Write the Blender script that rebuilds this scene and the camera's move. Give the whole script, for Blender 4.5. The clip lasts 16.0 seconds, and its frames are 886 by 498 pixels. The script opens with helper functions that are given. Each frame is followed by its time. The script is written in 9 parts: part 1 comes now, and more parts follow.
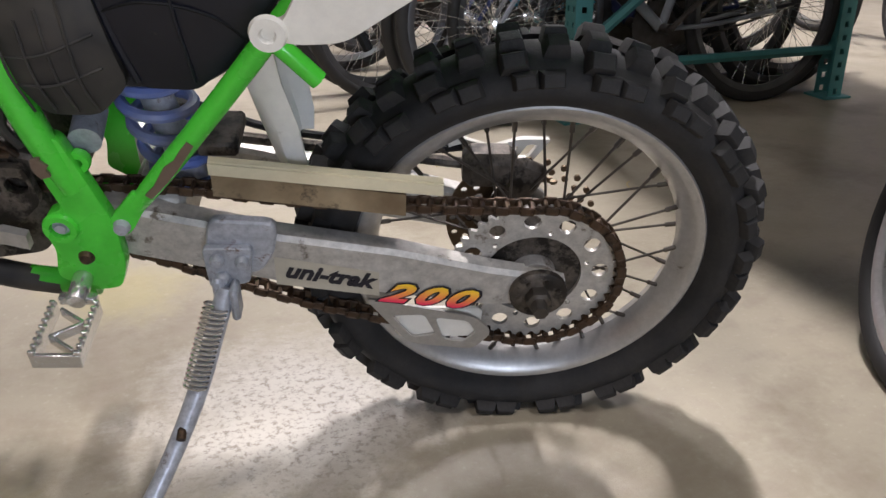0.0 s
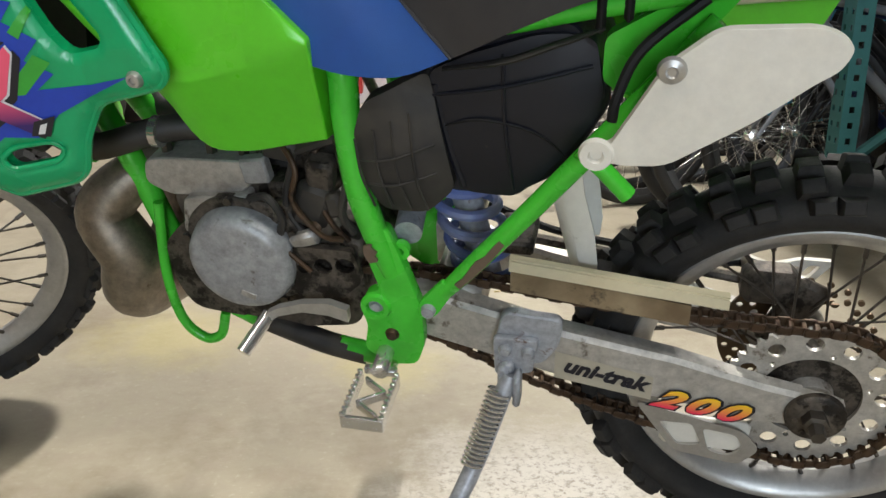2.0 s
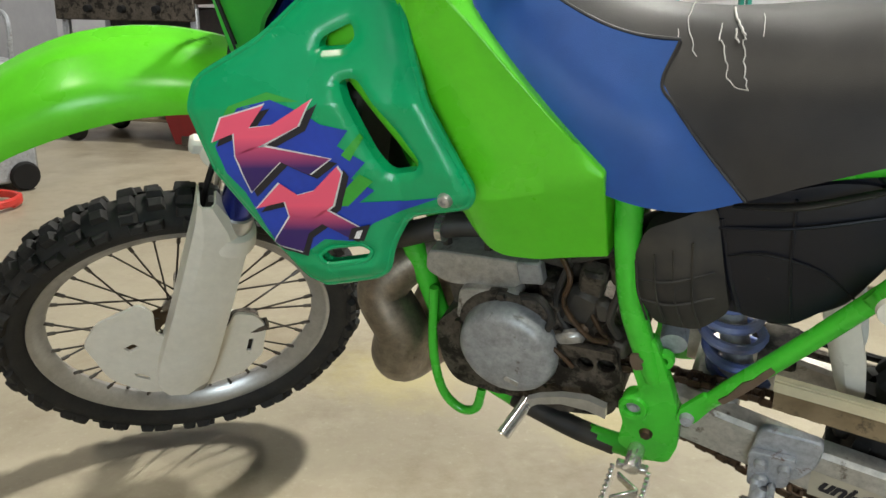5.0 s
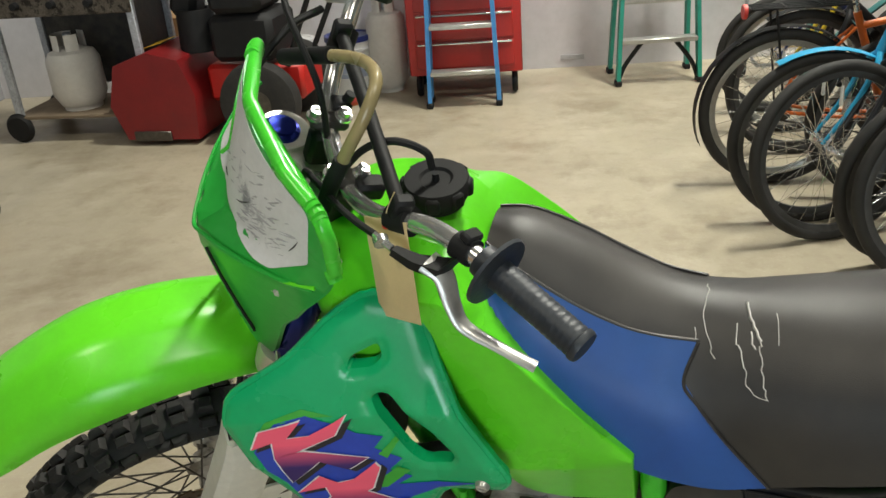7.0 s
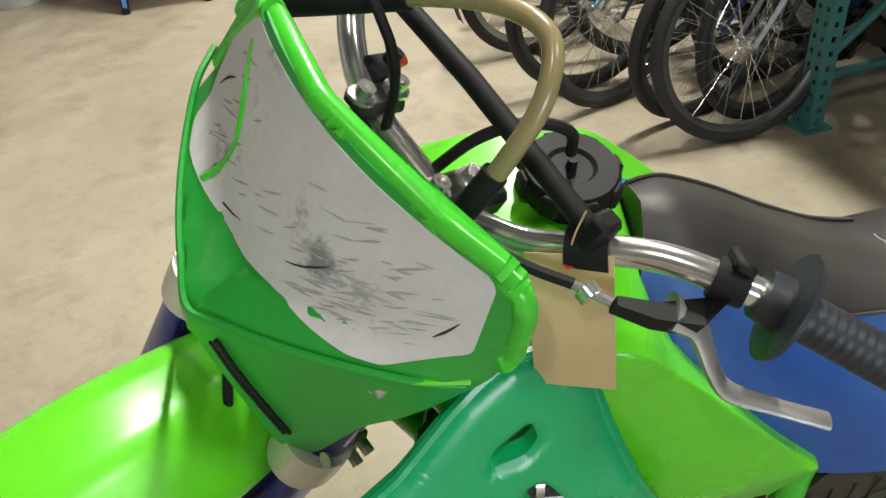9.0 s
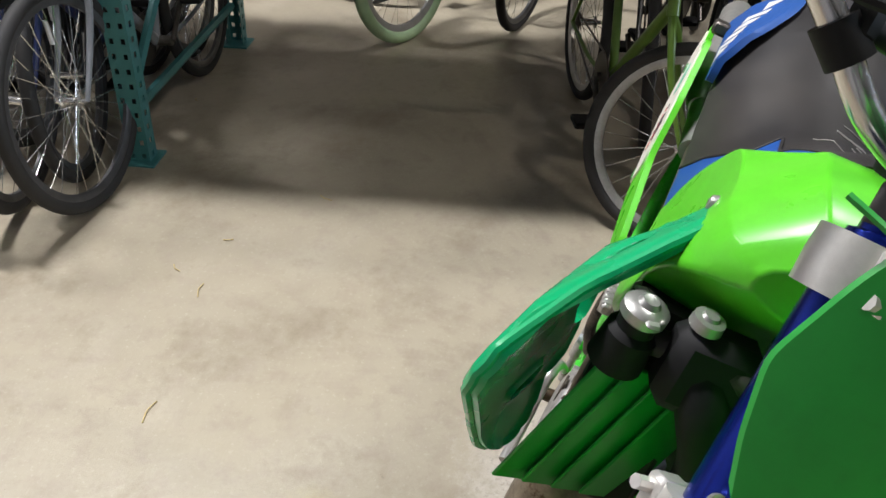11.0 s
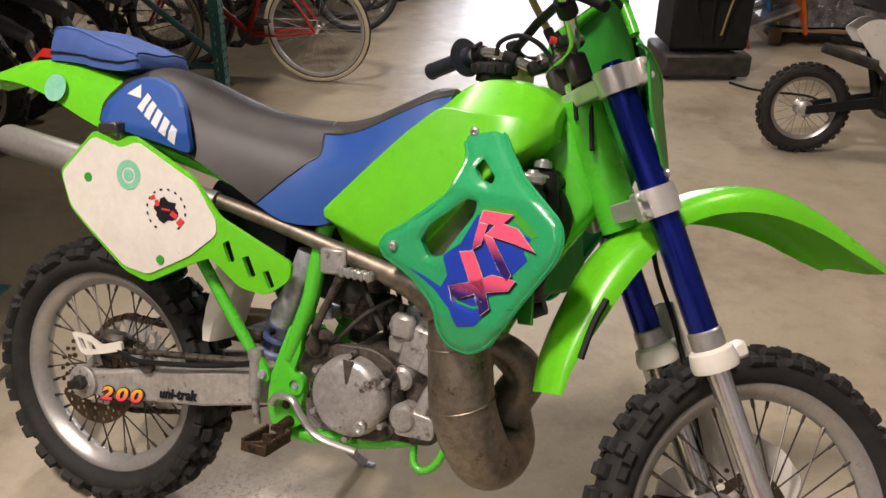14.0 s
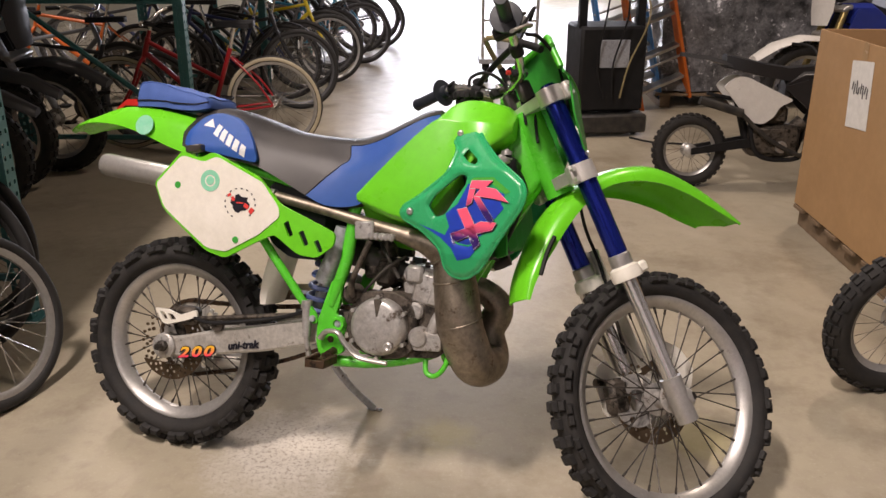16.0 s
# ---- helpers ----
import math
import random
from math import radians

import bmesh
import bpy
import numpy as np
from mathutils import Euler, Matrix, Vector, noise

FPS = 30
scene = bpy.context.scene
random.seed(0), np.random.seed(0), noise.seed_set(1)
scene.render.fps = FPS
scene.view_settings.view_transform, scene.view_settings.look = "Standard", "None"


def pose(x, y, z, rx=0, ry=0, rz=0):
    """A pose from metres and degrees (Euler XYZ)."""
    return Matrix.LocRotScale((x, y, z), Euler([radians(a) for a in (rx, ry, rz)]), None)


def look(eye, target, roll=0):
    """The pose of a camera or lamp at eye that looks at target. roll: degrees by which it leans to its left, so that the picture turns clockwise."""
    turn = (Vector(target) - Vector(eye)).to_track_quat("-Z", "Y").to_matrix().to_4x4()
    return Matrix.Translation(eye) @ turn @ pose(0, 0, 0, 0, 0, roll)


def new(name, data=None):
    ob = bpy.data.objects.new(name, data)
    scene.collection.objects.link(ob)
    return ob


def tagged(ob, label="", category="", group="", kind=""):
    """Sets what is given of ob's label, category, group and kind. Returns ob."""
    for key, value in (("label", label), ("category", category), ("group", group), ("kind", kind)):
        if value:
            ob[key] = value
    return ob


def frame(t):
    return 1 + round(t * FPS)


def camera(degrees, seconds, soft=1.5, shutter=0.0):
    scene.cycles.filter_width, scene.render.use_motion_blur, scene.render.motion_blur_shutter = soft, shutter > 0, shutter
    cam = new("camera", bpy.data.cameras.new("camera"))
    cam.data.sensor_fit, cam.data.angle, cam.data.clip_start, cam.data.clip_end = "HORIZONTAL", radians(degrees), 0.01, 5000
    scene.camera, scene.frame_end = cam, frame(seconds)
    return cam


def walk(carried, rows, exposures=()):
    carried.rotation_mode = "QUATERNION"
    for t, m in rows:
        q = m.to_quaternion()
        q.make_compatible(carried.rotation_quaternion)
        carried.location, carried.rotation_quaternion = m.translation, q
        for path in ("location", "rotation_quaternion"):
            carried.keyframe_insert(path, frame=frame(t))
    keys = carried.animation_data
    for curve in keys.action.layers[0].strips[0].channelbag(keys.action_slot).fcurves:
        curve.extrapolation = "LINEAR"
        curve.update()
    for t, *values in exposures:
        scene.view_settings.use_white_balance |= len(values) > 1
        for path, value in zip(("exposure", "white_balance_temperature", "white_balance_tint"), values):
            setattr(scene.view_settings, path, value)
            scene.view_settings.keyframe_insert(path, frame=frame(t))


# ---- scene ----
from mathutils.bvhtree import BVHTree
cam = camera(54.76, 16.0, soft=1.5, shutter=0.0)
# seconds, eye x y z, turn in degrees
PATH = [
    (0, -0.1738, -1.0952, 0.7778, 66.458, 0.044, -2.945),
    (0.5, -0.1888, -1.1167, 0.7817, 68.166, 0.404, -0.748),
    (1, -0.2118, -1.1296, 0.8007, 69.134, 0.491, 4.201),
    (1.5, -0.2360, -1.1555, 0.8121, 71.287, 0.242, 8.736),
    (2, -0.2628, -1.1672, 0.8139, 72.598, -0.067, 12.043),
    (2.5, -0.2772, -1.1746, 0.8152, 73.322, -0.188, 14.928),
    (3, -0.2844, -1.1838, 0.8169, 73.792, -0.443, 17.256),
    (3.5, -0.2926, -1.1963, 0.8220, 74.683, -0.708, 19.195),
    (4, -0.3080, -1.2186, 0.8474, 76.339, -1.131, 22.522),
    (4.2, -0.3209, -1.2284, 0.8494, 76.604, -1.507, 24.345),
    (6.3, -0.4759, -1.2370, 1.3312, 64.572, 2.761, 21.187),
    (6.5, -0.4900, -1.2143, 1.3822, 64.699, 3.048, 19.891),
    (7, -0.4961, -1.1233, 1.4420, 64.706, 4.100, 19.444),
    (7.5, -0.5285, -1.0878, 1.4594, 62.834, 4.046, 18.217),
    (8, -0.6773, -1.0752, 1.4629, 61.110, 3.507, 10.311),
    (8.5, -0.8506, -1.0201, 1.4622, 59.327, 2.552, 0.737),
    (9, -0.9732, -0.8209, 1.4232, 55.199, 3.189, -4.314),
    (9.2, -1.0266, -0.7498, 1.4246, 54.189, 3.810, -7.104),
    (10.25, -1.46, -0.36, 1.44, 53.5, 1.8, -40.0),
    (11.3, -1.6356, 0.0741, 1.3976, 56.637, -1.694, -77.625),
    (11.5, -1.6257, 0.1823, 1.3768, 57.275, -0.778, -82.716),
    (12, -1.5677, 0.4285, 1.4253, 61.235, 1.989, -102.194),
    (12.5, -1.6140, 0.6447, 1.4433, 62.555, 1.400, -121.310),
    (13, -1.5276, 0.7975, 1.4205, 62.549, 2.557, -135.240),
    (13.5, -1.4208, 1.0472, 1.4653, 62.240, 0.458, -150.601),
    (14, -1.3723, 1.2628, 1.4957, 63.223, -0.765, -156.957),
    (14.5, -1.4328, 1.5150, 1.5245, 64.716, -0.026, -158.505),
    (15, -1.3763, 1.7459, 1.5325, 66.053, 0.723, -162.451),
    (15.5, -1.3976, 1.9347, 1.5491, 68.101, 0.306, -164.067),
    (16, -1.4704, 2.0549, 1.5321, 68.946, -0.151, -163.057),
]
EXPOSURE = [(0.0, 0.10, 6000, 18), (1.5, 0.18, 6200, 11), (4.0, 0.22, 6300, 6), (7.0, 0.02, 6600, 2), (9.0, 0.15, 6500, 6), (11.5, 0.10, 5900, 14), (12.5, 0.06, 6700, 18), (13.4, -0.26, 6900, 20), (14.5, -0.20, 7000, 22), (16.0, -0.20, 7000, 23)]
walk(cam, [(r[0], pose(*r[1:])) for r in PATH], EXPOSURE)

# ---- light ----
world = bpy.data.worlds.new("world")
scene.world = world
world.use_nodes = True
bg = world.node_tree.nodes["Background"]
bg.inputs["Color"].default_value = (0.78, 0.88, 1.0, 1)
bg.inputs["Strength"].default_value = 4.0
scene.view_settings.exposure = 0.0


def area_lamp(name, place, target, size_x, size_y, watts, color):
    data = bpy.data.lights.new(name, "AREA")
    data.shape, data.size, data.size_y = "RECTANGLE", size_x, size_y
    data.energy, data.color = watts, color
    ob = new(name, data)
    ob.matrix_basis = look(place, target)
    return ob


WARM = (1.0, 0.90, 0.76)
COOL = (0.80, 0.90, 1.0)
NEUTRAL = (1.0, 0.95, 0.88)
# tube lamps high under the roof, the strongest over the front of the racks
area_lamp("ceiling_lamp", (0.44, 2.85, 7.0), (0.44, 2.85, 0), 0.15, 1.2, 420, NEUTRAL)
area_lamp("ceiling_lamp", (0.60, 2.54, 7.0), (0.60, 2.54, 0), 0.15, 1.2, 230, NEUTRAL)
area_lamp("ceiling_lamp", (0.40, 4.80, 4.8), (0.40, 4.80, 0), 0.15, 1.2, 130, NEUTRAL)
area_lamp("ceiling_lamp", (3.27, -3.42, 7.0), (3.27, -3.42, 0), 0.15, 1.2, 240, NEUTRAL)
area_lamp("ceiling_lamp", (6.2, 5.0, 7.0), (6.2, 5.0, 0), 0.15, 1.2, 15, WARM)
area_lamp("ceiling_lamp", (-2.6, -4.6, 7.0), (-2.6, -4.6, 0), 0.15, 1.2, 170, WARM)
# daylight through the open loading door at the far end
area_lamp("door_daylight", (3.6, -16.6, 2.2), (1.5, -6, 0), 6.0, 4.0, 900, COOL)

# ---- materials ----
def material(name, color, rough=0.5, metal=0.0, second=None, scale=30.0, amount=0.5, bump=0.0, bump_scale=200.0,
             speck=None, speck_scale=12.0, speck_at=0.62, rough_var=0.12, coat=0.0, island=0.0, fine=0.07):
    """A painted, metal, rubber or stone surface: base colour varied at two scales, uneven gloss and fine relief."""
    m = bpy.data.materials.new(name)
    m.use_nodes = True
    nt = m.node_tree
    nodes, links = nt.nodes, nt.links
    p = nodes["Principled BSDF"]
    tc = nodes.new("ShaderNodeTexCoord")
    src = tc.outputs["Object"]
    n1 = nodes.new("ShaderNodeTexNoise")
    n1.inputs["Scale"].default_value, n1.inputs["Detail"].default_value = scale, 6
    links.new(src, n1.inputs["Vector"])
    second = second or tuple(c * 0.72 for c in color)
    ramp = nodes.new("ShaderNodeMapRange")
    ramp.inputs["From Min"].default_value, ramp.inputs["From Max"].default_value = 0.35, 0.75
    ramp.inputs["To Max"].default_value = amount
    links.new(n1.outputs["Fac"], ramp.inputs["Value"])
    mix = nodes.new("ShaderNodeMix")
    mix.data_type = "RGBA"
    mix.inputs["A"].default_value, mix.inputs["B"].default_value = (*color, 1), (*second, 1)
    links.new(ramp.outputs["Result"], mix.inputs["Factor"])
    out = mix.outputs["Result"]
    if speck:
        n2 = nodes.new("ShaderNodeTexNoise")
        n2.inputs["Scale"].default_value, n2.inputs["Detail"].default_value, n2.inputs["Roughness"].default_value = speck_scale, 8, 0.7
        links.new(src, n2.inputs["Vector"])
        r2 = nodes.new("ShaderNodeMapRange")
        r2.inputs["From Min"].default_value, r2.inputs["From Max"].default_value = speck_at, speck_at + 0.08
        links.new(n2.outputs["Fac"], r2.inputs["Value"])
        mix2 = nodes.new("ShaderNodeMix")
        mix2.data_type = "RGBA"
        mix2.inputs["B"].default_value = (*speck, 1)
        links.new(out, mix2.inputs["A"])
        links.new(r2.outputs["Result"], mix2.inputs["Factor"])
        out = mix2.outputs["Result"]
    if fine:
        # fine dust and grime over the whole surface
        n4 = nodes.new("ShaderNodeTexNoise")
        n4.inputs["Scale"].default_value, n4.inputs["Detail"].default_value, n4.inputs["Roughness"].default_value = scale * 4.3, 9, 0.72
        links.new(src, n4.inputs["Vector"])
        m4 = nodes.new("ShaderNodeMapRange")
        m4.inputs["From Min"].default_value, m4.inputs["From Max"].default_value = 0.32, 0.68
        m4.inputs["To Min"].default_value, m4.inputs["To Max"].default_value = 1 - fine, 1 + fine * 0.6
        links.new(n4.outputs["Fac"], m4.inputs["Value"])
        h4 = nodes.new("ShaderNodeHueSaturation")
        links.new(m4.outputs["Result"], h4.inputs["Value"])
        links.new(out, h4.inputs["Color"])
        out = h4.outputs["Color"]
    if island:
        info = nodes.new("ShaderNodeObjectInfo")
        hsv = nodes.new("ShaderNodeHueSaturation")
        mr = nodes.new("ShaderNodeMapRange")
        mr.inputs["To Min"].default_value, mr.inputs["To Max"].default_value = 1 - island, 1 + island
        links.new(info.outputs["Random"], mr.inputs["Value"])
        links.new(mr.outputs["Result"], hsv.inputs["Value"])
        links.new(out, hsv.inputs["Color"])
        out = hsv.outputs["Color"]
    links.new(out, p.inputs["Base Color"])
    p.inputs["Metallic"].default_value = metal
    rr = nodes.new("ShaderNodeMapRange")
    rr.inputs["To Min"].default_value = max(0.03, rough - rough_var)
    rr.inputs["To Max"].default_value = min(1.0, rough + rough_var)
    links.new(n1.outputs["Fac"], rr.inputs["Value"])
    links.new(rr.outputs["Result"], p.inputs["Roughness"])
    if coat:
        p.inputs["Coat Weight"].default_value, p.inputs["Coat Roughness"].default_value = coat, 0.15
    if bump:
        n3 = nodes.new("ShaderNodeTexNoise")
        n3.inputs["Scale"].default_value, n3.inputs["Detail"].default_value = bump_scale, 3
        links.new(src, n3.inputs["Vector"])
        b = nodes.new("ShaderNodeBump")
        b.inputs["Strength"].default_value, b.inputs["Distance"].default_value = bump, 0.002
        links.new(n3.outputs["Fac"], b.inputs["Height"])
        links.new(b.outputs["Normal"], p.inputs["Normal"])
    return m


GREEN = material("lime_green_plastic", (0.130, 0.64, 0.020), 0.30, second=(0.118, 0.58, 0.022), scale=9, bump=0.03, bump_scale=500)
GREEN_DARK = material("green_plate_plastic", (0.028, 0.36, 0.045), 0.34, second=(0.022, 0.30, 0.038), scale=14, bump=0.04)
GREEN_FRAME = material("green_frame_paint", (0.07, 0.56, 0.035), 0.26, second=(0.06, 0.46, 0.03), scale=22, speck=(0.06, 0.05, 0.03), speck_scale=30, speck_at=0.65)
TEAL = material("sea_green_shroud_plastic", (0.010, 0.36, 0.125), 0.27, second=(0.016, 0.42, 0.17), scale=8, speck=(0.30, 0.58, 0.42), speck_scale=14, speck_at=0.70, bump=0.04)
WHITE_PL = material("aged_white_plastic", (0.82, 0.79, 0.71), 0.40, second=(0.72, 0.68, 0.57), scale=12, speck=(0.38, 0.33, 0.25), speck_scale=14, speck_at=0.68)
WHITE_PLATE = material("white_number_plate", (0.66, 0.65, 0.64), 0.5, second=(0.52, 0.51, 0.50), scale=20, speck=(0.25, 0.25, 0.26), speck_scale=13, speck_at=0.60)
IVORY = material("ivory_plastic", (0.62, 0.55, 0.37), 0.45, second=(0.46, 0.38, 0.24), scale=16, speck=(0.16, 0.11, 0.06), speck_scale=20, speck_at=0.63)
SEAT_GREY = material("worn_seat_vinyl", (0.020, 0.018, 0.018), 0.46, second=(0.052, 0.046, 0.041), scale=7, amount=0.9, bump=0.18, bump_scale=900)
SEAT_BLUE = material("blue_seat_vinyl", (0.012, 0.075, 0.33), 0.48, second=(0.015, 0.09, 0.28), scale=10, bump=0.15, bump_scale=900)
BAG_BLUE = material("blue_nylon", (0.06, 0.13, 0.40), 0.7, second=(0.045, 0.10, 0.30), scale=18, bump=0.3, bump_scale=700)
RUBBER = material("dusty_tyre_rubber", (0.011, 0.0105, 0.0105), 0.78, second=(0.034, 0.030, 0.026), scale=24, amount=0.8, fine=0.3, bump=0.25, bump_scale=260)
RUBBER_GRIP = material("grip_rubber", (0.014, 0.018, 0.026), 0.48, second=(0.032, 0.036, 0.042), scale=40, bump=0.2)
BLACK_PL = material("black_plastic", (0.008, 0.008, 0.009), 0.62, second=(0.020, 0.019, 0.018), scale=18)
BLACK_PL.node_tree.nodes["Principled BSDF"].inputs["Specular IOR Level"].default_value = 0.25
BLACK_DUSTY = material("dusty_black_rubber", (0.014, 0.0135, 0.0135), 0.6, second=(0.075, 0.064, 0.05), scale=16, amount=0.7, bump=0.35, bump_scale=60)
ALU = material("dull_aluminium", (0.52, 0.51, 0.49), 0.36, 0.7, second=(0.38, 0.36, 0.33), scale=26, speck=(0.22, 0.19, 0.16), speck_scale=30, speck_at=0.66, fine=0.12)
ALU_SWING = material("swingarm_aluminium", (0.56, 0.54, 0.50), 0.45, 0.45, second=(0.42, 0.39, 0.34), scale=14, amount=0.8, speck=(0.16, 0.13, 0.10), speck_scale=26, speck_at=0.61, fine=0.3)
CLAMP_ALU = material("pale_cast_clamp", (0.72, 0.70, 0.66), 0.34, 0.5, second=(0.58, 0.55, 0.50), scale=24, speck=(0.30, 0.27, 0.23), speck_scale=30, speck_at=0.68)
ALU_CAST = material("cast_engine_alloy", (0.54, 0.53, 0.51), 0.40, 0.55, second=(0.34, 0.31, 0.27), scale=18, amount=0.9, speck=(0.09, 0.065, 0.045), speck_scale=20, speck_at=0.57, fine=0.3, bump=0.25, bump_scale=180)
ENGINE_DIRTY = material("grimy_engine_metal", (0.09, 0.075, 0.06), 0.6, 0.5, second=(0.20, 0.17, 0.14), scale=20, speck=(0.02, 0.016, 0.012), speck_scale=26, speck_at=0.50, bump=0.4, bump_scale=120, fine=0.5)
COVER_GREY = material("grey_painted_cover", (0.36, 0.37, 0.38), 0.45, 0.2, second=(0.27, 0.26, 0.25), scale=14, amount=0.8, speck=(0.12, 0.10, 0.08), speck_scale=24, speck_at=0.60, fine=0.35)
CHROME = material("bright_steel", (0.74, 0.73, 0.71), 0.20, 0.85, second=(0.55, 0.53, 0.50), scale=30, rough_var=0.08)
STEEL_GREY = material("grey_painted_steel", (0.44, 0.46, 0.50), 0.40, 0.3, second=(0.31, 0.32, 0.35), scale=16, speck=(0.14, 0.08, 0.05), speck_scale=34, speck_at=0.60, fine=0.35)
STEEL_DARK = material("dark_spoke_steel", (0.10, 0.09, 0.08), 0.42, 0.9, second=(0.2, 0.18, 0.16), scale=40)
RUSTY = material("rusty_chain_steel", (0.065, 0.042, 0.026), 0.55, 0.6, second=(0.14, 0.075, 0.035), scale=60, speck=(0.02, 0.014, 0.01), speck_scale=40, speck_at=0.55)
DISC_MAT = material("brown_brake_disc", (0.15, 0.105, 0.065), 0.42, 0.8, second=(0.08, 0.055, 0.035), scale=26)
PIPE_MAT = material("heat_stained_exhaust_steel", (0.30, 0.26, 0.205), 0.45, 0.8, second=(0.20, 0.16, 0.12), scale=11, amount=0.9, speck=(0.10, 0.06, 0.035), speck_scale=30, speck_at=0.60, fine=0.4)
FORK_BLUE = material("blue_anodised_fork", (0.011, 0.024, 0.27), 0.22, 0.75, second=(0.010, 0.032, 0.31), scale=12)
SPRING_BLUE = material("faded_blue_spring", (0.10, 0.16, 0.46), 0.45, second=(0.24, 0.25, 0.33), scale=18, amount=0.9)
BLUE_DECAL = material("blue_decal", (0.015, 0.055, 0.46), 0.35)
BLACK_DECAL = material("black_decal", (0.012, 0.012, 0.02), 0.35)
WHITE_DECAL = material("white_decal", (0.75, 0.75, 0.75), 0.4)
YELLOW_DECAL = material("yellow_decal", (0.85, 0.55, 0.03), 0.4)
RED_DECAL = material("red_decal", (0.80, 0.06, 0.05), 0.4)
MINT_DECAL = material("mint_sticker", (0.18, 0.60, 0.38), 0.5, second=(0.40, 0.70, 0.55), scale=40)
TAN_PAPER = material("tan_card_tag", (0.58, 0.44, 0.23), 0.8, second=(0.52, 0.39, 0.20), scale=12)
RED_PAINT = material("red_paint", (0.46, 0.016, 0.012), 0.36, second=(0.33, 0.012, 0.01), scale=8)
RED_RUBBER = material("red_plastic", (0.6, 0.04, 0.03), 0.4)
HOSE_TAN = material("yellowed_clear_hose", (0.30, 0.24, 0.12), 0.25, second=(0.2, 0.16, 0.09), scale=20)

# ---- shape helpers ----
def part(name, bm, mat, parent=None, label="", m=None, smooth=True, angle=40):
    """Links a bmesh as one mesh object under a thing or part; mat may be a list for several slots."""
    me = bpy.data.meshes.new(name)
    bm.normal_update()
    if smooth:
        lim = radians(angle)
        for f in bm.faces:
            f.smooth = True
        for e in bm.edges:
            e.smooth = len(e.link_faces) == 2 and e.calc_face_angle(0) < lim
    bm.to_mesh(me)
    bm.free()
    for k in (mat if isinstance(mat, (list, tuple)) else [mat]):
        me.materials.append(k)
    ob = new(name, me)
    if parent:
        ob.parent = parent
    if m is not None:
        ob.matrix_basis = m
    if label:
        ob["label"] = label
    return ob


def again(ob, parent, m, name=None):
    """Another object on the same mesh."""
    o = new(name or ob.name.split(".")[0], ob.data)
    o.parent = parent
    o.matrix_basis = m
    return o


def thing(name, label, category, m=None, group="", kind=""):
    ob = new(name)
    ob.empty_display_size = 0.1
    if m is not None:
        ob.matrix_basis = m
    return tagged(ob, label, category, group, kind)


def join(*bms):
    """Several bmeshes in one."""
    out = bms[0]
    for b in bms[1:]:
        me = bpy.data.meshes.new("tmp")
        b.to_mesh(me)
        out.from_mesh(me)
        b.free()
        bpy.data.meshes.remove(me)
    return out


def spline(pts, n=6, closed=False):
    """Catmull-Rom through the points."""
    P = [Vector(p) for p in pts]
    k = len(P)
    out = []
    for i in range(k if closed else k - 1):
        p0 = P[(i - 1) % k] if closed or i > 0 else P[0] * 2 - P[1]
        p1, p2 = P[i], P[(i + 1) % k]
        p3 = P[(i + 2) % k] if closed or i + 2 < k else P[-1] * 2 - P[-2]
        for j in range(n):
            t = j / n
            out.append(0.5 * ((2 * p1) + (p2 - p0) * t + (2 * p0 - 5 * p1 + 4 * p2 - p3) * t * t + (3 * p1 - p0 - 3 * p2 + p3) * t ** 3))
    if not closed:
        out.append(P[-1].copy())
    return out


def tube(pts, r, seg=10, n=6, closed=False, flat=1.0, smooth=True):
    """A round tube swept through points; r a number or one per point; flat squashes it."""
    rs = r if isinstance(r, (list, tuple)) else [r] * len(pts)
    if smooth and len(pts) > 2:
        path = spline([(*p, ) for p in pts], n, closed)
        rr = [v.x for v in spline([(a, 0, 0) for a in rs], n, closed)]
    else:
        path, rr = [Vector(p) for p in pts], list(rs)
    bm = bmesh.new()
    k = len(path)
    rings, up = [], None
    for i, p in enumerate(path):
        a = path[(i - 1) % k] if closed or i > 0 else p
        b = path[(i + 1) % k] if closed or i < k - 1 else p
        t = (b - a).normalized()
        if up is None:
            up = Vector((0, 0, 1)) if abs(t.z) < 0.9 else Vector((1, 0, 0))
        s = t.cross(up).normalized()
        up = s.cross(t).normalized()
        rings.append([bm.verts.new(p + (s * math.cos(q) + up * math.sin(q) * flat) * rr[i]) for q in (2 * math.pi * j / seg for j in range(seg))])
    for i in range(k if closed else k - 1):
        a, b = rings[i], rings[(i + 1) % k]
        for j in range(seg):
            bm.faces.new((a[j], a[(j + 1) % seg], b[(j + 1) % seg], b[j]))
    if not closed:
        bm.faces.new(rings[0])
        bm.faces.new(list(reversed(rings[-1])))
    bmesh.ops.recalc_face_normals(bm, faces=bm.faces)
    return bm


AX = {"x": Matrix.Rotation(radians(90), 4, "Y"), "y": Matrix.Rotation(radians(-90), 4, "X"), "z": Matrix.Identity(4)}


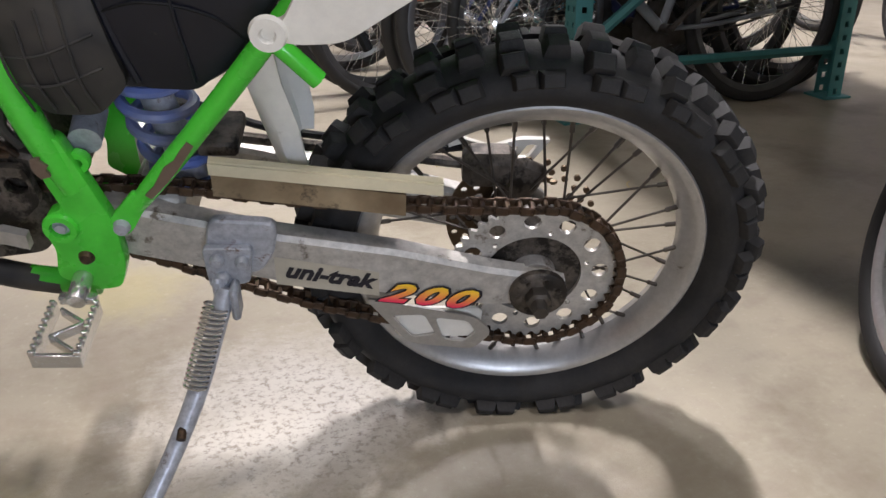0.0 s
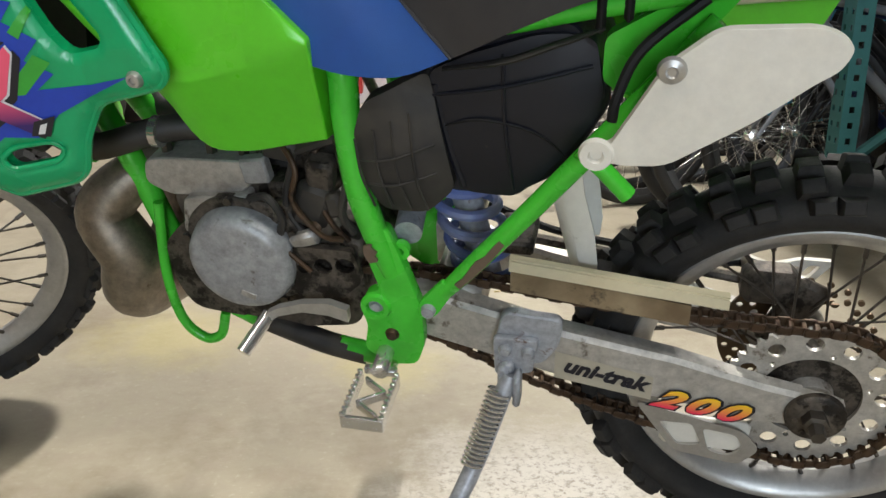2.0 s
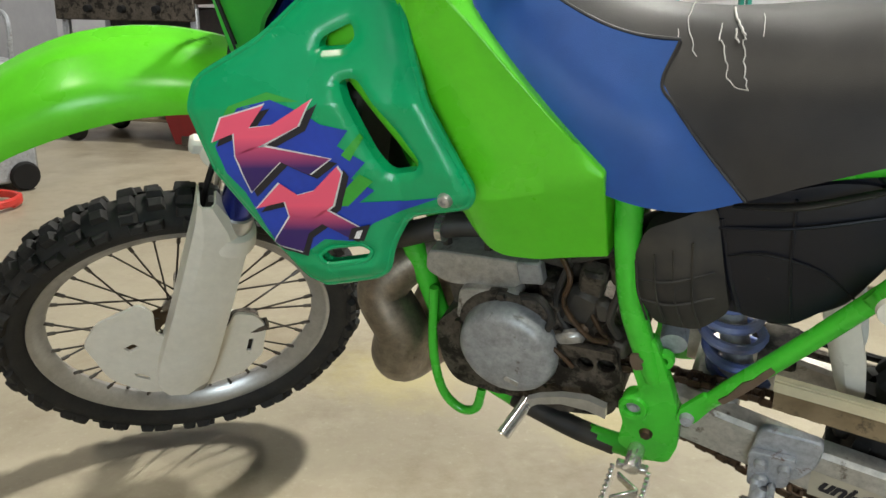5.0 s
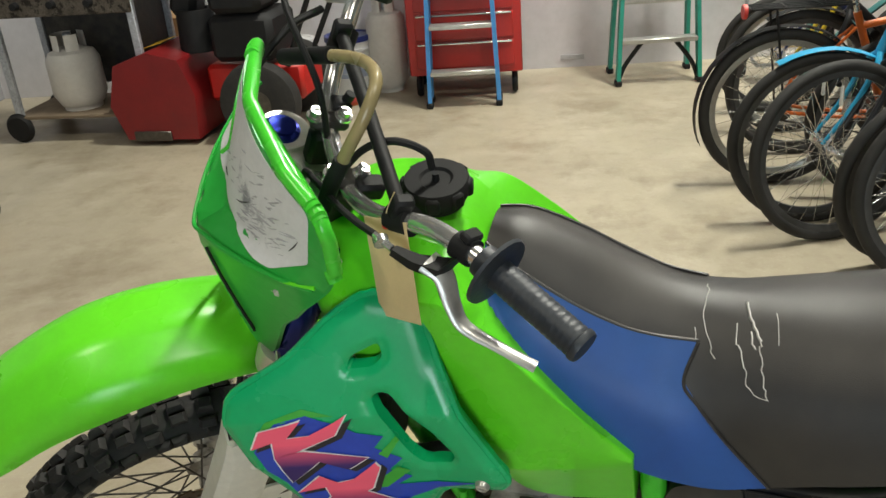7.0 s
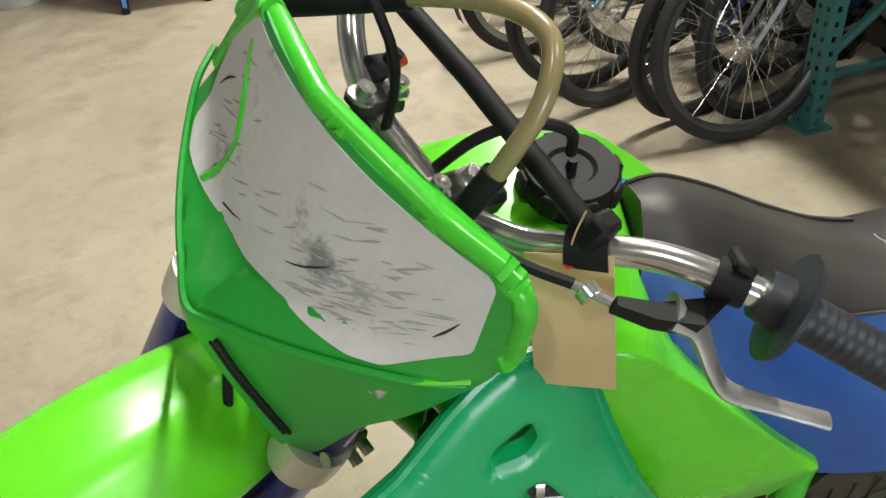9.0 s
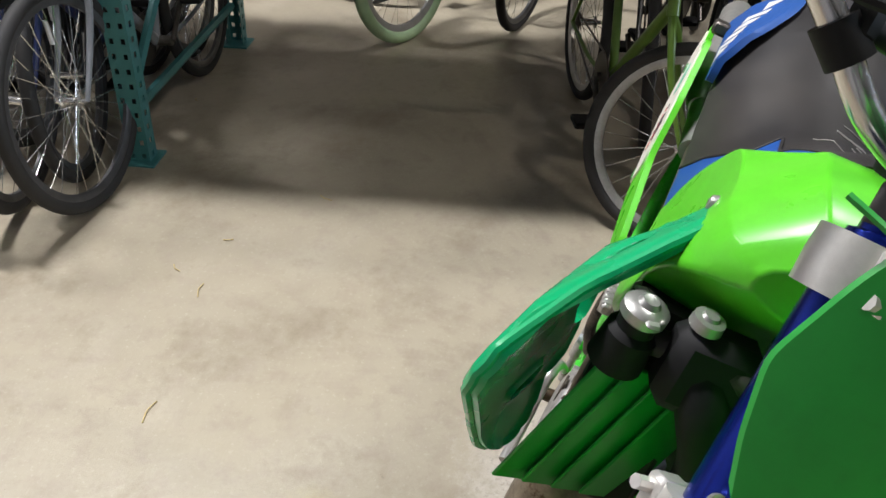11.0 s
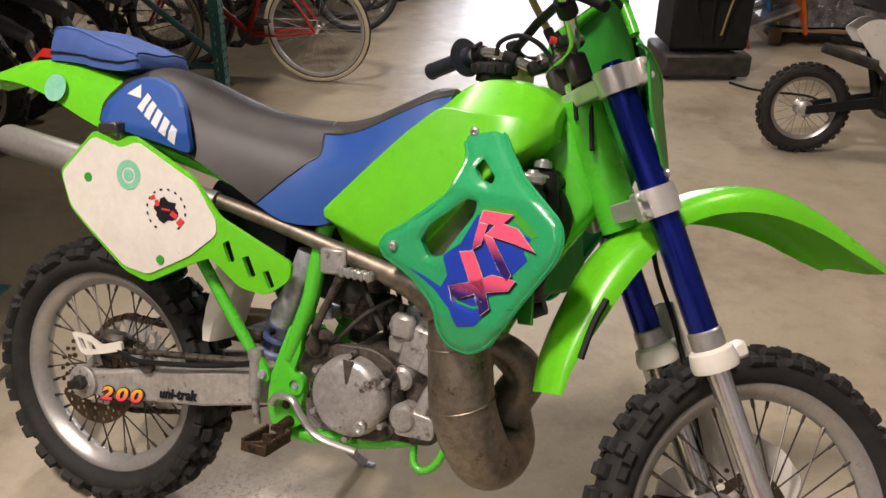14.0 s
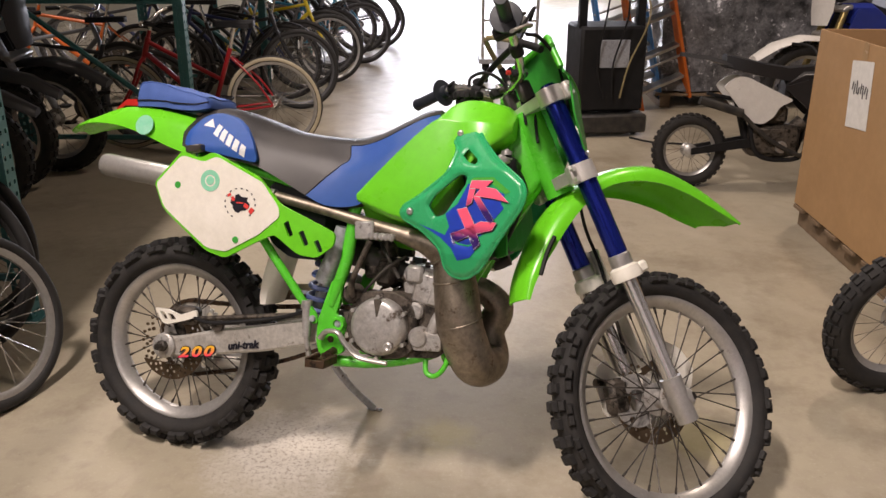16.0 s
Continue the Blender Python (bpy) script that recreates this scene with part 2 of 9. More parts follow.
def lathe(profile, at=(0, 0, 0), axis="y", seg=32, closed=False):
    """Turns (radius, height) points round an axis; closed joins the last to the first."""
    bm = bmesh.new()
    rings = []
    for r, h in profile:
        rings.append([bm.verts.new((0, 0, h))] if r < 1e-6 else [bm.verts.new((r * math.cos(q), r * math.sin(q), h)) for q in (2 * math.pi * j / seg for j in range(seg))])
    pairs = list(zip(rings, rings[1:])) + ([(rings[-1], rings[0])] if closed else [])
    for a, b in pairs:
        for j in range(seg):
            k = (j + 1) % seg
            vs = [a[0] if len(a) == 1 else a[j], a[0] if len(a) == 1 else a[k], b[0] if len(b) == 1 else b[k], b[0] if len(b) == 1 else b[j]]
            vs = list(dict.fromkeys(vs))
            if len(vs) > 2:
                bm.faces.new(vs)
    if not closed:
        for r in (rings[0], rings[-1]):
            if len(r) > 2:
                bm.faces.new(r)
    bmesh.ops.recalc_face_normals(bm, faces=bm.faces)
    bmesh.ops.transform(bm, matrix=Matrix.Translation(at) @ AX[axis], verts=bm.verts)
    return bm


def rod(a, b, r, seg=10, r2=None):
    return tube([a, b], [r, r if r2 is None else r2], seg, smooth=False)


def box(size, at=(0, 0, 0), bevel=0.0, turn=None, seg=1):
    bm = bmesh.new()
    bmesh.ops.create_cube(bm, size=1, matrix=Matrix.Diagonal((*size, 1)))
    if bevel:
        bmesh.ops.bevel(bm, geom=bm.edges[:], offset=bevel, segments=seg, affect="EDGES", profile=0.5)
    m = Matrix.Translation(at)
    if turn is not None:
        m = m @ Euler([radians(q) for q in turn]).to_matrix().to_4x4()
    bmesh.ops.transform(bm, matrix=m, verts=bm.verts)
    return bm


def prism(poly, y0, y1, bevel=0.0, plane="xz", seg=1):
    """An outline in a plane, thickened from y0 to y1 across it."""
    bm = bmesh.new()
    put = {"xz": lambda a, b, c: (a, c, b), "xy": lambda a, b, c: (a, b, c), "yz": lambda a, b, c: (c, a, b)}[plane]
    lo = [bm.verts.new(put(a, b, y0)) for a, b in poly]
    hi = [bm.verts.new(put(a, b, y1)) for a, b in poly]
    bm.faces.new(lo)
    bm.faces.new(list(reversed(hi)))
    k = len(poly)
    for i in range(k):
        bm.faces.new((lo[i], hi[i], hi[(i + 1) % k], lo[(i + 1) % k]))
    bmesh.ops.recalc_face_normals(bm, faces=bm.faces)
    if bevel:
        bmesh.ops.bevel(bm, geom=bm.edges[:], offset=bevel, segments=seg, affect="EDGES", profile=0.5, clamp_overlap=True)
    return bm


def loft(rings, closed=True, caps=True):
    """Skin over rows of points of the same count; closed rings or open strips."""
    bm = bmesh.new()
    R = [[bm.verts.new(p) for p in ring] for ring in rings]
    k = len(R[0])
    for a, b in zip(R, R[1:]):
        for j in range(k if closed else k - 1):
            bm.faces.new((a[j], a[(j + 1) % k], b[(j + 1) % k], b[j]))
    if caps and closed:
        bm.faces.new(R[0])
        bm.faces.new(list(reversed(R[-1])))
    bmesh.ops.recalc_face_normals(bm, faces=bm.faces)
    return bm


def sheet(outline, holes=(), surface=None, thick=0.006, cuts=2, step=0.018):
    """A moulded panel: an outline in x and z with holes, laid on surface(x, z) -> y and thickened towards y = 0."""
    bm = bmesh.new()
    for loop in (outline, *holes):
        vs = [bm.verts.new((a, 0, b)) for a, b in loop]
        for i in range(len(vs)):
            bm.edges.new((vs[i], vs[(i + 1) % len(vs)]))
    bmesh.ops.triangle_fill(bm, use_beauty=True, use_dissolve=False, edges=bm.edges[:])
    for _ in range(cuts):
        long = [e for e in bm.edges if e.calc_length() > step]
        if long:
            bmesh.ops.subdivide_edges(bm, edges=long, cuts=1)
            bmesh.ops.triangulate(bm, faces=[f for f in bm.faces if len(f.verts) > 3])
    if surface:
        for v in bm.verts:
            v.co.y = surface(v.co.x, v.co.z)
    side = 1 if sum(v.co.y for v in bm.verts) >= 0 else -1
    for f in bm.faces:
        f.normal_update()
        if f.normal.y * side < 0:
            f.normal_flip()
    if thick:
        made = bmesh.ops.extrude_face_region(bm, geom=bm.faces[:])
        for g in made["geom"]:
            if isinstance(g, bmesh.types.BMVert):
                g.co.y -= side * thick
        bmesh.ops.recalc_face_normals(bm, faces=bm.faces)
    return bm


def soften(ob, width, seg=2, angle=35):
    mod = ob.modifiers.new("edge", "BEVEL")
    mod.width, mod.segments, mod.limit_method, mod.angle_limit = width, seg, "ANGLE", radians(angle)
    return ob


def rounded(pts, r=0.01, n=4):
    """Rounds the corners of a 2D outline."""
    out = []
    k = len(pts)
    for i in range(k):
        p0, p1, p2 = Vector(pts[i - 1]), Vector(pts[i]), Vector(pts[(i + 1) % k])
        d0, d2 = (p0 - p1), (p2 - p1)
        q = min(r, d0.length * 0.45, d2.length * 0.45)
        a, b = p1 + d0.normalized() * q, p1 + d2.normalized() * q
        for j in range(n + 1):
            t = j / n
            out.append(tuple(a * (1 - t) ** 2 + p1 * 2 * t * (1 - t) + b * t * t))
    return out


def lettering(name, text, mat, m, height, parent=None, thick=0.0006, shear=0.0, spread=1.0, bold=0.0):
    """Words in the built-in font as a mesh; m carries them from the xy plane to their place."""
    cu = bpy.data.curves.new(name, "FONT")
    cu.body, cu.size, cu.extrude, cu.shear, cu.offset = text, height, thick, shear, bold
    cu.space_character = spread
    cu.resolution_u = 3
    tmp = bpy.data.objects.new(name, cu)
    scene.collection.objects.link(tmp)
    dg = bpy.context.evaluated_depsgraph_get()
    me = bpy.data.meshes.new_from_object(tmp.evaluated_get(dg))
    bpy.data.objects.remove(tmp)
    me.materials.clear()
    me.materials.append(mat)
    ob = new(name, me)
    ob.parent = parent
    ob.matrix_basis = m
    return ob

# ---- the hall ----
# hall coordinates: a along the back wall, b towards it; the motorcycle stands turned to both
HALL = Matrix.Rotation(radians(16), 4, "Z")


def hall(a, b, z=0.0, turn=0.0):
    return HALL @ pose(a, b, z, 0, 0, turn)


def concrete_material():
    m = bpy.data.materials.new("worn_sealed_concrete")
    m.use_nodes = True
    nt = m.node_tree
    N, L = nt.nodes, nt.links
    p = N["Principled BSDF"]
    tc = N.new("ShaderNodeTexCoord")

    def tex(scale, detail=6, rough=0.6):
        n = N.new("ShaderNodeTexNoise")
        n.inputs["Scale"].default_value, n.inputs["Detail"].default_value, n.inputs["Roughness"].default_value = scale, detail, rough
        L.new(tc.outputs["Object"], n.inputs["Vector"])
        return n.outputs["Fac"]

    def step(v, lo, hi, to=1.0):
        r = N.new("ShaderNodeMapRange")
        r.inputs["From Min"].default_value, r.inputs["From Max"].default_value, r.inputs["To Max"].default_value = lo, hi, to
        L.new(v, r.inputs["Value"])
        return r.outputs["Result"]

    def blend(a, b, f):
        x = N.new("ShaderNodeMix")
        x.data_type = "RGBA"
        for s, q in (("A", a), ("B", b)):
            if isinstance(q, tuple):
                x.inputs[s].default_value = (*q, 1)
            else:
                L.new(q, x.inputs[s])
        L.new(f, x.inputs["Factor"])
        return x.outputs["Result"]

    c = blend((0.41, 0.362, 0.268), (0.30, 0.262, 0.193), step(tex(0.9, 8), 0.35, 0.7))
    c = blend(c, (0.51, 0.465, 0.368), step(tex(3.5, 8, 0.65), 0.5, 0.75, 0.7))
    c = blend(c, (0.22, 0.18, 0.135), step(tex(6.0, 10, 0.75), 0.62, 0.72, 0.55))
    c = blend(c, (0.16, 0.13, 0.10), step(tex(34, 4, 0.6), 0.70, 0.76, 0.6))
    c = blend(c, (0.50, 0.45, 0.36), step(tex(90, 3, 0.5), 0.60, 0.70, 0.35))
    c = blend(c, (0.225, 0.185, 0.125), step(tex(1.7, 12, 0.72), 0.50, 0.64, 0.80))
    c = blend(c, (0.30, 0.25, 0.19), step(tex(14, 6, 0.7), 0.48, 0.66, 0.55))

    def patch(x, y, r, soft):
        """A worn, lit or spilled patch with a ragged edge, round a place on the floor."""
        d = N.new("ShaderNodeVectorMath")
        d.operation = "DISTANCE"
        d.inputs[1].default_value = HALL.inverted() @ Vector((x, y, 0))
        L.new(tc.outputs["Object"], d.inputs[0])
        a = N.new("ShaderNodeMath")
        a.operation = "MULTIPLY_ADD"
        a.inputs[1].default_value, a.inputs[2].default_value = -1.0 / r, 0.5
        L.new(d.outputs["Value"], a.inputs[0])
        b = N.new("ShaderNodeMath")
        b.operation = "ADD"
        L.new(a.outputs[0], b.inputs[0])
        L.new(tex(9, 10, 0.75), b.inputs[1])
        return step(b.outputs[0], 0.42, 0.42 + soft)

    # scuffed gritty concrete, with a pool of lamplight painted into its pale colour
    worn = patch(-0.36, 0.06, 0.50, 0.35)
    c = blend(c, (0.56, 0.52, 0.45), worn)
    grit = N.new("ShaderNodeMath")
    grit.operation = "MULTIPLY"
    L.new(worn, grit.inputs[0])
    L.new(step(tex(75, 8, 0.75), 0.50, 0.60, 0.85), grit.inputs[1])
    c = blend(c, (0.24, 0.20, 0.155), grit.outputs[0])
    for x, y, r in ((-0.80, -0.18, 0.22), (-1.58, -0.40, 0.26), (-1.30, 0.55, 0.40), (-0.75, 0.50, 0.30)):
        f = patch(x, y, r, 0.4)
        h = N.new("ShaderNodeMath")
        h.operation = "MULTIPLY"
        h.inputs[1].default_value = 0.26
        L.new(f, h.inputs[0])
        c = blend(c, (0.58, 0.50, 0.13), h.outputs[0])
    c = blend(c, (0.10, 0.085, 0.065), step(tex(2.6, 12, 0.8), 0.66, 0.74, 0.5))
    L.new(c, p.inputs["Base Color"])
    L.new(step(tex(5.0, 8, 0.7), 0.2, 0.9, 1.0), p.inputs["Roughness"])
    r = p.inputs["Roughness"].links[0].from_node
    r.inputs["To Min"].default_value, r.inputs["To Max"].default_value = 0.24, 0.58
    b = N.new("ShaderNodeBump")
    b.inputs["Strength"].default_value, b.inputs["Distance"].default_value = 0.25, 0.004
    L.new(tex(40, 8, 0.7), b.inputs["Height"])
    L.new(b.outputs["Normal"], p.inputs["Normal"])
    return m


CONCRETE = concrete_material()
WALL_WHITE = material("white_painted_wall", (0.56, 0.545, 0.575), 0.7, second=(0.49, 0.475, 0.50), scale=3, bump=0.1, bump_scale=60, speck=(0.30, 0.29, 0.28), speck_scale=3.5, speck_at=0.68)
WALL_GREY = material("grey_painted_wall", (0.30, 0.30, 0.32), 0.7, second=(0.24, 0.24, 0.26), scale=3, bump=0.1, bump_scale=60)
WALL_TAN = material("tan_block_wall", (0.36, 0.29, 0.19), 0.75, second=(0.30, 0.24, 0.16), scale=3, bump=0.1, bump_scale=60)
CEILING_MAT = material("dark_roof_deck", (0.06, 0.06, 0.06), 0.8, second=(0.045, 0.045, 0.045), scale=3)
RACK_TEAL = material("teal_rack_paint", (0.055, 0.20, 0.20), 0.45, 0.1, second=(0.04, 0.15, 0.15), scale=14, speck=(0.12, 0.08, 0.05), speck_scale=18, speck_at=0.66)
RACK_BLUE = material("blue_green_rack_beam", (0.06, 0.27, 0.33), 0.45, 0.1, second=(0.05, 0.2, 0.25), scale=14)

floor = part("floor", box((24, 26, 0.2), (2, -7, -0.1)), CONCRETE, m=HALL.copy(), smooth=False)
tagged(floor, "stained and sealed beige concrete floor", "floor", kind="structure")
A0, A1, B0, B1, TOP = -4.45, 9.0, -17.0, 4.95, 7.4


def structure(name, bm, mat, label, category):
    return tagged(part(name, bm, mat, m=HALL.copy(), smooth=False), label, category, kind="structure")


LOW = 2.5
# unseen upper walls, made dark so that they bounce little light
DARK_UPPER = material("dark_upper_siding", (0.07, 0.07, 0.072), 0.8, second=(0.05, 0.05, 0.05), scale=3)


def wall(name, size_a, size_b, at_a, at_b, mat, label):
    """A painted lower wall; the unseen dark part above is added to cut bounced light."""
    structure(name, box((size_a, size_b, LOW), (at_a, at_b, LOW / 2)), mat, label, "wall")
    structure(name + "_upper", box((size_a, size_b, TOP - LOW), (at_a, at_b, (LOW + TOP) / 2)), DARK_UPPER, "unseen dark upper wall added to cut bounced light", "wall")


wall("wall_back", A1 - A0 + 0.4, 0.2, (A0 + A1) / 2, B1 + 0.1, WALL_WHITE, "scuffed white painted wall panels")
wall("wall_left", 0.2, B1 - 1.0, A0 - 0.1, (1.0 + B1) / 2, WALL_GREY, "scuffed grey painted wall")
wall("wall_return", 2.8, 0.2, A0 - 1.4, 0.9, WALL_GREY, "grey painted return wall")
wall("wall_left_far", 0.2, 0.8 - B0, A0 - 2.7, (B0 + 0.8) / 2, WALL_GREY, "grey painted wall behind stored goods")
wall("wall_right", 0.2, B1 - B0, A1 + 0.1, (B0 + B1) / 2, WALL_TAN, "tan painted block wall behind the racks")
structure("ceiling", box((A1 - A0 + 3.4, B1 - B0 + 0.4, 0.2), ((A0 + A1) / 2 - 1.5, (B0 + B1) / 2, TOP + 0.1)), CEILING_MAT, "dark grey steel roof deck", "ceiling")
# far wall with the loading door's opening
DOOR0, DOOR1, DOORH = -2.6, 2.4, 3.6
far = [box((DOOR0 - A0 + 3.0, 0.2, TOP), ((DOOR0 + A0 - 3.0) / 2, B0 - 0.1, TOP / 2)),
       box((A1 + 0.2 - DOOR1, 0.2, TOP), ((DOOR1 + A1 + 0.2) / 2, B0 - 0.1, TOP / 2)),
       box((DOOR1 - DOOR0, 0.2, TOP - DOORH), ((DOOR0 + DOOR1) / 2, B0 - 0.1, (TOP + DOORH) / 2))]
structure("wall_far", join(*far), WALL_TAN, "tan block wall with an open loading door", "wall")

# ---- the motorcycle ----
# its own frame: origin at the rear axle, x backwards, y to its right, z up; it leans on its side stand
TILT = Matrix(((0.99966, 0.00765, 0.02512), (0.0, 0.95666, -0.29122), (-0.02626, 0.29112, 0.95633)))
bike = thing("motorcycle", "lime green off-road motorcycle leaning on its side stand", "motorcycle")
bike.matrix_basis = Matrix.Translation((0, 0, 0.3037)) @ TILT.to_4x4()

# the steered front: x backwards, y to the right, z up along the steering axis
RAKE, LOCK = radians(27), radians(36)
_u = Vector((math.sin(RAKE), 0, math.cos(RAKE)))
_v = Vector((-math.cos(RAKE), 0, math.sin(RAKE)))
_y = Vector((0, 1, 0))
_f = _v * math.cos(LOCK) - _y * math.sin(LOCK)
_s = _y * math.cos(LOCK) + _v * math.sin(LOCK)
STEER = Matrix(((-_f.x, _s.x, _u.x, -1.415), (-_f.y, _s.y, _u.y, 0), (-_f.z, _s.z, _u.z, 0), (0, 0, 0, 1)))


def carcass(R, half, rim_r, seg, knob):
    """The tyre's smooth body."""
    mid, hr = (R - knob + rim_r) / 2, (R - knob - rim_r) / 2
    prof = []
    for i in range(15):
        q = (i / 14 - 0.5) * (2 * math.pi - 1.1)
        prof.append((mid + hr * math.cos(q), half * 0.96 * math.sin(q)))
    bm = lathe(prof, axis="y", seg=seg)
    bmesh.ops.delete(bm, geom=[f for f in bm.faces if len(f.verts) > 4], context="FACES")
    return bm


def tread(wheel, R, half, rim_r, rows, knob, side_knob):
    """Tread blocks, each a piece of its own on shared meshes."""
    mid, hr = (R - knob + rim_r) / 2, (R - knob - rim_r) / 2
    step = 2 * math.pi / rows
    made = {}

    def block(kind, theta, across, w, l, h, tilt):
        z = math.hypot(hr * math.cos(across), half * 0.96 * math.sin(across)) + h * 0.42
        m = Matrix.Rotation(theta, 4, "Y") @ Matrix.Translation((0, 0, mid)) @ Matrix.Rotation(-across, 4, "X") @ Matrix.Translation((0, 0, z)) @ Matrix.Rotation(tilt, 4, "Z") @ Matrix.Diagonal((random.uniform(0.92, 1.06), random.uniform(0.92, 1.06), random.uniform(0.9, 1.04), 1))
        if kind not in made:
            c = bmesh.new()
            bmesh.ops.create_cube(c, size=1, matrix=Matrix.Diagonal((l, w, h, 1)))
            for v in c.verts:
                if v.co.z > 0:
                    v.co.x *= 0.80
                    v.co.y *= 0.82
            bmesh.ops.bevel(c, geom=[e for e in c.edges if all(v.co.z > 0 for v in e.verts)], offset=0.0018, segments=1, affect="EDGES")
            made[kind] = part("tread_block", c, RUBBER, wheel, "", m)
        else:
            again(made[kind], wheel, m, "tread_block")

    for i in range(rows):
        t = i * step
        jig = random.uniform(-0.05, 0.05)
        if i % 2 == 0:
            for a in (-0.32, 0.32):
                block("pair", t + jig * 0.1, a, half * 0.46, R * step * 0.60, knob * 1.15, jig)
        else:
            block("mid", t, 0.0, half * 0.56, R * step * 0.60, knob * 1.15, jig)
            for a in (-0.80, 0.80):
                block("outer", t, a, half * 0.44, R * step * 0.64, knob * 1.1, jig)
        for a in (-1.22, 1.22):
            block("side", t + (step * 0.22 if i % 2 else -step * 0.12), a, side_knob, R * step * 0.62, knob * 0.95, jig)


def rim_profile(r, half):
    """Closed section of an alloy rim with flanges."""
    return [(r, -half), (r - 0.004, -half - 0.003), (r - 0.012, -half - 0.002), (r - 0.017, -half + 0.003), (r - 0.030, -half * 0.55), (r - 0.036, 0),
            (r - 0.030, half * 0.55), (r - 0.017, half - 0.003), (r - 0.012, half + 0.002), (r - 0.004, half + 0.003), (r, half),
            (r - 0.008, half - 0.004), (r - 0.022, half * 0.5), (r - 0.026, 0), (r - 0.022, -half * 0.5), (r - 0.008, -half + 0.004)]


def drilled_disc(r_out, r_in, holes, thick, y, hole_r, seg=48, scallop=0.0, teeth=0, tooth=0.0):
    """A flat ring with rows of round holes, cut right through."""
    bm = bmesh.new()

    def ring(cx, cz, r, n, phase=0.0, wav=0.0, k=0):
        vs = []
        for j in range(n):
            q = 2 * math.pi * j / n + phase
            rr = r + (wav * math.cos(k * q) if k else 0)
            vs.append(bm.verts.new((cx + rr * math.cos(q), 0, cz + rr * math.sin(q))))
        for i in range(n):
            bm.edges.new((vs[i], vs[(i + 1) % n]))

    if teeth:
        n = teeth * 4
        vs = [bm.verts.new(((r_out - (tooth if j % 4 in (2, 3) else 0)) * math.cos(2 * math.pi * j / n), 0, (r_out - (tooth if j % 4 in (2, 3) else 0)) * math.sin(2 * math.pi * j / n))) for j in range(n)]
        for i in range(n):
            bm.edges.new((vs[i], vs[(i + 1) % n]))
    else:
        ring(0, 0, r_out, seg * 2)
    ring(0, 0, r_in, seg, 0, scallop, 6 if scallop else 0)
    for rad, count, phase, hr in holes:
        for i in range(count):
            q = 2 * math.pi * i / count + phase
            ring(rad * math.cos(q), rad * math.sin(q), hr or hole_r, 10)
    bmesh.ops.triangle_fill(bm, use_beauty=True, use_dissolve=False, edges=bm.edges[:])
    made = bmesh.ops.extrude_face_region(bm, geom=bm.faces[:])
    for g in made["geom"]:
        if isinstance(g, bmesh.types.BMVert):
            g.co.y += thick
    bmesh.ops.recalc_face_normals(bm, faces=bm.faces)
    bmesh.ops.translate(bm, vec=(0, y - thick / 2, 0), verts=bm.verts)
    return bm


def spoke_set(wheel, r_rim, hub_r, hub_y, count, parent_m=None):
    """Laced spokes with nipples, each its own part."""
    L = None
    for i in range(count):
        side = 1 if i % 2 else -1
        q = 2 * math.pi * i / count
        lean = 0.62 * (1 if (i // 2) % 2 else -1)
        a = Vector((hub_r * math.cos(q + lean), side * hub_y, hub_r * math.sin(q + lean)))
        b = Vector(((r_rim - 0.034) * math.cos(q), side * 0.004, (r_rim - 0.034) * math.sin(q)))
        d = b - a
        if L is None:
            L = d.length
            sp = join(rod((0, 0, 0), (0, 0, L), 0.0019, 6), rod((0, 0, L - 0.016), (0, 0, L + 0.002), 0.0036, 6))
            first = part("spoke", sp, STEEL_DARK, wheel)
            ob = first
        else:
            ob = again(first, wheel, Matrix.Identity(4), "spoke")
        ob.matrix_basis = Matrix.Translation(a) @ d.to_track_quat("Z", "Y").to_matrix().to_4x4()


# rear wheel
hub_prof = [(0.012, -0.075), (0.03, -0.075), (0.032, -0.05), (0.052, -0.048), (0.052, -0.038), (0.03, -0.03), (0.028, 0.03), (0.05, 0.036), (0.05, 0.046), (0.03, 0.05), (0.028, 0.07), (0.012, 0.07)]
rear_wheel = part("rear_wheel", lathe(hub_prof, seg=28), ALU_CAST, bike, "spoked rear wheel with a worn knobby tyre")
part("tyre", carcass(0.322, 0.056, 0.236, 80, 0.017), RUBBER, rear_wheel, "dusty black knobby tyre")
tread(rear_wheel, 0.322, 0.056, 0.236, 38, 0.017, 0.022)
part("rim", lathe(rim_profile(0.244, 0.029), seg=72, closed=True), ALU, rear_wheel, "dull aluminium rim")
spoke_set(rear_wheel, 0.244, 0.048, 0.042, 36)
part("sprocket", drilled_disc(0.116, 0.066, [(0.091, 12, 0.1, 0.0115), (0.074, 6, 0.3, 0.004)], 0.006, -0.060, 0.01, teeth=44, tooth=0.007), ALU_SWING, rear_wheel, "drilled aluminium sprocket")
part("sprocket_carrier", lathe([(0.03, -0.057), (0.068, -0.057), (0.068, -0.045), (0.03, -0.045)], seg=28), ENGINE_DIRTY, rear_wheel)
part("brake_disc", drilled_disc(0.111, 0.066, [(0.101, 24, 0, 0.0048), (0.088, 24, 0.13, 0.0048), (0.076, 12, 0, 0.006)], 0.004, 0.062, 0.005, scallop=0.006), DISC_MAT, rear_wheel, "rusty brown drilled brake disc")

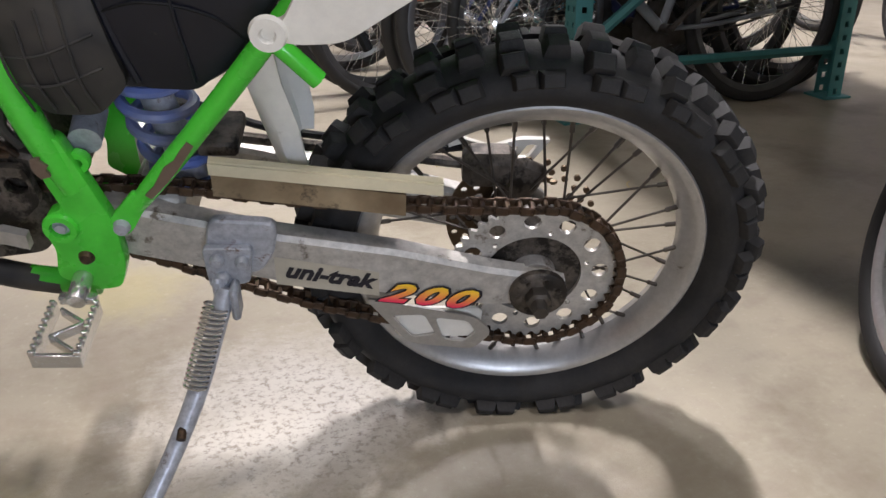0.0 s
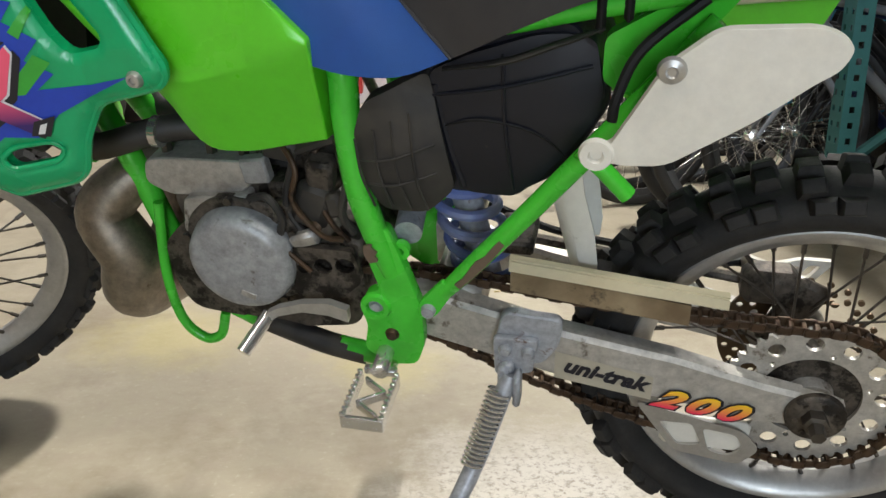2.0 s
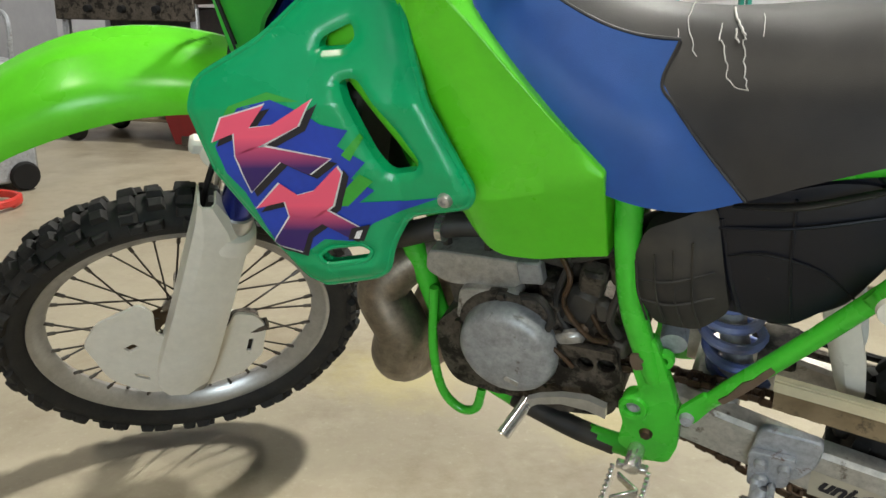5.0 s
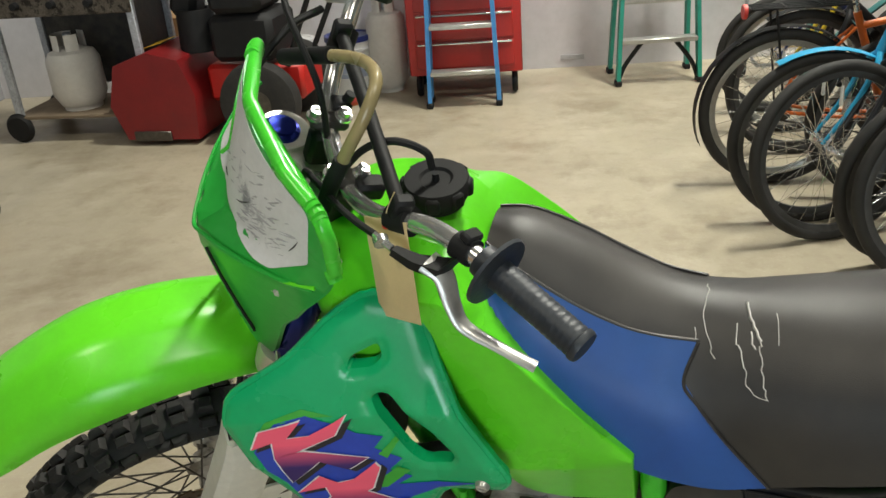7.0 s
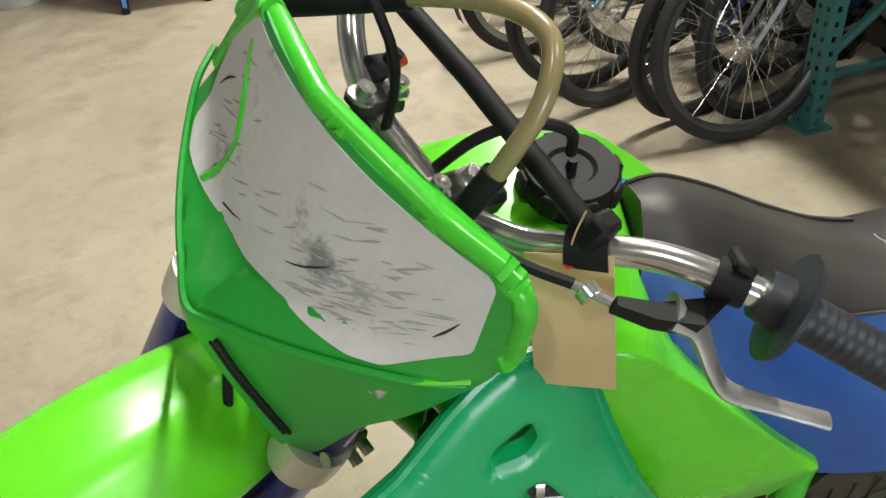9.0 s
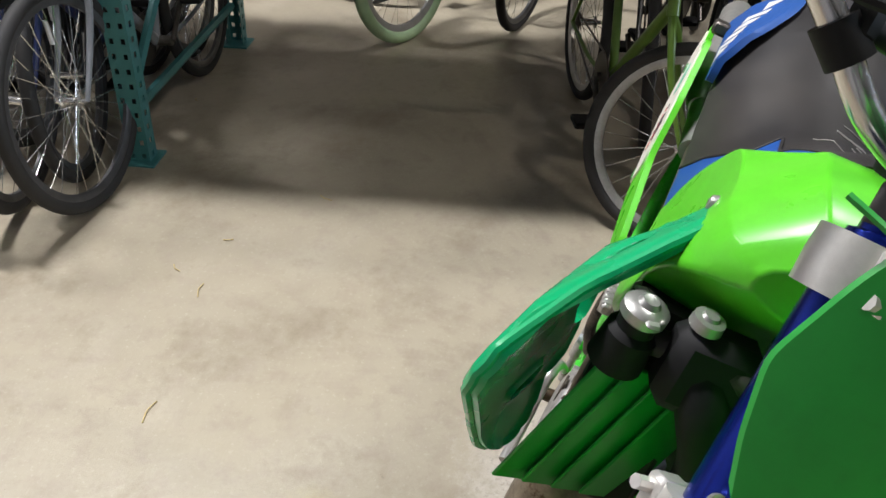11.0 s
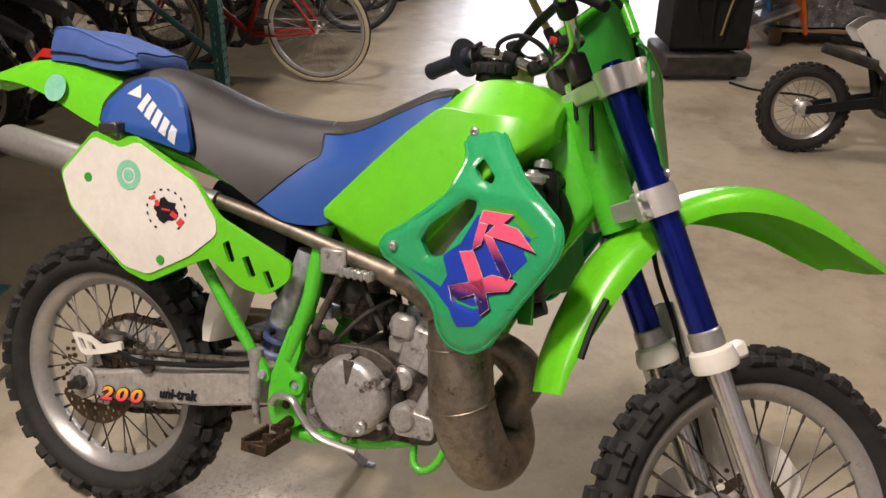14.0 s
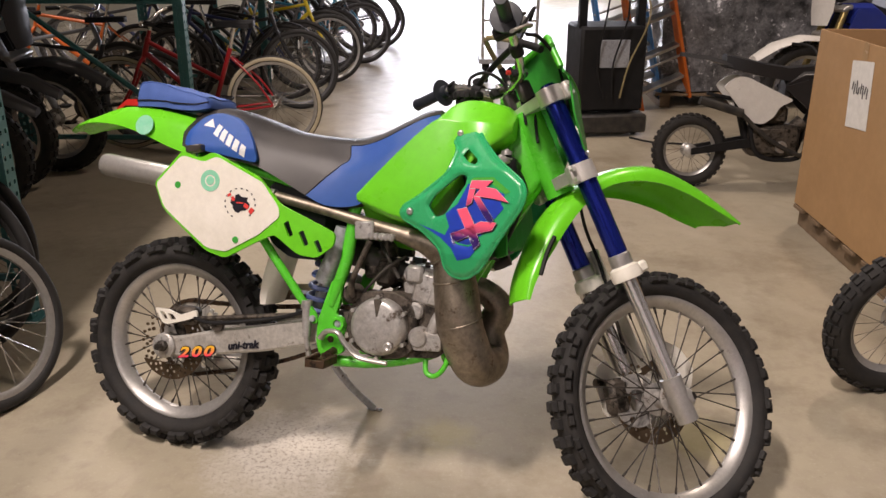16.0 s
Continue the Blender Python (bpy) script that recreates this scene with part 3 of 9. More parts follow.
# front wheel
TURN, HALF_TURN = Matrix.Rotation(radians(6), 4, "Z"), Matrix.Rotation(radians(2.5), 4, "Z")
FW = STEER @ TURN @ Matrix.Translation((-0.052, 0, -0.02))
hub_f = [(0.010, -0.06), (0.03, -0.06), (0.032, -0.04), (0.045, -0.037), (0.045, -0.028), (0.024, -0.02), (0.022, 0.022), (0.040, 0.03), (0.040, 0.038), (0.026, 0.045), (0.022, 0.06), (0.010, 0.06)]
front_wheel = part("front_wheel", lathe(hub_f, seg=28), ALU_CAST, bike, "spoked front wheel with a narrow knobby tyre", FW)
part("tyre", carcass(0.348, 0.043, 0.272, 88, 0.013), RUBBER, front_wheel, "dusty black knobby tyre")
tread(front_wheel, 0.348, 0.043, 0.272, 46, 0.013, 0.017)
part("rim", lathe(rim_profile(0.281, 0.022), seg=80, closed=True), ALU, front_wheel, "dull aluminium rim")
spoke_set(front_wheel, 0.281, 0.038, 0.033, 36)
part("brake_disc", drilled_disc(0.12, 0.075, [(0.112, 18, 0, 0.0045), (0.098, 18, 0.17, 0.0045), (0.085, 12, 0, 0.006)], 0.004, -0.052, 0.005, scallop=0.006), DISC_MAT, front_wheel, "rusty brown drilled brake disc")

# swing arm: two tapered box arms with a cross piece
def arm(side):
    rings = []
    for x, z, h, yc, w in ((-0.53, 0.108, 0.074, 0.083, 0.040), (-0.33, 0.058, 0.078, 0.084, 0.036), (-0.18, 0.030, 0.076, 0.080, 0.034), (-0.06, 0.002, 0.066, 0.078, 0.030), (0.012, -0.004, 0.052, 0.078, 0.026), (0.040, -0.006, 0.034, 0.078, 0.024)):
        y0, y1, c = side * (yc - w / 2), side * (yc + w / 2), 0.006
        lo, hi = z - h / 2, z + h / 2
        rings.append([(x, y0, lo + c), (x, y0 + side * c, lo), (x, y1 - side * c, lo), (x, y1, lo + c), (x, y1, hi - c), (x, y1 - side * c, hi), (x, y0 + side * c, hi), (x, y0, hi - c)])
    return loft(rings)


swing = part("swingarm", join(arm(-1), arm(1), box((0.07, 0.15, 0.07), (-0.475, 0, 0.10), 0.01)), ALU_SWING, bike, "scuffed aluminium swing arm")
for s, name in ((-1, "left"), (1, "right")):
    adj = part("chain_adjuster", join(lathe([(0.0, s * 0.092), (0.038, s * 0.092), (0.038, s * 0.100), (0.034, s * 0.103), (0.0, s * 0.103)], (0.004, 0, -0.002), seg=28),
                                      *[rod((0.004 + 0.026 * math.cos(k), s * 0.102, -0.002 + 0.026 * math.sin(k)), (0.004 + 0.026 * math.cos(k), s * 0.106, -0.002 + 0.026 * math.sin(k)), 0.004, 8) for k in (0.4, 1.3, 2.2, 3.3, 4.2, 5.4)]), ENGINE_DIRTY if s < 0 else ALU_CAST, swing, "snail cam axle adjuster")
    part("axle_nut", lathe([(0.006, s * 0.10), (0.017, s * 0.10), (0.017, s * 0.118), (0.011, s * 0.120), (0.010, s * 0.138), (0.0, s * 0.138)], (0.002, 0, 0), seg=6), STEEL_DARK, swing)


def on_side(x, z, y, side, slope=0.0, yaw=0.0):
    """A frame on the bike's flank whose x runs along the words, as read from that side."""
    if side < 0:
        m = Matrix(((1, 0, 0, x), (0, 0, -1, y), (0, 1, 0, z), (0, 0, 0, 1)))
    else:
        m = Matrix(((-1, 0, 0, x), (0, 0, 1, y), (0, 1, 0, z), (0, 0, 0, 1)))
    return m @ Matrix.Rotation(yaw, 4, "Y") @ Matrix.Rotation(slope, 4, "Z")


# decals on the arms: words in black, numbers in yellow to red with a dark outline
DEC_GRAD = bpy.data.materials.new("yellow_to_red_decal")
DEC_GRAD.use_nodes = True
_n = DEC_GRAD.node_tree
_tc, _sep, _mr, _rp = _n.nodes.new("ShaderNodeTexCoord"), _n.nodes.new("ShaderNodeSeparateXYZ"), _n.nodes.new("ShaderNodeMapRange"), _n.nodes.new("ShaderNodeValToRGB")
_n.links.new(_tc.outputs["Object"], _sep.inputs[0])
_n.links.new(_sep.outputs["Y"], _mr.inputs["Value"])
_mr.inputs["From Min"].default_value, _mr.inputs["From Max"].default_value = 0.0, 0.033
_rp.color_ramp.elements[0].color, _rp.color_ramp.elements[1].color = (0.85, 0.03, 0.10, 1), (0.95, 0.62, 0.02, 1)
_n.links.new(_mr.outputs["Result"], _rp.inputs["Fac"])
_n.links.new(_rp.outputs["Color"], _n.nodes["Principled BSDF"].inputs["Base Color"])
LBL = material("cream_decal_backing", (0.52, 0.48, 0.38), 0.5, 0.2, second=(0.46, 0.42, 0.33), scale=20)
part("decal_backing", sheet([(-0.335, 0.020), (-0.205, -0.005), (-0.205, 0.036), (-0.335, 0.066)], (), lambda x, z: -0.1026 + 0.0345 * (x + 0.33), 0.0, 1), LBL, swing, smooth=False)
lettering("decal_word", "uni-trak", BLACK_DECAL, on_side(-0.325, 0.034, -0.1036, -1, radians(-12), radians(2)) @ Matrix.Diagonal((1.06, 1, 1, 1)), 0.033, swing, shear=0.25, bold=0.0012)
lettering("decal_number_shadow", "200", BLACK_DECAL, on_side(-0.205, -0.0105, -0.1002, -1, radians(-9), radians(2)) @ Matrix.Diagonal((1.48, 1, 1, 1)), 0.045, swing, shear=0.45, spread=1.25, bold=0.0034)
lettering("decal_number", "200", DEC_GRAD, on_side(-0.205, -0.010, -0.1010, -1, radians(-9), radians(2)) @ Matrix.Diagonal((1.48, 1, 1, 1)), 0.044, swing, shear=0.45, spread=1.27, bold=0.0016)
lettering("decal_number_shadow", "200", BLACK_DECAL, on_side(-0.048, -0.0315, 0.0965, 1, radians(9), radians(-2)) @ Matrix.Diagonal((1.6, 1, 1, 1)), 0.043, swing, shear=0.3, spread=1.25, bold=0.0034)
lettering("decal_number", "200", DEC_GRAD, on_side(-0.048, -0.031, 0.0973, 1, radians(9), radians(-2)) @ Matrix.Diagonal((1.6, 1, 1, 1)), 0.042, swing, shear=0.3, spread=1.27, bold=0.0016)
lettering("decal_word", "uni-trak", BLACK_DECAL, on_side(-0.215, 0.012, 0.1010, 1, radians(10), radians(-2)), 0.032, swing, shear=0.25, bold=0.0012)

OILY = material("oil_soaked_plastic", (0.16, 0.11, 0.06), 0.35, second=(0.36, 0.28, 0.17), scale=18, amount=0.9, speck=(0.03, 0.02, 0.012), speck_scale=16, speck_at=0.58)
# chain guard of ivory plastic along the arm's top
guard = loft([[(x, -0.090, z - 0.003), (x, -0.101, z - 0.004), (x, -0.104, z - 0.017), (x, -0.101, z - 0.0175), (x, -0.098, z - 0.002), (x, -0.090, z)] for x, z in ((-0.398, 0.207), (-0.33, 0.200), (-0.24, 0.190), (-0.128, 0.179))])
part("chain_guard", guard, IVORY, bike, "yellowed ivory chain guard stained with oil")
part("chain_slider", loft([[(x, -0.075, z - 0.02), (x, -0.104, z - 0.02), (x, -0.102, z + 0.010), (x, -0.075, z + 0.012)] for x, z in ((-0.396, 0.180), (-0.30, 0.168), (-0.172, 0.152))]), OILY, bike, "oil-stained chain slider")

# chain: links along the run round both sprockets
def chain_path():
    pts = []
    rs, rf, cf = 0.118, 0.034, Vector((-0.62, 0, 0.115))
    for i in range(17):
        q = radians(100 - i * 12.6)
        pts.append(Vector((rs * math.cos(q), 0, rs * math.sin(q))))
    pts.append(Vector((-0.20, 0, -0.075)))
    pts.append(Vector((-0.34, 0, -0.03)))
    pts.append(Vector((-0.50, 0, 0.040)))
    for i in range(7):
        q = radians(-80 - i * 30)
        pts.append(cf + Vector((rf * math.cos(q), 0, rf * math.sin(q))))
    pts += [Vector((-0.46, 0, 0.146)), Vector((-0.30, 0, 0.128)), Vector((-0.15, 0, 0.119))]
    return pts


path = spline(chain_path(), 12, True)
dist, run = [0.0], 0.0
for a, b in zip(path, path[1:] + path[:1]):
    run += (b - a).length
    dist.append(run)
links = int(run / 0.0159 / 2) * 2
pieces = []
for i in range(links):
    s0 = run * i / links
    k = max(j for j in range(len(path)) if dist[j] <= s0)
    a, b = path[k], path[(k + 1) % len(path)]
    p, d = a + (b - a) * ((s0 - dist[k]) / max(1e-6, (b - a).length)), (b - a).normalized()
    ang = math.atan2(-d.z, d.x)
    w = 0.0075 if i % 2 else 0.0105
    pl = join(*[box((0.0185, 0.0016, 0.0125), (0, sy * w, 0), 0.002) for sy in (-1, 1)], rod((-0.008, -0.009, 0), (-0.008, 0.009, 0), 0.0046, 6))
    bmesh.ops.transform(pl, matrix=Matrix.Translation((p.x, -0.064, p.z)) @ Matrix.Rotation(ang, 4, "Y"), verts=pl.verts)
    pieces.append(pl)
part("chain", join(*pieces), RUSTY, bike, "rusty oily drive chain")
# chain guide under the arm
cg = sheet(rounded([(-0.225, -0.020), (-0.075, -0.055), (-0.050, -0.085), (-0.075, -0.118), (-0.165, -0.105)], 0.012),
           [rounded([(-0.190, -0.052), (-0.145, -0.050), (-0.128, -0.088), (-0.160, -0.094)], 0.008), rounded([(-0.130, -0.056), (-0.085, -0.062), (-0.072, -0.085), (-0.090, -0.104), (-0.118, -0.098)], 0.008)], lambda x, z: -0.088, 0.004, 1)
part("chain_guide", cg, ALU, bike, "aluminium chain guide with cut-outs")
part("guide_block", box((0.12, 0.02, 0.055), (-0.125, -0.072, -0.078), 0.008), WHITE_PL, bike)

# side stand on the left arm
stand = part("side_stand", tube([(-0.390, -0.135, 0.045), (-0.405, -0.158, 0.0), (-0.432, -0.205, -0.075), (-0.470, -0.262, -0.150), (-0.520, -0.335, -0.226)], [0.012, 0.0125, 0.0125, 0.0115, 0.012], 12), STEEL_GREY, bike, "grey painted side stand, chipped and rusty")
part("bracket", join(prism(rounded([(-0.405, 0.135), (-0.325, 0.130), (-0.330, 0.085), (-0.352, 0.050), (-0.418, 0.060)], 0.014), -0.118, -0.102, 0.003), prism(rounded([(-0.415, 0.100), (-0.355, 0.100), (-0.362, 0.045), (-0.412, 0.035)], 0.008), -0.128, -0.118, 0.002)), STEEL_GREY, stand)
part("clevis", join(box((0.014, 0.02, 0.06), (-0.400, -0.132, 0.030), 0.004), box((0.010, 0.03, 0.05), (-0.380, -0.140, 0.028), 0.004)), STEEL_GREY, stand)
for bx, bz in ((-0.398, 0.083), (-0.368, 0.081), (-0.394, 0.055)):
    part("bolt", lathe([(0.0, -0.137), (0.006, -0.137), (0.009, -0.133), (0.009, -0.127)], (bx, 0, bz), seg=10), STEEL_GREY, stand)
coil = [Vector((-0.402, -0.150, 0.03)) * (1 - t) + Vector((-0.433, -0.203, -0.065)) * t for t in (i / 150 for i in range(151))]
axis_d = (coil[-1] - coil[0]).normalized()
s1 = axis_d.cross(Vector((1, 0, 0))).normalized()
s2 = axis_d.cross(s1)
coil = [p + (s1 * math.cos(i * 0.7) + s2 * math.sin(i * 0.7)) * 0.0145 for i, p in enumerate(coil)]
part("spring", tube(coil, 0.0021, 5, smooth=False), CHROME, stand, "coiled steel return spring")
part("foot", box((0.05, 0.035, 0.008), (-0.524, -0.342, -0.229), 0.002, (14, 0, 0)), STEEL_GREY, stand)
part("pin", rod((-0.448, -0.248, -0.108), (-0.448, -0.214, -0.098), 0.006, 10), RUSTY, stand)

# frame of green tubes
frame_bms = []
for s in (-1, 1):
    frame_bms.append(tube([(-0.68, s * 0.055, 0.550), (-0.600, s * 0.095, 0.468), (-0.590, s * 0.108, 0.39), (-0.581, s * 0.115, 0.305), (-0.563, s * 0.119, 0.238), (-0.546, s * 0.119, 0.180)], [0.0175, 0.0175, 0.0175, 0.0175, 0.0165, 0.012], 16))
    frame_bms.append(tube([(-0.478, s * 0.126, 0.163), (-0.439, s * 0.129, 0.212), (-0.375, s * 0.131, 0.292), (-0.304, s * 0.131, 0.383), (-0.19, s * 0.118, 0.525)], [0.0105, 0.0125, 0.0125, 0.0125, 0.012], 14))
    frame_bms.append(tube([(-0.66, s * 0.060, 0.52), (-0.45, s * 0.105, 0.508), (-0.32, s * 0.112, 0.532), (-0.10, s * 0.108, 0.575)], 0.0125, 12))
    frame_bms.append(tube([(-0.555, s * 0.100, 0.02), (-0.66, s * 0.090, 0.025), (-0.78, s * 0.072, 0.048), (-0.86, s * 0.055, 0.085), (-0.892, s * 0.05, 0.16), (-0.93, s * 0.045, 0.285), (-1.00, s * 0.025, 0.42), (-1.085, 0, 0.560)], [0.016, 0.016, 0.015, 0.015, 0.016, 0.017, 0.018, 0.02], 12))
    # pivot plates
    plate = prism(rounded([(-0.577, 0.250), (-0.546, 0.252), (-0.526, 0.190), (-0.508, 0.132), (-0.507, 0.072), (-0.519, 0.036), (-0.556, 0.030), (-0.592, 0.054), (-0.584, 0.096), (-0.592, 0.122), (-0.584, 0.148), (-0.562, 0.156), (-0.574, 0.196)], 0.010), s * 0.106, s * 0.126, 0.005, seg=2)
    frame_bms.append(lathe([(0.011, s * 0.122), (0.019, s * 0.122), (0.021, s * 0.127), (0.019, s * 0.132), (0.012, s * 0.132), (0.011, s * 0.126)], (-0.570, 0, 0.130), seg=22, closed=True))
    frame_bms.append(prism(rounded([(-0.512, 0.128), (-0.500, 0.122), (-0.486, 0.132), (-0.462, 0.172), (-0.478, 0.186), (-0.508, 0.150)], 0.006), s * 0.124, s * 0.134, 0.002))
    frame_bms.append(plate)
frame_bms.append(tube([(-1.00, 0, 0.575), (-0.85, 0, 0.60), (-0.70, 0, 0.55)], 0.024, 12))
frame_bms.append(rod((-1.415 + 0.59 * math.sin(RAKE), 0, 0.59 * math.cos(RAKE)), (-1.415 + 0.835 * math.sin(RAKE), 0, 0.835 * math.cos(RAKE)), 0.039, 24))
frame_bms.append(prism([(-1.10, 0.56), (-1.03, 0.73), (-0.95, 0.63), (-0.98, 0.44), (-1.05, 0.48)], -0.036, 0.036, 0.022, seg=3))
# guard loop of bent rod under the engine, left and right
for s in (-1, 1):
    frame_bms.append(tube([(-0.885, s * 0.075, 0.23), (-0.892, s * 0.088, 0.12), (-0.880, s * 0.095, 0.045), (-0.852, s * 0.095, 0.012), (-0.826, s * 0.092, 0.018), (-0.818, s * 0.08, 0.05)], 0.0075, 10))
# short stub behind the stay
frame_bms.append(tube([(-0.318, -0.135, 0.385), (-0.295, -0.14, 0.368), (-0.262, -0.142, 0.335)], 0.0105, 10))
main_frame = part("frame", join(*frame_bms), GREEN_FRAME, bike, "chipped green painted steel frame")
for s in (-1, 1):
    part("pivot_bolt", lathe([(0.0, s * 0.130), (0.006, s * 0.130), (0.007, s * 0.127), (0.010, s * 0.126), (0.011, s * 0.118)], (-0.570, 0, 0.130), seg=16), STEEL_GREY, main_frame)
    part("stay_bolt", lathe([(0.0, s * 0.142), (0.008, s * 0.142), (0.010, s * 0.136), (0.010, s * 0.12)], (-0.497, 0, 0.139), seg=12), STEEL_GREY, main_frame)
    part("lower_bolt", lathe([(0.0, s * 0.132), (0.007, s * 0.132), (0.010, s * 0.126), (0.010, s * 0.118)], (-0.551, 0, 0.085), seg=12), RUSTY, main_frame)

part("greasy_rail", tube([(-0.600, -0.0965, 0.018), (-0.66, -0.0905, 0.0245), (-0.72, -0.082, 0.036), (-0.765, -0.075, 0.045)], [0.0168, 0.0172, 0.0170, 0.0162], 12), BLACK_DUSTY, main_frame, "oil-black lower frame rail")
# worn bare-metal patches on the left tubes
WORN = material("bare_worn_steel", (0.20, 0.15, 0.115), 0.5, 0.6, second=(0.10, 0.065, 0.04), scale=40)


def worn_patch(x0, z0, x1, z1, w, y):
    d = Vector((x1 - x0, z1 - z0))
    n = Vector((-d.y, d.x)).normalized() * w
    pts = []
    for i in range(9):
        t = i / 8
        pts.append((x0 + d.x * t + n.x * math.sin(math.pi * t) ** 0.5 * (0.7 + 0.3 * math.sin(i * 2.1)), z0 + d.y * t + n.y * math.sin(math.pi * t) ** 0.5 * (0.7 + 0.3 * math.sin(i * 2.1))))
    for i in range(8, -1, -1):
        t = i / 8
        pts.append((x0 + d.x * t - n.x * math.sin(math.pi * t) ** 0.5, z0 + d.y * t - n.y * math.sin(math.pi * t) ** 0.5 - 1e-4 * i))
    return prism(pts[1:8] + pts[10:17], y, y + 0.004)


part("worn_patch", worn_patch(-0.466, 0.176, -0.392, 0.270, 0.0066, -0.1440), WORN, main_frame, "bare metal rubbed through the paint", smooth=False)
part("worn_patch", worn_patch(-0.570, 0.238, -0.562, 0.205, 0.009, -0.1385), WORN, main_frame, "bare metal rubbed through the paint", smooth=False)

# foot pegs with toothed edges
for s in (-1, 1):
    px, pz = (-0.562, 0.050)
    peg = part("foot_peg", join(box((0.045, 0.012, 0.012), (px, s * 0.155, pz - 0.006), 0.002),
                                *[box((0.006, 0.085, 0.020), (px + dx, s * 0.205, pz - 0.012), 0.001) for dx in (-0.025, 0.025)],
                                box((0.056, 0.006, 0.020), (px, s * 0.248, pz - 0.012), 0.001),
                                *[box((0.040, 0.005, 0.014), (px, s * yy, pz - 0.012), 0.001, (0, 0, s * a)) for yy, a in ((0.182, 35), (0.205, -35), (0.226, 35))],
                                *[box((0.007, 0.005, 0.007), (px + dx, s * (0.168 + 0.010 * k), pz), 0.001) for dx in (-0.025, 0.025) for k in range(9)],
                                rod((px, s * 0.115, pz + 0.004), (px, s * 0.165, pz - 0.002), 0.012, 10)), CHROME if s < 0 else RUSTY, bike, "toothed steel foot peg, muddy" if s > 0 else "bare toothed steel foot peg")
    if s < 0:
        soften(peg, 0.0006, 1)

# engine: cases, barrel, head, covers
eng = part("engine", join(
    loft([[(x, y, z) for x, z in rounded([(-0.88, 0.10), (-0.86, 0.06), (-0.70, 0.045), (-0.61, 0.06), (-0.59, 0.12), (-0.63, 0.20), (-0.72, 0.235), (-0.83, 0.225), (-0.885, 0.17)], 0.02)] for y in (-0.085, -0.075, 0.075, 0.088)]),
    loft([[(-0.800 + a * k, y * k, z) for a, y in ((-0.062, -0.065), (0.062, -0.065), (0.075, -0.04), (0.075, 0.04), (0.062, 0.065), (-0.062, 0.065), (-0.075, 0.04), (-0.075, -0.04))] for z, k in ((0.20, 0.95), (0.225, 1.0), (0.262, 1.0), (0.268, 1.08), (0.276, 1.08))])), ENGINE_DIRTY, bike, "grimy two-stroke engine")
part("cylinder_head", join(prism(rounded([(-0.895, 0.262), (-0.888, 0.298), (-0.86, 0.302), (-0.745, 0.305), (-0.735, 0.275), (-0.76, 0.255), (-0.86, 0.245)], 0.012), -0.078, 0.078, 0.006),
                           prism(rounded([(-0.845, 0.195), (-0.752, 0.205), (-0.742, 0.262), (-0.835, 0.252)], 0.01), -0.092, 0.085, 0.005)), ALU_CAST, eng, "cast alloy head with oily stains")
for hx in (-0.865, -0.80, -0.755):
    for hy in (-0.055, 0.055):
        part("head_bolt", lathe([(0.0, 0.318), (0.008, 0.318), (0.008, 0.300)], (hx, hy, 0), "z", 6), STEEL_DARK, eng)
part("ignition_cover", lathe([(0.0, -0.128), (0.058, -0.128), (0.066, -0.126), (0.072, -0.119), (0.075, -0.108), (0.078, -0.085), (0.078, -0.07)], (-0.757, 0, 0.183 - 0.01), seg=40), COVER_GREY, eng, "round grey painted ignition cover")
part("cover_flange", prism(rounded([(-0.845, 0.13), (-0.835, 0.225), (-0.79, 0.262), (-0.70, 0.255), (-0.665, 0.20), (-0.675, 0.12), (-0.74, 0.088), (-0.80, 0.095)], 0.03), -0.098, -0.08, 0.006), ENGINE_DIRTY, eng)
part("clutch_cover", lathe([(0.0, 0.142), (0.064, 0.142), (0.073, 0.139), (0.079, 0.130), (0.081, 0.115), (0.083, 0.085)], (-0.690, 0, 0.134), seg=44), ALU_CAST, eng, "round brushed alloy clutch cover")
part("cover_rib", loft([[(-0.690 - w, 0.1435, z), (-0.690 + w, 0.1435, z), (-0.690 + w, 0.140, z), (-0.690 - w, 0.140, z)] for z, w in ((0.212, 0.011), (0.165, 0.002))]), ENGINE_DIRTY, eng)
for q in range(6):
    a = q * 1.047 + 0.5
    part("cover_bolt", lathe([(0.0, 0.136), (0.006, 0.136), (0.006, 0.11)], (-0.690 + 0.085 * math.cos(a), 0, 0.134 + 0.085 * math.sin(a)), seg=8), ALU_CAST, eng)
part("oil_plug", lathe([(0.004, 0.146), (0.009, 0.149), (0.013, 0.147), (0.014, 0.13)], (-0.728, 0, 0.086), seg=14), ALU, eng)
part("right_case_flange", prism(rounded([(-0.80, 0.09), (-0.79, 0.20), (-0.73, 0.235), (-0.62, 0.225), (-0.585, 0.15), (-0.60, 0.07), (-0.68, 0.04), (-0.76, 0.05)], 0.03), 0.085, 0.108, 0.006), ENGINE_DIRTY, eng)
part("water_pump", join(lathe([(0.0, 0.128), (0.022, 0.128), (0.030, 0.118), (0.030, 0.09)], (-0.805, 0, 0.115), seg=18), prism(rounded([(-0.790, 0.138), (-0.870, 0.128), (-0.872, 0.085), (-0.790, 0.080)], 0.012), 0.085, 0.122, 0.006),
                        tube([(-0.835, 0.105, 0.125), (-0.85, 0.10, 0.17), (-0.875, 0.085, 0.215)], 0.016, 12)), ALU_CAST, eng, "cast alloy water pump with hose")
part("power_valve_cover", lathe([(0.0, 0.108), (0.018, 0.108), (0.024, 0.102), (0.026, 0.07)], (-0.785, 0, 0.185), seg=18), ALU_CAST, eng)
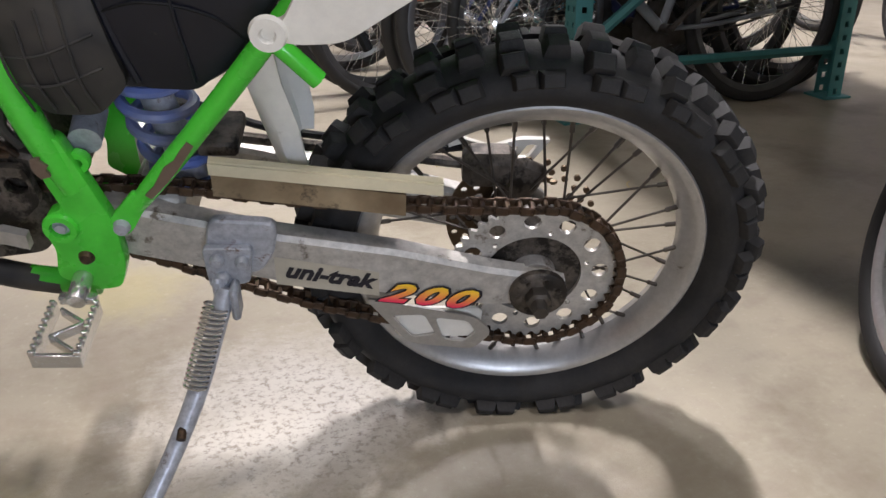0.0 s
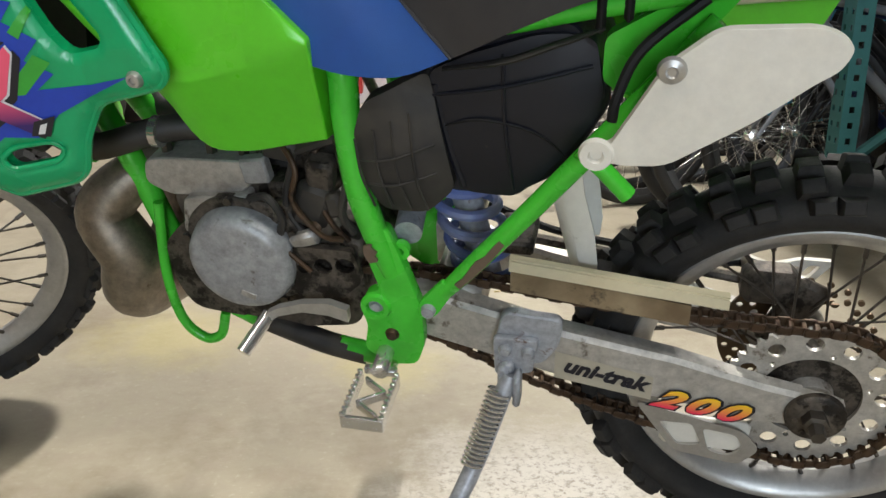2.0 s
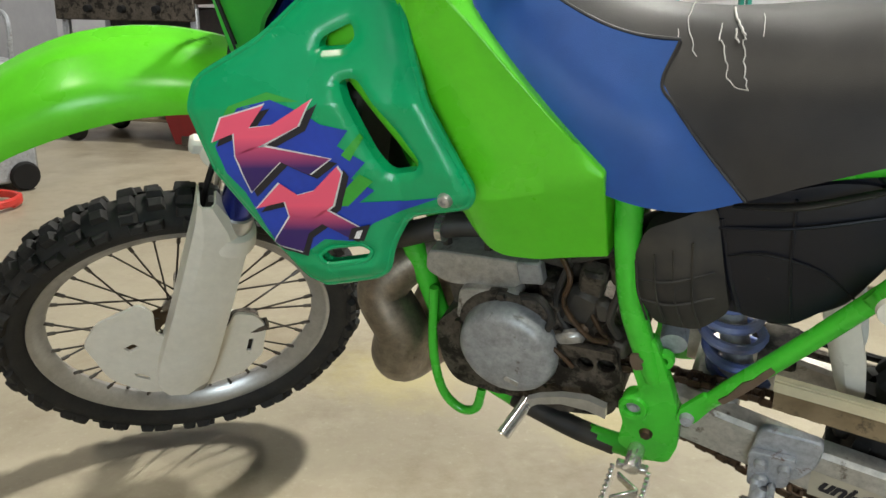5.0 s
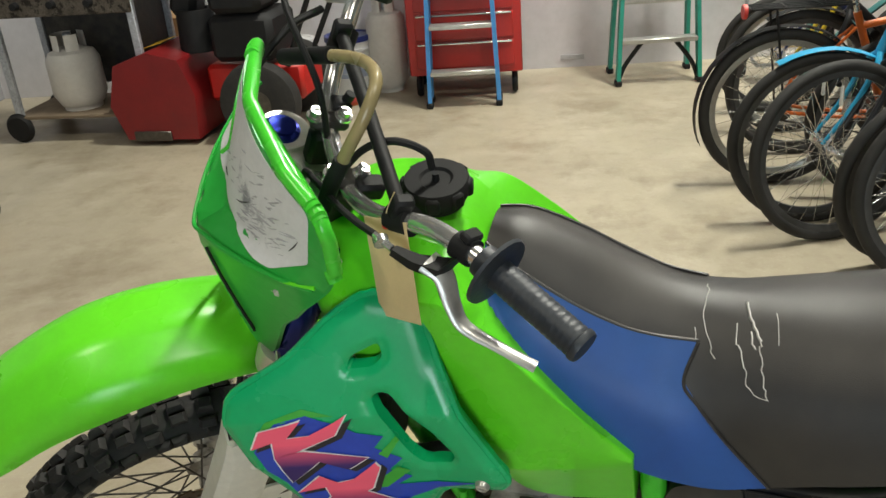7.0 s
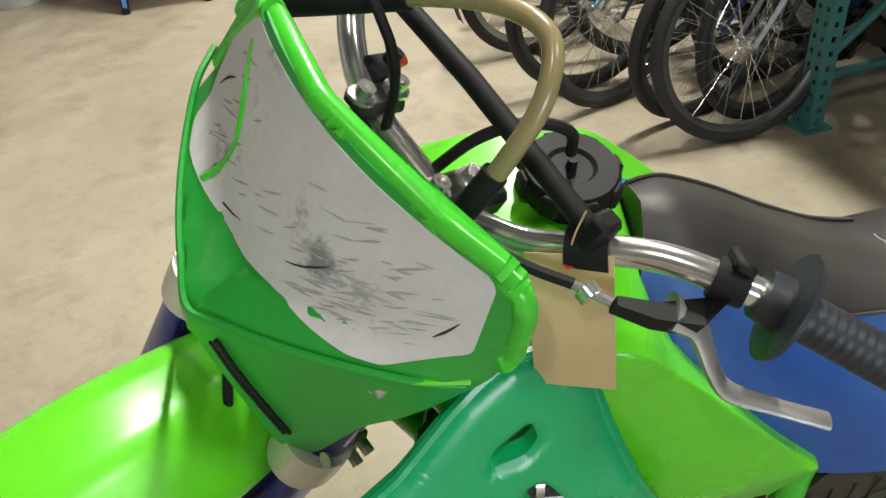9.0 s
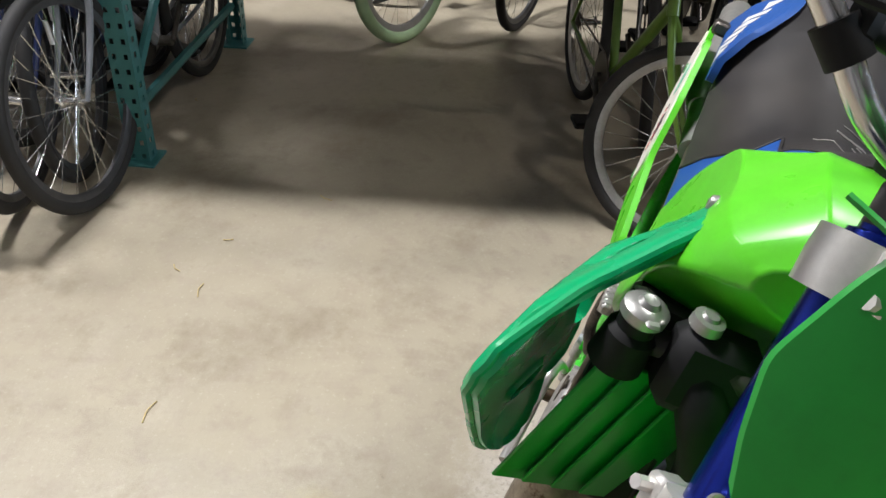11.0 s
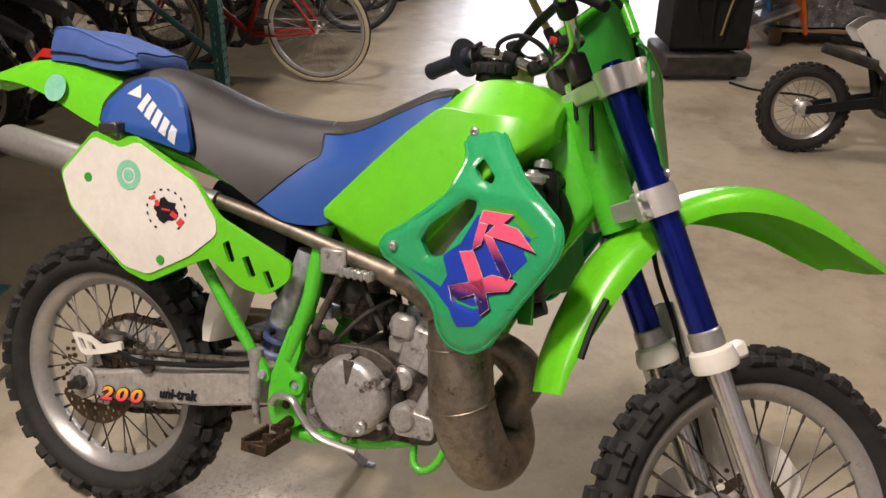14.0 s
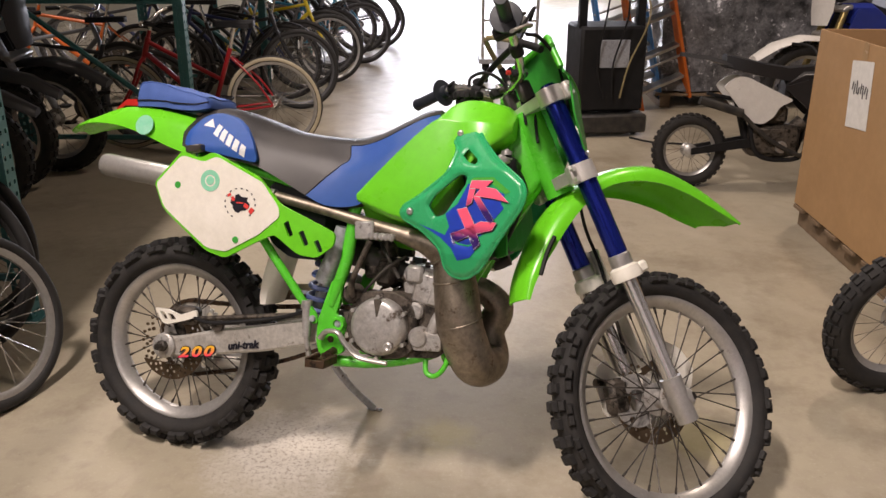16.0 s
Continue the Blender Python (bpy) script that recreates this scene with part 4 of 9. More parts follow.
part("barrel_side", join(box((0.085, 0.03, 0.09), (-0.815, 0.078, 0.245), 0.008, (0, -12, 0)), box((0.03, 0.025, 0.075), (-0.842, 0.098, 0.242), 0.005, (0, -14, 0)), box((0.05, 0.03, 0.05), (-0.775, 0.086, 0.285), 0.008)), ALU_CAST, eng)
part("case_guard", sheet(rounded([(-0.686, 0.20), (-0.600, 0.200), (-0.592, 0.152), (-0.625, 0.120), (-0.668, 0.105), (-0.690, 0.125)], 0.01), [[(-0.672 + 0.010 * math.cos(q), 0.168 + 0.010 * math.sin(q)) for q in (i * 0.6283 for i in range(10))], [(-0.644 + 0.013 * math.cos(q), 0.172 + 0.013 * math.sin(q)) for q in (i * 0.6283 for i in range(10))], [(-0.614 + 0.014 * math.cos(q), 0.176 + 0.012 * math.sin(q)) for q in (i * 0.6283 for i in range(10))]], lambda x, z: -0.108, 0.012, 0), ENGINE_DIRTY, eng, "dirty perforated sprocket case guard")
part("starter_boss", join(lathe([(0.0, 0.118), (0.020, 0.118), (0.028, 0.108), (0.030, 0.08)], (-0.600, 0, 0.215), seg=18)), ENGINE_DIRTY, eng)
part("carburettor", join(lathe([(0.026, -0.05), (0.034, -0.05), (0.034, 0.05), (0.026, 0.05)], (-0.655, 0, 0.285), "x", 16), box((0.055, 0.075, 0.08), (-0.665, 0, 0.275), 0.012), lathe([(0.0, 0.38), (0.024, 0.38), (0.026, 0.32)], (-0.665, 0.0, 0), "z", 14), box((0.04, 0.05, 0.03), (-0.70, -0.055, 0.262), 0.006)), ENGINE_DIRTY, eng, "oily carburettor")
part("intake_boot", tube([(-0.745, 0, 0.27), (-0.70, 0, 0.280), (-0.62, 0, 0.305), (-0.55, 0, 0.33)], [0.032, 0.030, 0.036, 0.046], 16), BLACK_DUSTY, eng)
part("ignition_box", box((0.036, 0.02, 0.036), (-0.726, -0.085, 0.300), 0.003, (0, -8, 0)), COVER_GREY, eng)
part("ignition_coil", box((0.05, 0.03, 0.07), (-0.655, -0.085, 0.255), 0.01, (0, 20, 0)), BLACK_DUSTY, eng)
for k, (pts, r) in enumerate([([(-0.67, -0.085, 0.33), (-0.69, -0.09, 0.26), (-0.675, -0.092, 0.22), (-0.65, -0.09, 0.20)], 0.005), ([(-0.64, -0.07, 0.35), (-0.652, -0.09, 0.29), (-0.63, -0.095, 0.235), (-0.61, -0.09, 0.205)], 0.004), ([(-0.74, 0.07, 0.33), (-0.70, 0.10, 0.30), (-0.655, 0.105, 0.25), (-0.63, 0.1, 0.22)], 0.0045), ([(-0.66, 0.06, 0.36), (-0.70, 0.08, 0.31), (-0.73, 0.09, 0.27)], 0.005)]):
    part("hose", tube(pts, r, 8), BLACK_DUSTY if k != 1 else RUSTY, eng)

# grime-covered fittings between the covers and the frame
for k, (c, size, rot, mt) in enumerate((((-0.700, -0.088, 0.235), (0.030, 0.020, 0.045), 12, ENGINE_DIRTY), ((-0.668, -0.098, 0.208), (0.040, 0.018, 0.022), -18, ALU_CAST), ((-0.640, -0.082, 0.300), (0.035, 0.030, 0.050), 8, ENGINE_DIRTY),
        ((-0.622, -0.092, 0.262), (0.022, 0.022, 0.034), -10, BLACK_DUSTY), ((-0.690, -0.075, 0.330), (0.050, 0.030, 0.030), 5, BLACK_DUSTY), ((-0.600, -0.080, 0.330), (0.030, 0.030, 0.060), 0, ENGINE_DIRTY), ((-0.648, -0.106, 0.232), (0.018, 0.010, 0.018), 30, RUSTY), ((-0.610, -0.070, 0.195), (0.050, 0.040, 0.030), 0, ENGINE_DIRTY))):
    part("fitting", box(size, c, 0.005, (6 * (k % 3), rot, 10 - 4 * k)), mt, eng)
for k, (r, pts) in enumerate(((0.0055, [(-0.735, -0.10, 0.265), (-0.705, -0.112, 0.275), (-0.690, -0.110, 0.245), (-0.700, -0.104, 0.215)]), (0.004, [(-0.69, -0.085, 0.345), (-0.665, -0.105, 0.315), (-0.672, -0.110, 0.270), (-0.640, -0.110, 0.225), (-0.615, -0.10, 0.212)]), (0.006, [(-0.62, -0.06, 0.36), (-0.60, -0.095, 0.31), (-0.612, -0.10, 0.255), (-0.60, -0.095, 0.222)]),
        (0.0035, [(-0.74, -0.095, 0.245), (-0.72, -0.108, 0.215), (-0.685, -0.112, 0.190), (-0.66, -0.112, 0.165)]), (0.008, [(-0.70, -0.06, 0.31), (-0.66, -0.085, 0.335), (-0.615, -0.085, 0.352), (-0.58, -0.07, 0.345)]))):
    part("cable", tube(pts, r, 8), RUSTY if k in (1, 3) else BLACK_DUSTY, eng)
for k in range(5):
    a = 0.5 + k * 1.2
    part("cover_bolt", lathe([(0.0, -0.103), (0.006, -0.103), (0.0065, -0.096)], (-0.757 + 0.084 * math.cos(a), 0, 0.173 + 0.084 * math.sin(a)), seg=8), STEEL_DARK, eng)
part("cover_mark", box((0.022, 0.002, 0.010), (-0.748, -0.1285, 0.128), 0.001, (0, 20, 0)), ALU_CAST, eng)

# gear lever and its pedal tip; kick lever; brake pedal
lever = part("gear_lever", loft([[(x, -0.128, z - h / 2), (x, -0.140, z - h / 2), (x, -0.140, z + h / 2), (x, -0.128, z + h / 2)] for x, z, h in ((-0.606, 0.118, 0.020), (-0.632, 0.126, 0.020), (-0.670, 0.124, 0.014), (-0.705, 0.112, 0.013), (-0.722, 0.100, 0.016))]), ALU, bike, "polished alloy gear lever")
part("toe_peg", rod((-0.722, -0.130, 0.100), (-0.744, -0.182, 0.072), 0.010, 12), CHROME, lever)
kick = part("kick_starter", tube([(-0.603, 0.125, 0.212), (-0.615, 0.145, 0.26), (-0.645, 0.152, 0.330), (-0.662, 0.150, 0.372)], [0.013, 0.0085, 0.008, 0.009], 10), ENGINE_DIRTY, bike, "folded kick start lever")
part("kick_peg", join(box((0.075, 0.014, 0.016), (-0.695, 0.152, 0.385), 0.003), *[box((0.008, 0.018, 0.02), (-0.668 - 0.014 * k, 0.152, 0.385), 0.002) for k in range(5)]), ALU, kick)
pedal = part("brake_pedal", tube([(-0.527, 0.140, 0.088), (-0.548, 0.150, 0.110), (-0.585, 0.158, 0.112), (-0.608, 0.160, 0.085), (-0.650, 0.160, 0.052), (-0.735, 0.165, 0.045)], [0.011, 0.009, 0.009, 0.009, 0.009, 0.008], 10, flat=0.8), ALU, bike, "alloy rear brake pedal")
part("master_cylinder", join(rod((-0.488, 0.128, 0.030), (-0.478, 0.128, 0.085), 0.008, 12), rod((-0.478, 0.128, 0.085), (-0.475, 0.128, 0.165), 0.013, 14), lathe([(0.0, 0.188), (0.016, 0.188), (0.016, 0.165), (0.01, 0.165)], (-0.474, 0.128, 0), "z", 14)), ALU_CAST, bike, "rear brake master cylinder")

# rear brake caliper with its guard, torque arm and hose
cal = part("rear_caliper", join(box((0.075, 0.05, 0.055), (-0.055, 0.062, 0.092), 0.012), box((0.05, 0.02, 0.12), (-0.02, 0.045, 0.055), 0.008, (0, 25, 0))), ENGINE_DIRTY, bike, "dusty rear brake caliper")
part("caliper_guard", sheet(rounded([(0.035, 0.112), (-0.010, 0.112), (-0.050, 0.098), (-0.105, 0.118), (-0.112, 0.098), (-0.060, 0.080), (-0.010, 0.066), (0.008, 0.070)], 0.006), [rounded([(0.018, 0.103), (0.002, 0.103), (-0.012, 0.080), (0.003, 0.080)], 0.003), rounded([(-0.010, 0.100), (-0.028, 0.098), (-0.040, 0.084), (-0.022, 0.080)], 0.003)], lambda x, z: 0.105, 0.008, 0), WHITE_PL, cal, "ivory plastic caliper guard with slots")
part("brake_hose", tube([(-0.09, 0.098, 0.098), (-0.15, 0.108, 0.086), (-0.24, 0.112, 0.098), (-0.36, 0.108, 0.120), (-0.46, 0.120, 0.150)], 0.006, 8), BLACK_PL, bike)
part("torque_arm", join(rod((-0.06, 0.075, 0.082), (-0.44, 0.070, 0.135), 0.008, 8), lathe([(0.012, -0.006), (0.018, -0.006), (0.018, 0.006), (0.012, 0.006)], (-0.178, 0.100, 0.078), "y", 14)), ENGINE_DIRTY, bike)

# shock absorber with its blue spring
helix = [(Vector((-0.485, 0.0, 0.285)).lerp(Vector((-0.445, 0.0, 0.125)), t), t) for t in (i / 96 for i in range(97))]
shock = part("shock_absorber", join(rod((-0.50, 0, 0.36), (-0.44, 0, 0.10), 0.020, 14), rod((-0.505, 0, 0.36), (-0.49, 0, 0.29), 0.034, 16)), STEEL_GREY, bike, "rear shock absorber")
part("coil_spring", tube([c + Vector((0.040 * math.cos(t * 31), 0.043 * math.sin(t * 31), 0)) for c, t in helix], 0.0075, 8, smooth=False), SPRING_BLUE, shock, "faded blue coil spring")
part("reservoir", rod((-0.532, -0.045, 0.240), (-0.527, -0.100, 0.232), 0.018, 18), STEEL_GREY, shock)
part("reservoir_boss", join(lathe([(0.006, -0.118), (0.013, -0.118), (0.014, -0.113), (0.013, -0.106), (0.006, -0.106)], (-0.535, 0, 0.214), seg=16, closed=True), rod((-0.540, -0.112, 0.200), (-0.552, -0.114, 0.180), 0.008, 10)), GREEN_FRAME, main_frame)

# air box and its rubber side cover
def bulge(y, amount, cx, cz, rx, rz):
    return lambda x, z: y + (-1 if y < 0 else 1) * amount * max(0.0, 1 - ((x - cx) / rx) ** 2 - ((z - cz) / rz) ** 2)


AIR_BLACK = material("dusty_scuffed_black_plastic", (0.005, 0.006, 0.012), 0.42, second=(0.014, 0.015, 0.022), scale=7, amount=0.6, bump=0.45, bump_scale=16, speck=(0.060, 0.051, 0.042), speck_scale=24, speck_at=0.66, fine=0.2)
AIR_BLACK.node_tree.nodes["Principled BSDF"].inputs["Specular IOR Level"].default_value = 0.4
abx = part("air_box", join(prism(rounded([(-0.50, 0.30), (-0.50, 0.455), (-0.44, 0.50), (-0.33, 0.515), (-0.285, 0.43), (-0.335, 0.335), (-0.395, 0.298), (-0.455, 0.298)], 0.02), -0.098, 0.09, 0.012)), AIR_BLACK, bike, "black air box")
cover = sheet(rounded([(-0.566, 0.416), (-0.488, 0.456), (-0.470, 0.363), (-0.461, 0.311), (-0.495, 0.277), (-0.549, 0.279), (-0.573, 0.322), (-0.579, 0.375)], 0.012), (), bulge(-0.112, 0.018, -0.53, 0.35, 0.08, 0.1), 0.03, 3)
part("mud_flap", cover, BLACK_DUSTY, abx, "creased black rubber boot, grey with dust")
part("air_box_cover", sheet(rounded([(-0.489, 0.454), (-0.442, 0.477), (-0.372, 0.500), (-0.337, 0.502), (-0.308, 0.496), (-0.295, 0.425), (-0.321, 0.383), (-0.366, 0.327), (-0.391, 0.303), (-0.451, 0.304), (-0.464, 0.339), (-0.476, 0.367)], 0.012), (), bulge(-0.104, 0.014, -0.40, 0.40, 0.13, 0.12), 0.02, 3), AIR_BLACK, abx, "black plastic air box lid")
for k in range(4):
    part("cover_rib", tube([(-0.575 + 0.022 * k, -0.128, 0.375 + 0.012 * k), (-0.57 + 0.022 * k, -0.131, 0.33), (-0.558 + 0.022 * k, -0.126, 0.285)], 0.0016, 5), BLACK_DUSTY, abx)
part("cover_rib", tube([(-0.580, -0.122, 0.345), (-0.535, -0.132, 0.352), (-0.482, -0.124, 0.372)], 0.0018, 5), BLACK_DUSTY, abx)
part("cover_rib", tube([(-0.575, -0.122, 0.315), (-0.53, -0.131, 0.318), (-0.480, -0.124, 0.335)], 0.0018, 5), BLACK_DUSTY, abx)
part("cover_ridge", tube([(-0.484, -0.112, 0.428), (-0.40, -0.121, 0.446), (-0.31, -0.112, 0.470)], 0.0022, 6), AIR_BLACK, abx)
part("cover_ridge", tube([(-0.405, -0.117, 0.480), (-0.402, -0.121, 0.40), (-0.392, -0.113, 0.315)], 0.0020, 6), AIR_BLACK, abx)
part("cover_ridge", tube([(-0.482, -0.110, 0.440), (-0.468, -0.112, 0.37), (-0.452, -0.109, 0.312)], 0.0040, 6), AIR_BLACK, abx)
part("seat_strap", tube([(-0.47, -0.118, 0.462), (-0.40, -0.128, 0.478), (-0.345, -0.130, 0.500), (-0.300, -0.124, 0.516)], [0.004, 0.007, 0.007, 0.004], 8, flat=0.5), BLACK_DUSTY, abx, "frayed black strap under the seat")
part("cover_swirl", tube([(-0.487, -0.110, 0.385), (-0.43, -0.121, 0.405), (-0.365, -0.118, 0.39), (-0.318, -0.108, 0.345)], 0.0016, 5), BLACK_PL, abx)

# inner mudguard, white
part("inner_fender", loft([[(xb, -0.062, z), ((xb + xf) / 2, -0.061, z), (xf + 0.008, -0.046, z), (xf, 0, z), (xf + 0.008, 0.046, z), ((xb + xf) / 2, 0.061, z), (xb, 0.062, z)] for xb, xf, z in ((-0.325, -0.385, 0.42), (-0.320, -0.374, 0.34), (-0.312, -0.364, 0.285), (-0.297, -0.350, 0.23), (-0.290, -0.336, 0.18), (-0.292, -0.325, 0.150))], closed=False), WHITE_PL, bike, "dirty white inner mudguard").modifiers.new("s", "SOLIDIFY").thickness = 0.004
part("mudguard_bracket", box((0.05, 0.08, 0.02), (-0.40, 0.0, 0.18), 0.004), ENGINE_DIRTY, bike)
part("brake_line", tube([(-0.255, -0.04, 0.43), (-0.235, -0.05, 0.37), (-0.215, -0.055, 0.325)], 0.006, 8), BLACK_PL, bike)

# ---- bodywork ----


def smooth_rows(rows, n):
    """More rows between rows of points, on smooth curves."""
    cols = [spline([r[j] for r in rows], n) for j in range(len(rows[0]))]
    return [[c[i] for c in cols] for i in range(len(cols[0]))]


# tank: stations from the seat forwards; left and right half sections (y, z)
tank_rows = []
for x, zt, wt, zs, ws, zc, wc, zbl, zbr, wb in (
        (-0.612, 0.485, 0.050, 0.497, 0.142, 0.488, 0.145, 0.366, 0.474, 0.118),
        (-0.660, 0.520, 0.050, 0.548, 0.145, 0.474, 0.150, 0.356, 0.452, 0.120),
        (-0.720, 0.585, 0.052, 0.612, 0.143, 0.455, 0.154, 0.344, 0.432, 0.121),
        (-0.775, 0.655, 0.056, 0.668, 0.136, 0.447, 0.157, 0.352, 0.425, 0.118),
        (-0.825, 0.732, 0.062, 0.706, 0.130, 0.470, 0.157, 0.430, 0.440, 0.112),
        (-0.880, 0.762, 0.070, 0.705, 0.126, 0.535, 0.158, 0.515, 0.515, 0.100),
        (-0.940, 0.763, 0.072, 0.705, 0.130, 0.615, 0.156, 0.592, 0.592, 0.090),
        (-0.990, 0.752, 0.064, 0.704, 0.118, 0.662, 0.132, 0.640, 0.640, 0.075),
        (-1.022, 0.728, 0.050, 0.708, 0.085, 0.690, 0.092, 0.672, 0.672, 0.055)):
    L = [(0.0, zt + 0.004), (wt, zt), (ws, zs), ((ws + wc) / 2 + 0.003, (zs + zc) / 2), (wc, zc), (wc - 0.004, zc - 0.012), (wb, zbl), (wb - 0.02, zbl - 0.004), (0.0, zbl)]
    Rr = [(0.0, zt + 0.004), (wt, zt), (ws, zs), ((ws + wc) / 2 + 0.003, (zs + zc) / 2), (wc, zc), (wc - 0.002, zc - 0.008), (wb + 0.01, zbr), (wb - 0.01, zbr - 0.004), (0.0, zbr)]
    tank_rows.append([Vector((x, -y, z)) for y, z in L] + [Vector((x, y, z)) for y, z in reversed(Rr[1:-1])])
tank = part("fuel_tank", loft(smooth_rows(tank_rows, 5)), GREEN, bike, "glossy lime green plastic fuel tank", angle=28)
soften(tank, 0.006, 3, 20)
CAPM = Matrix.Translation((-0.868, -0.004, 0.766)) @ Matrix.Rotation(radians(4), 4, "Y") @ Matrix.Scale(0.80, 4)
cap = part("fuel_cap", lathe([(0.030, -0.006), (0.042, -0.004), (0.043, 0.0), (0.041, 0.014), (0.050, 0.014), (0.051, 0.032), (0.047, 0.038), (0.026, 0.038), (0.022, 0.034), (0.0, 0.034)], axis="z", seg=40), BLACK_PL, bike, "black ribbed fuel cap", CAPM)
for k in range(8):
    a = k * math.pi / 4 + 0.2
    part("cap_lug", box((0.014, 0.022, 0.026), (0.048 * math.cos(a), 0.048 * math.sin(a), 0.022), 0.004, (0, 0, math.degrees(a))), BLACK_PL, cap)
part("cap_nipple", join(lathe([(0.0, 0.046), (0.005, 0.046), (0.006, 0.034), (0.013, 0.033)], axis="z", seg=12)), BLACK_PL, cap)
part("vent_hose", tube([(-0.868, -0.004, 0.81), (-0.872, -0.006, 0.835), (-0.905, -0.01, 0.850), (-0.945, -0.012, 0.838), (-0.985, -0.012, 0.80)], 0.0048, 8), BLACK_PL, bike, "thin black tank vent hose")

# radiator shrouds
SH_L = [(-1.099, 0.575), (-1.094, 0.608), (-1.019, 0.647), (-0.965, 0.694), (-0.925, 0.716), (-0.868, 0.706), (-0.845, 0.640), (-0.810, 0.570), (-0.757, 0.475), (-0.766, 0.457), (-0.848, 0.434), (-0.872, 0.390), (-0.885, 0.346), (-0.902, 0.333), (-0.972, 0.318), (-0.990, 0.333), (-1.036, 0.420), (-1.077, 0.498)]
SH_R = [(-0.866, 0.690), (-0.932, 0.694), (-0.965, 0.652), (-1.007, 0.611), (-1.090, 0.553), (-1.100, 0.526), (-1.092, 0.493), (-1.037, 0.407), (-0.989, 0.326), (-0.950, 0.299), (-0.910, 0.302), (-0.888, 0.322), (-0.876, 0.368), (-0.817, 0.417), (-0.770, 0.439), (-0.758, 0.456), (-0.768, 0.475), (-0.800, 0.495), (-0.882, 0.567), (-0.896, 0.628), (-0.869, 0.664)]
HOLES_L = [rounded([(-0.920, 0.604), (-0.899, 0.607), (-0.822, 0.511), (-0.827, 0.498), (-0.862, 0.490), (-0.881, 0.515)], 0.010), rounded([(-0.968, 0.372), (-0.951, 0.386), (-0.908, 0.391), (-0.895, 0.381), (-0.904, 0.366), (-0.959, 0.357)], 0.009), rounded([(-0.947, 0.635), (-0.943, 0.649), (-0.910, 0.663), (-0.904, 0.647), (-0.916, 0.636)], 0.006)]
HOLES_R = [rounded([(-0.835, 0.479), (-0.851, 0.509), (-0.917, 0.564), (-0.939, 0.562), (-0.936, 0.539), (-0.883, 0.459), (-0.854, 0.450)], 0.009), rounded([(-0.909, 0.406), (-0.921, 0.417), (-0.968, 0.408), (-0.973, 0.395), (-0.960, 0.385), (-0.924, 0.388)], 0.007), rounded([(-0.914, 0.614), (-0.926, 0.631), (-0.960, 0.604), (-0.956, 0.591), (-0.933, 0.596)], 0.006)]


def edge_gap(x, z, loop):
    """Distance from a point to an outline."""
    best = 9.0
    for (ax, az), (bx, bz) in zip(loop, loop[1:] + loop[:1]):
        dx, dz = bx - ax, bz - az
        t = max(0.0, min(1.0, ((x - ax) * dx + (z - az) * dz) / max(1e-9, dx * dx + dz * dz)))
        best = min(best, math.hypot(x - ax - dx * t, z - az - dz * t))
    return best


def shroud_y(side):
    """The shroud's moulded face: swept outwards in front, rounded over at its rim and round the windows."""
    outline, holes = (SH_L, HOLES_L) if side < 0 else (SH_R, HOLES_R)

    def f(x, z):
        y = 0.2 + 0.28 * max(0.0, -x - 0.85) - 0.14 * max(0.0, z - 0.50) - 0.25 * max(0.0, 0.36 - z) - (0.6 if side > 0 else 0.4) * max(0.0, z - 0.58)
        y -= 0.007 * max(0.0, 1 - edge_gap(x, z, outline) / 0.014) ** 2
        y -= 0.005 * max(0.0, 1 - min(edge_gap(x, z, h) for h in holes) / 0.008)
        return side * y
    return f


def edge_lip(loop, f, r, lift):
    pts = [(x, f(x, z) + lift, z) for x, z in loop]
    return tube(pts, r, 7, closed=True, smooth=False)


def decal(name, pts, f, lift, mat, parent):
    s = 1 if f(-0.9, 0.5) > 0 else -1
    return part(name, sheet(pts, (), lambda x, z: f(x, z) + s * (lift + 0.0006), 0.0, 5, 0.009), mat, parent)


for side, outline, holes in ((-1, SH_L, HOLES_L), (1, SH_R, HOLES_R)):
    f = shroud_y(side)
    sh = part("radiator_shroud", sheet(rounded(outline, 0.016, 4), holes, f, 0.016, 6, 0.008), TEAL, bike, "sea-green plastic radiator shroud with a bright decal")
    soften(sh, 0.004, 2, 50)
    part("rim_lip", edge_lip(rounded(outline, 0.016, 4), f, 0.0055, -side * 0.004), TEAL, sh)
    part("slot_lip", edge_lip(holes[1], f, 0.0035, side * 0.0005), TEAL, sh)
    bolts = ((-0.790, 0.467), ) if side < 0 else ((-0.892, 0.672), (-0.787, 0.461))
    for bx, bz in bolts:
        yb = f(bx, bz)
        part("bolt", lathe([(0.0, 0.004), (0.003, 0.004), (0.004, 0.007), (0.0075, 0.006), (0.010, 0.001), (0.010, -0.004)], seg=14), ALU, sh, "", Matrix.Translation((bx, yb, bz)) @ (Matrix.Rotation(math.pi, 4, "X") if side < 0 else Matrix.Identity(4)))
    # louvres of the radiator
    for k in range(4):
        part("radiator_louvre", box((0.062, 0.0045, 0.185), (-0.985 - 0.012 * k, side * (0.065 + 0.030 * k), 0.45), 0.0015, (0, 14, side * -52)), GREEN_DARK, sh)
    part("radiator", box((0.035, 0.11, 0.24), (-0.955, side * 0.105, 0.46), 0.006, (0, 14, 0)), BLACK_DUSTY, sh)

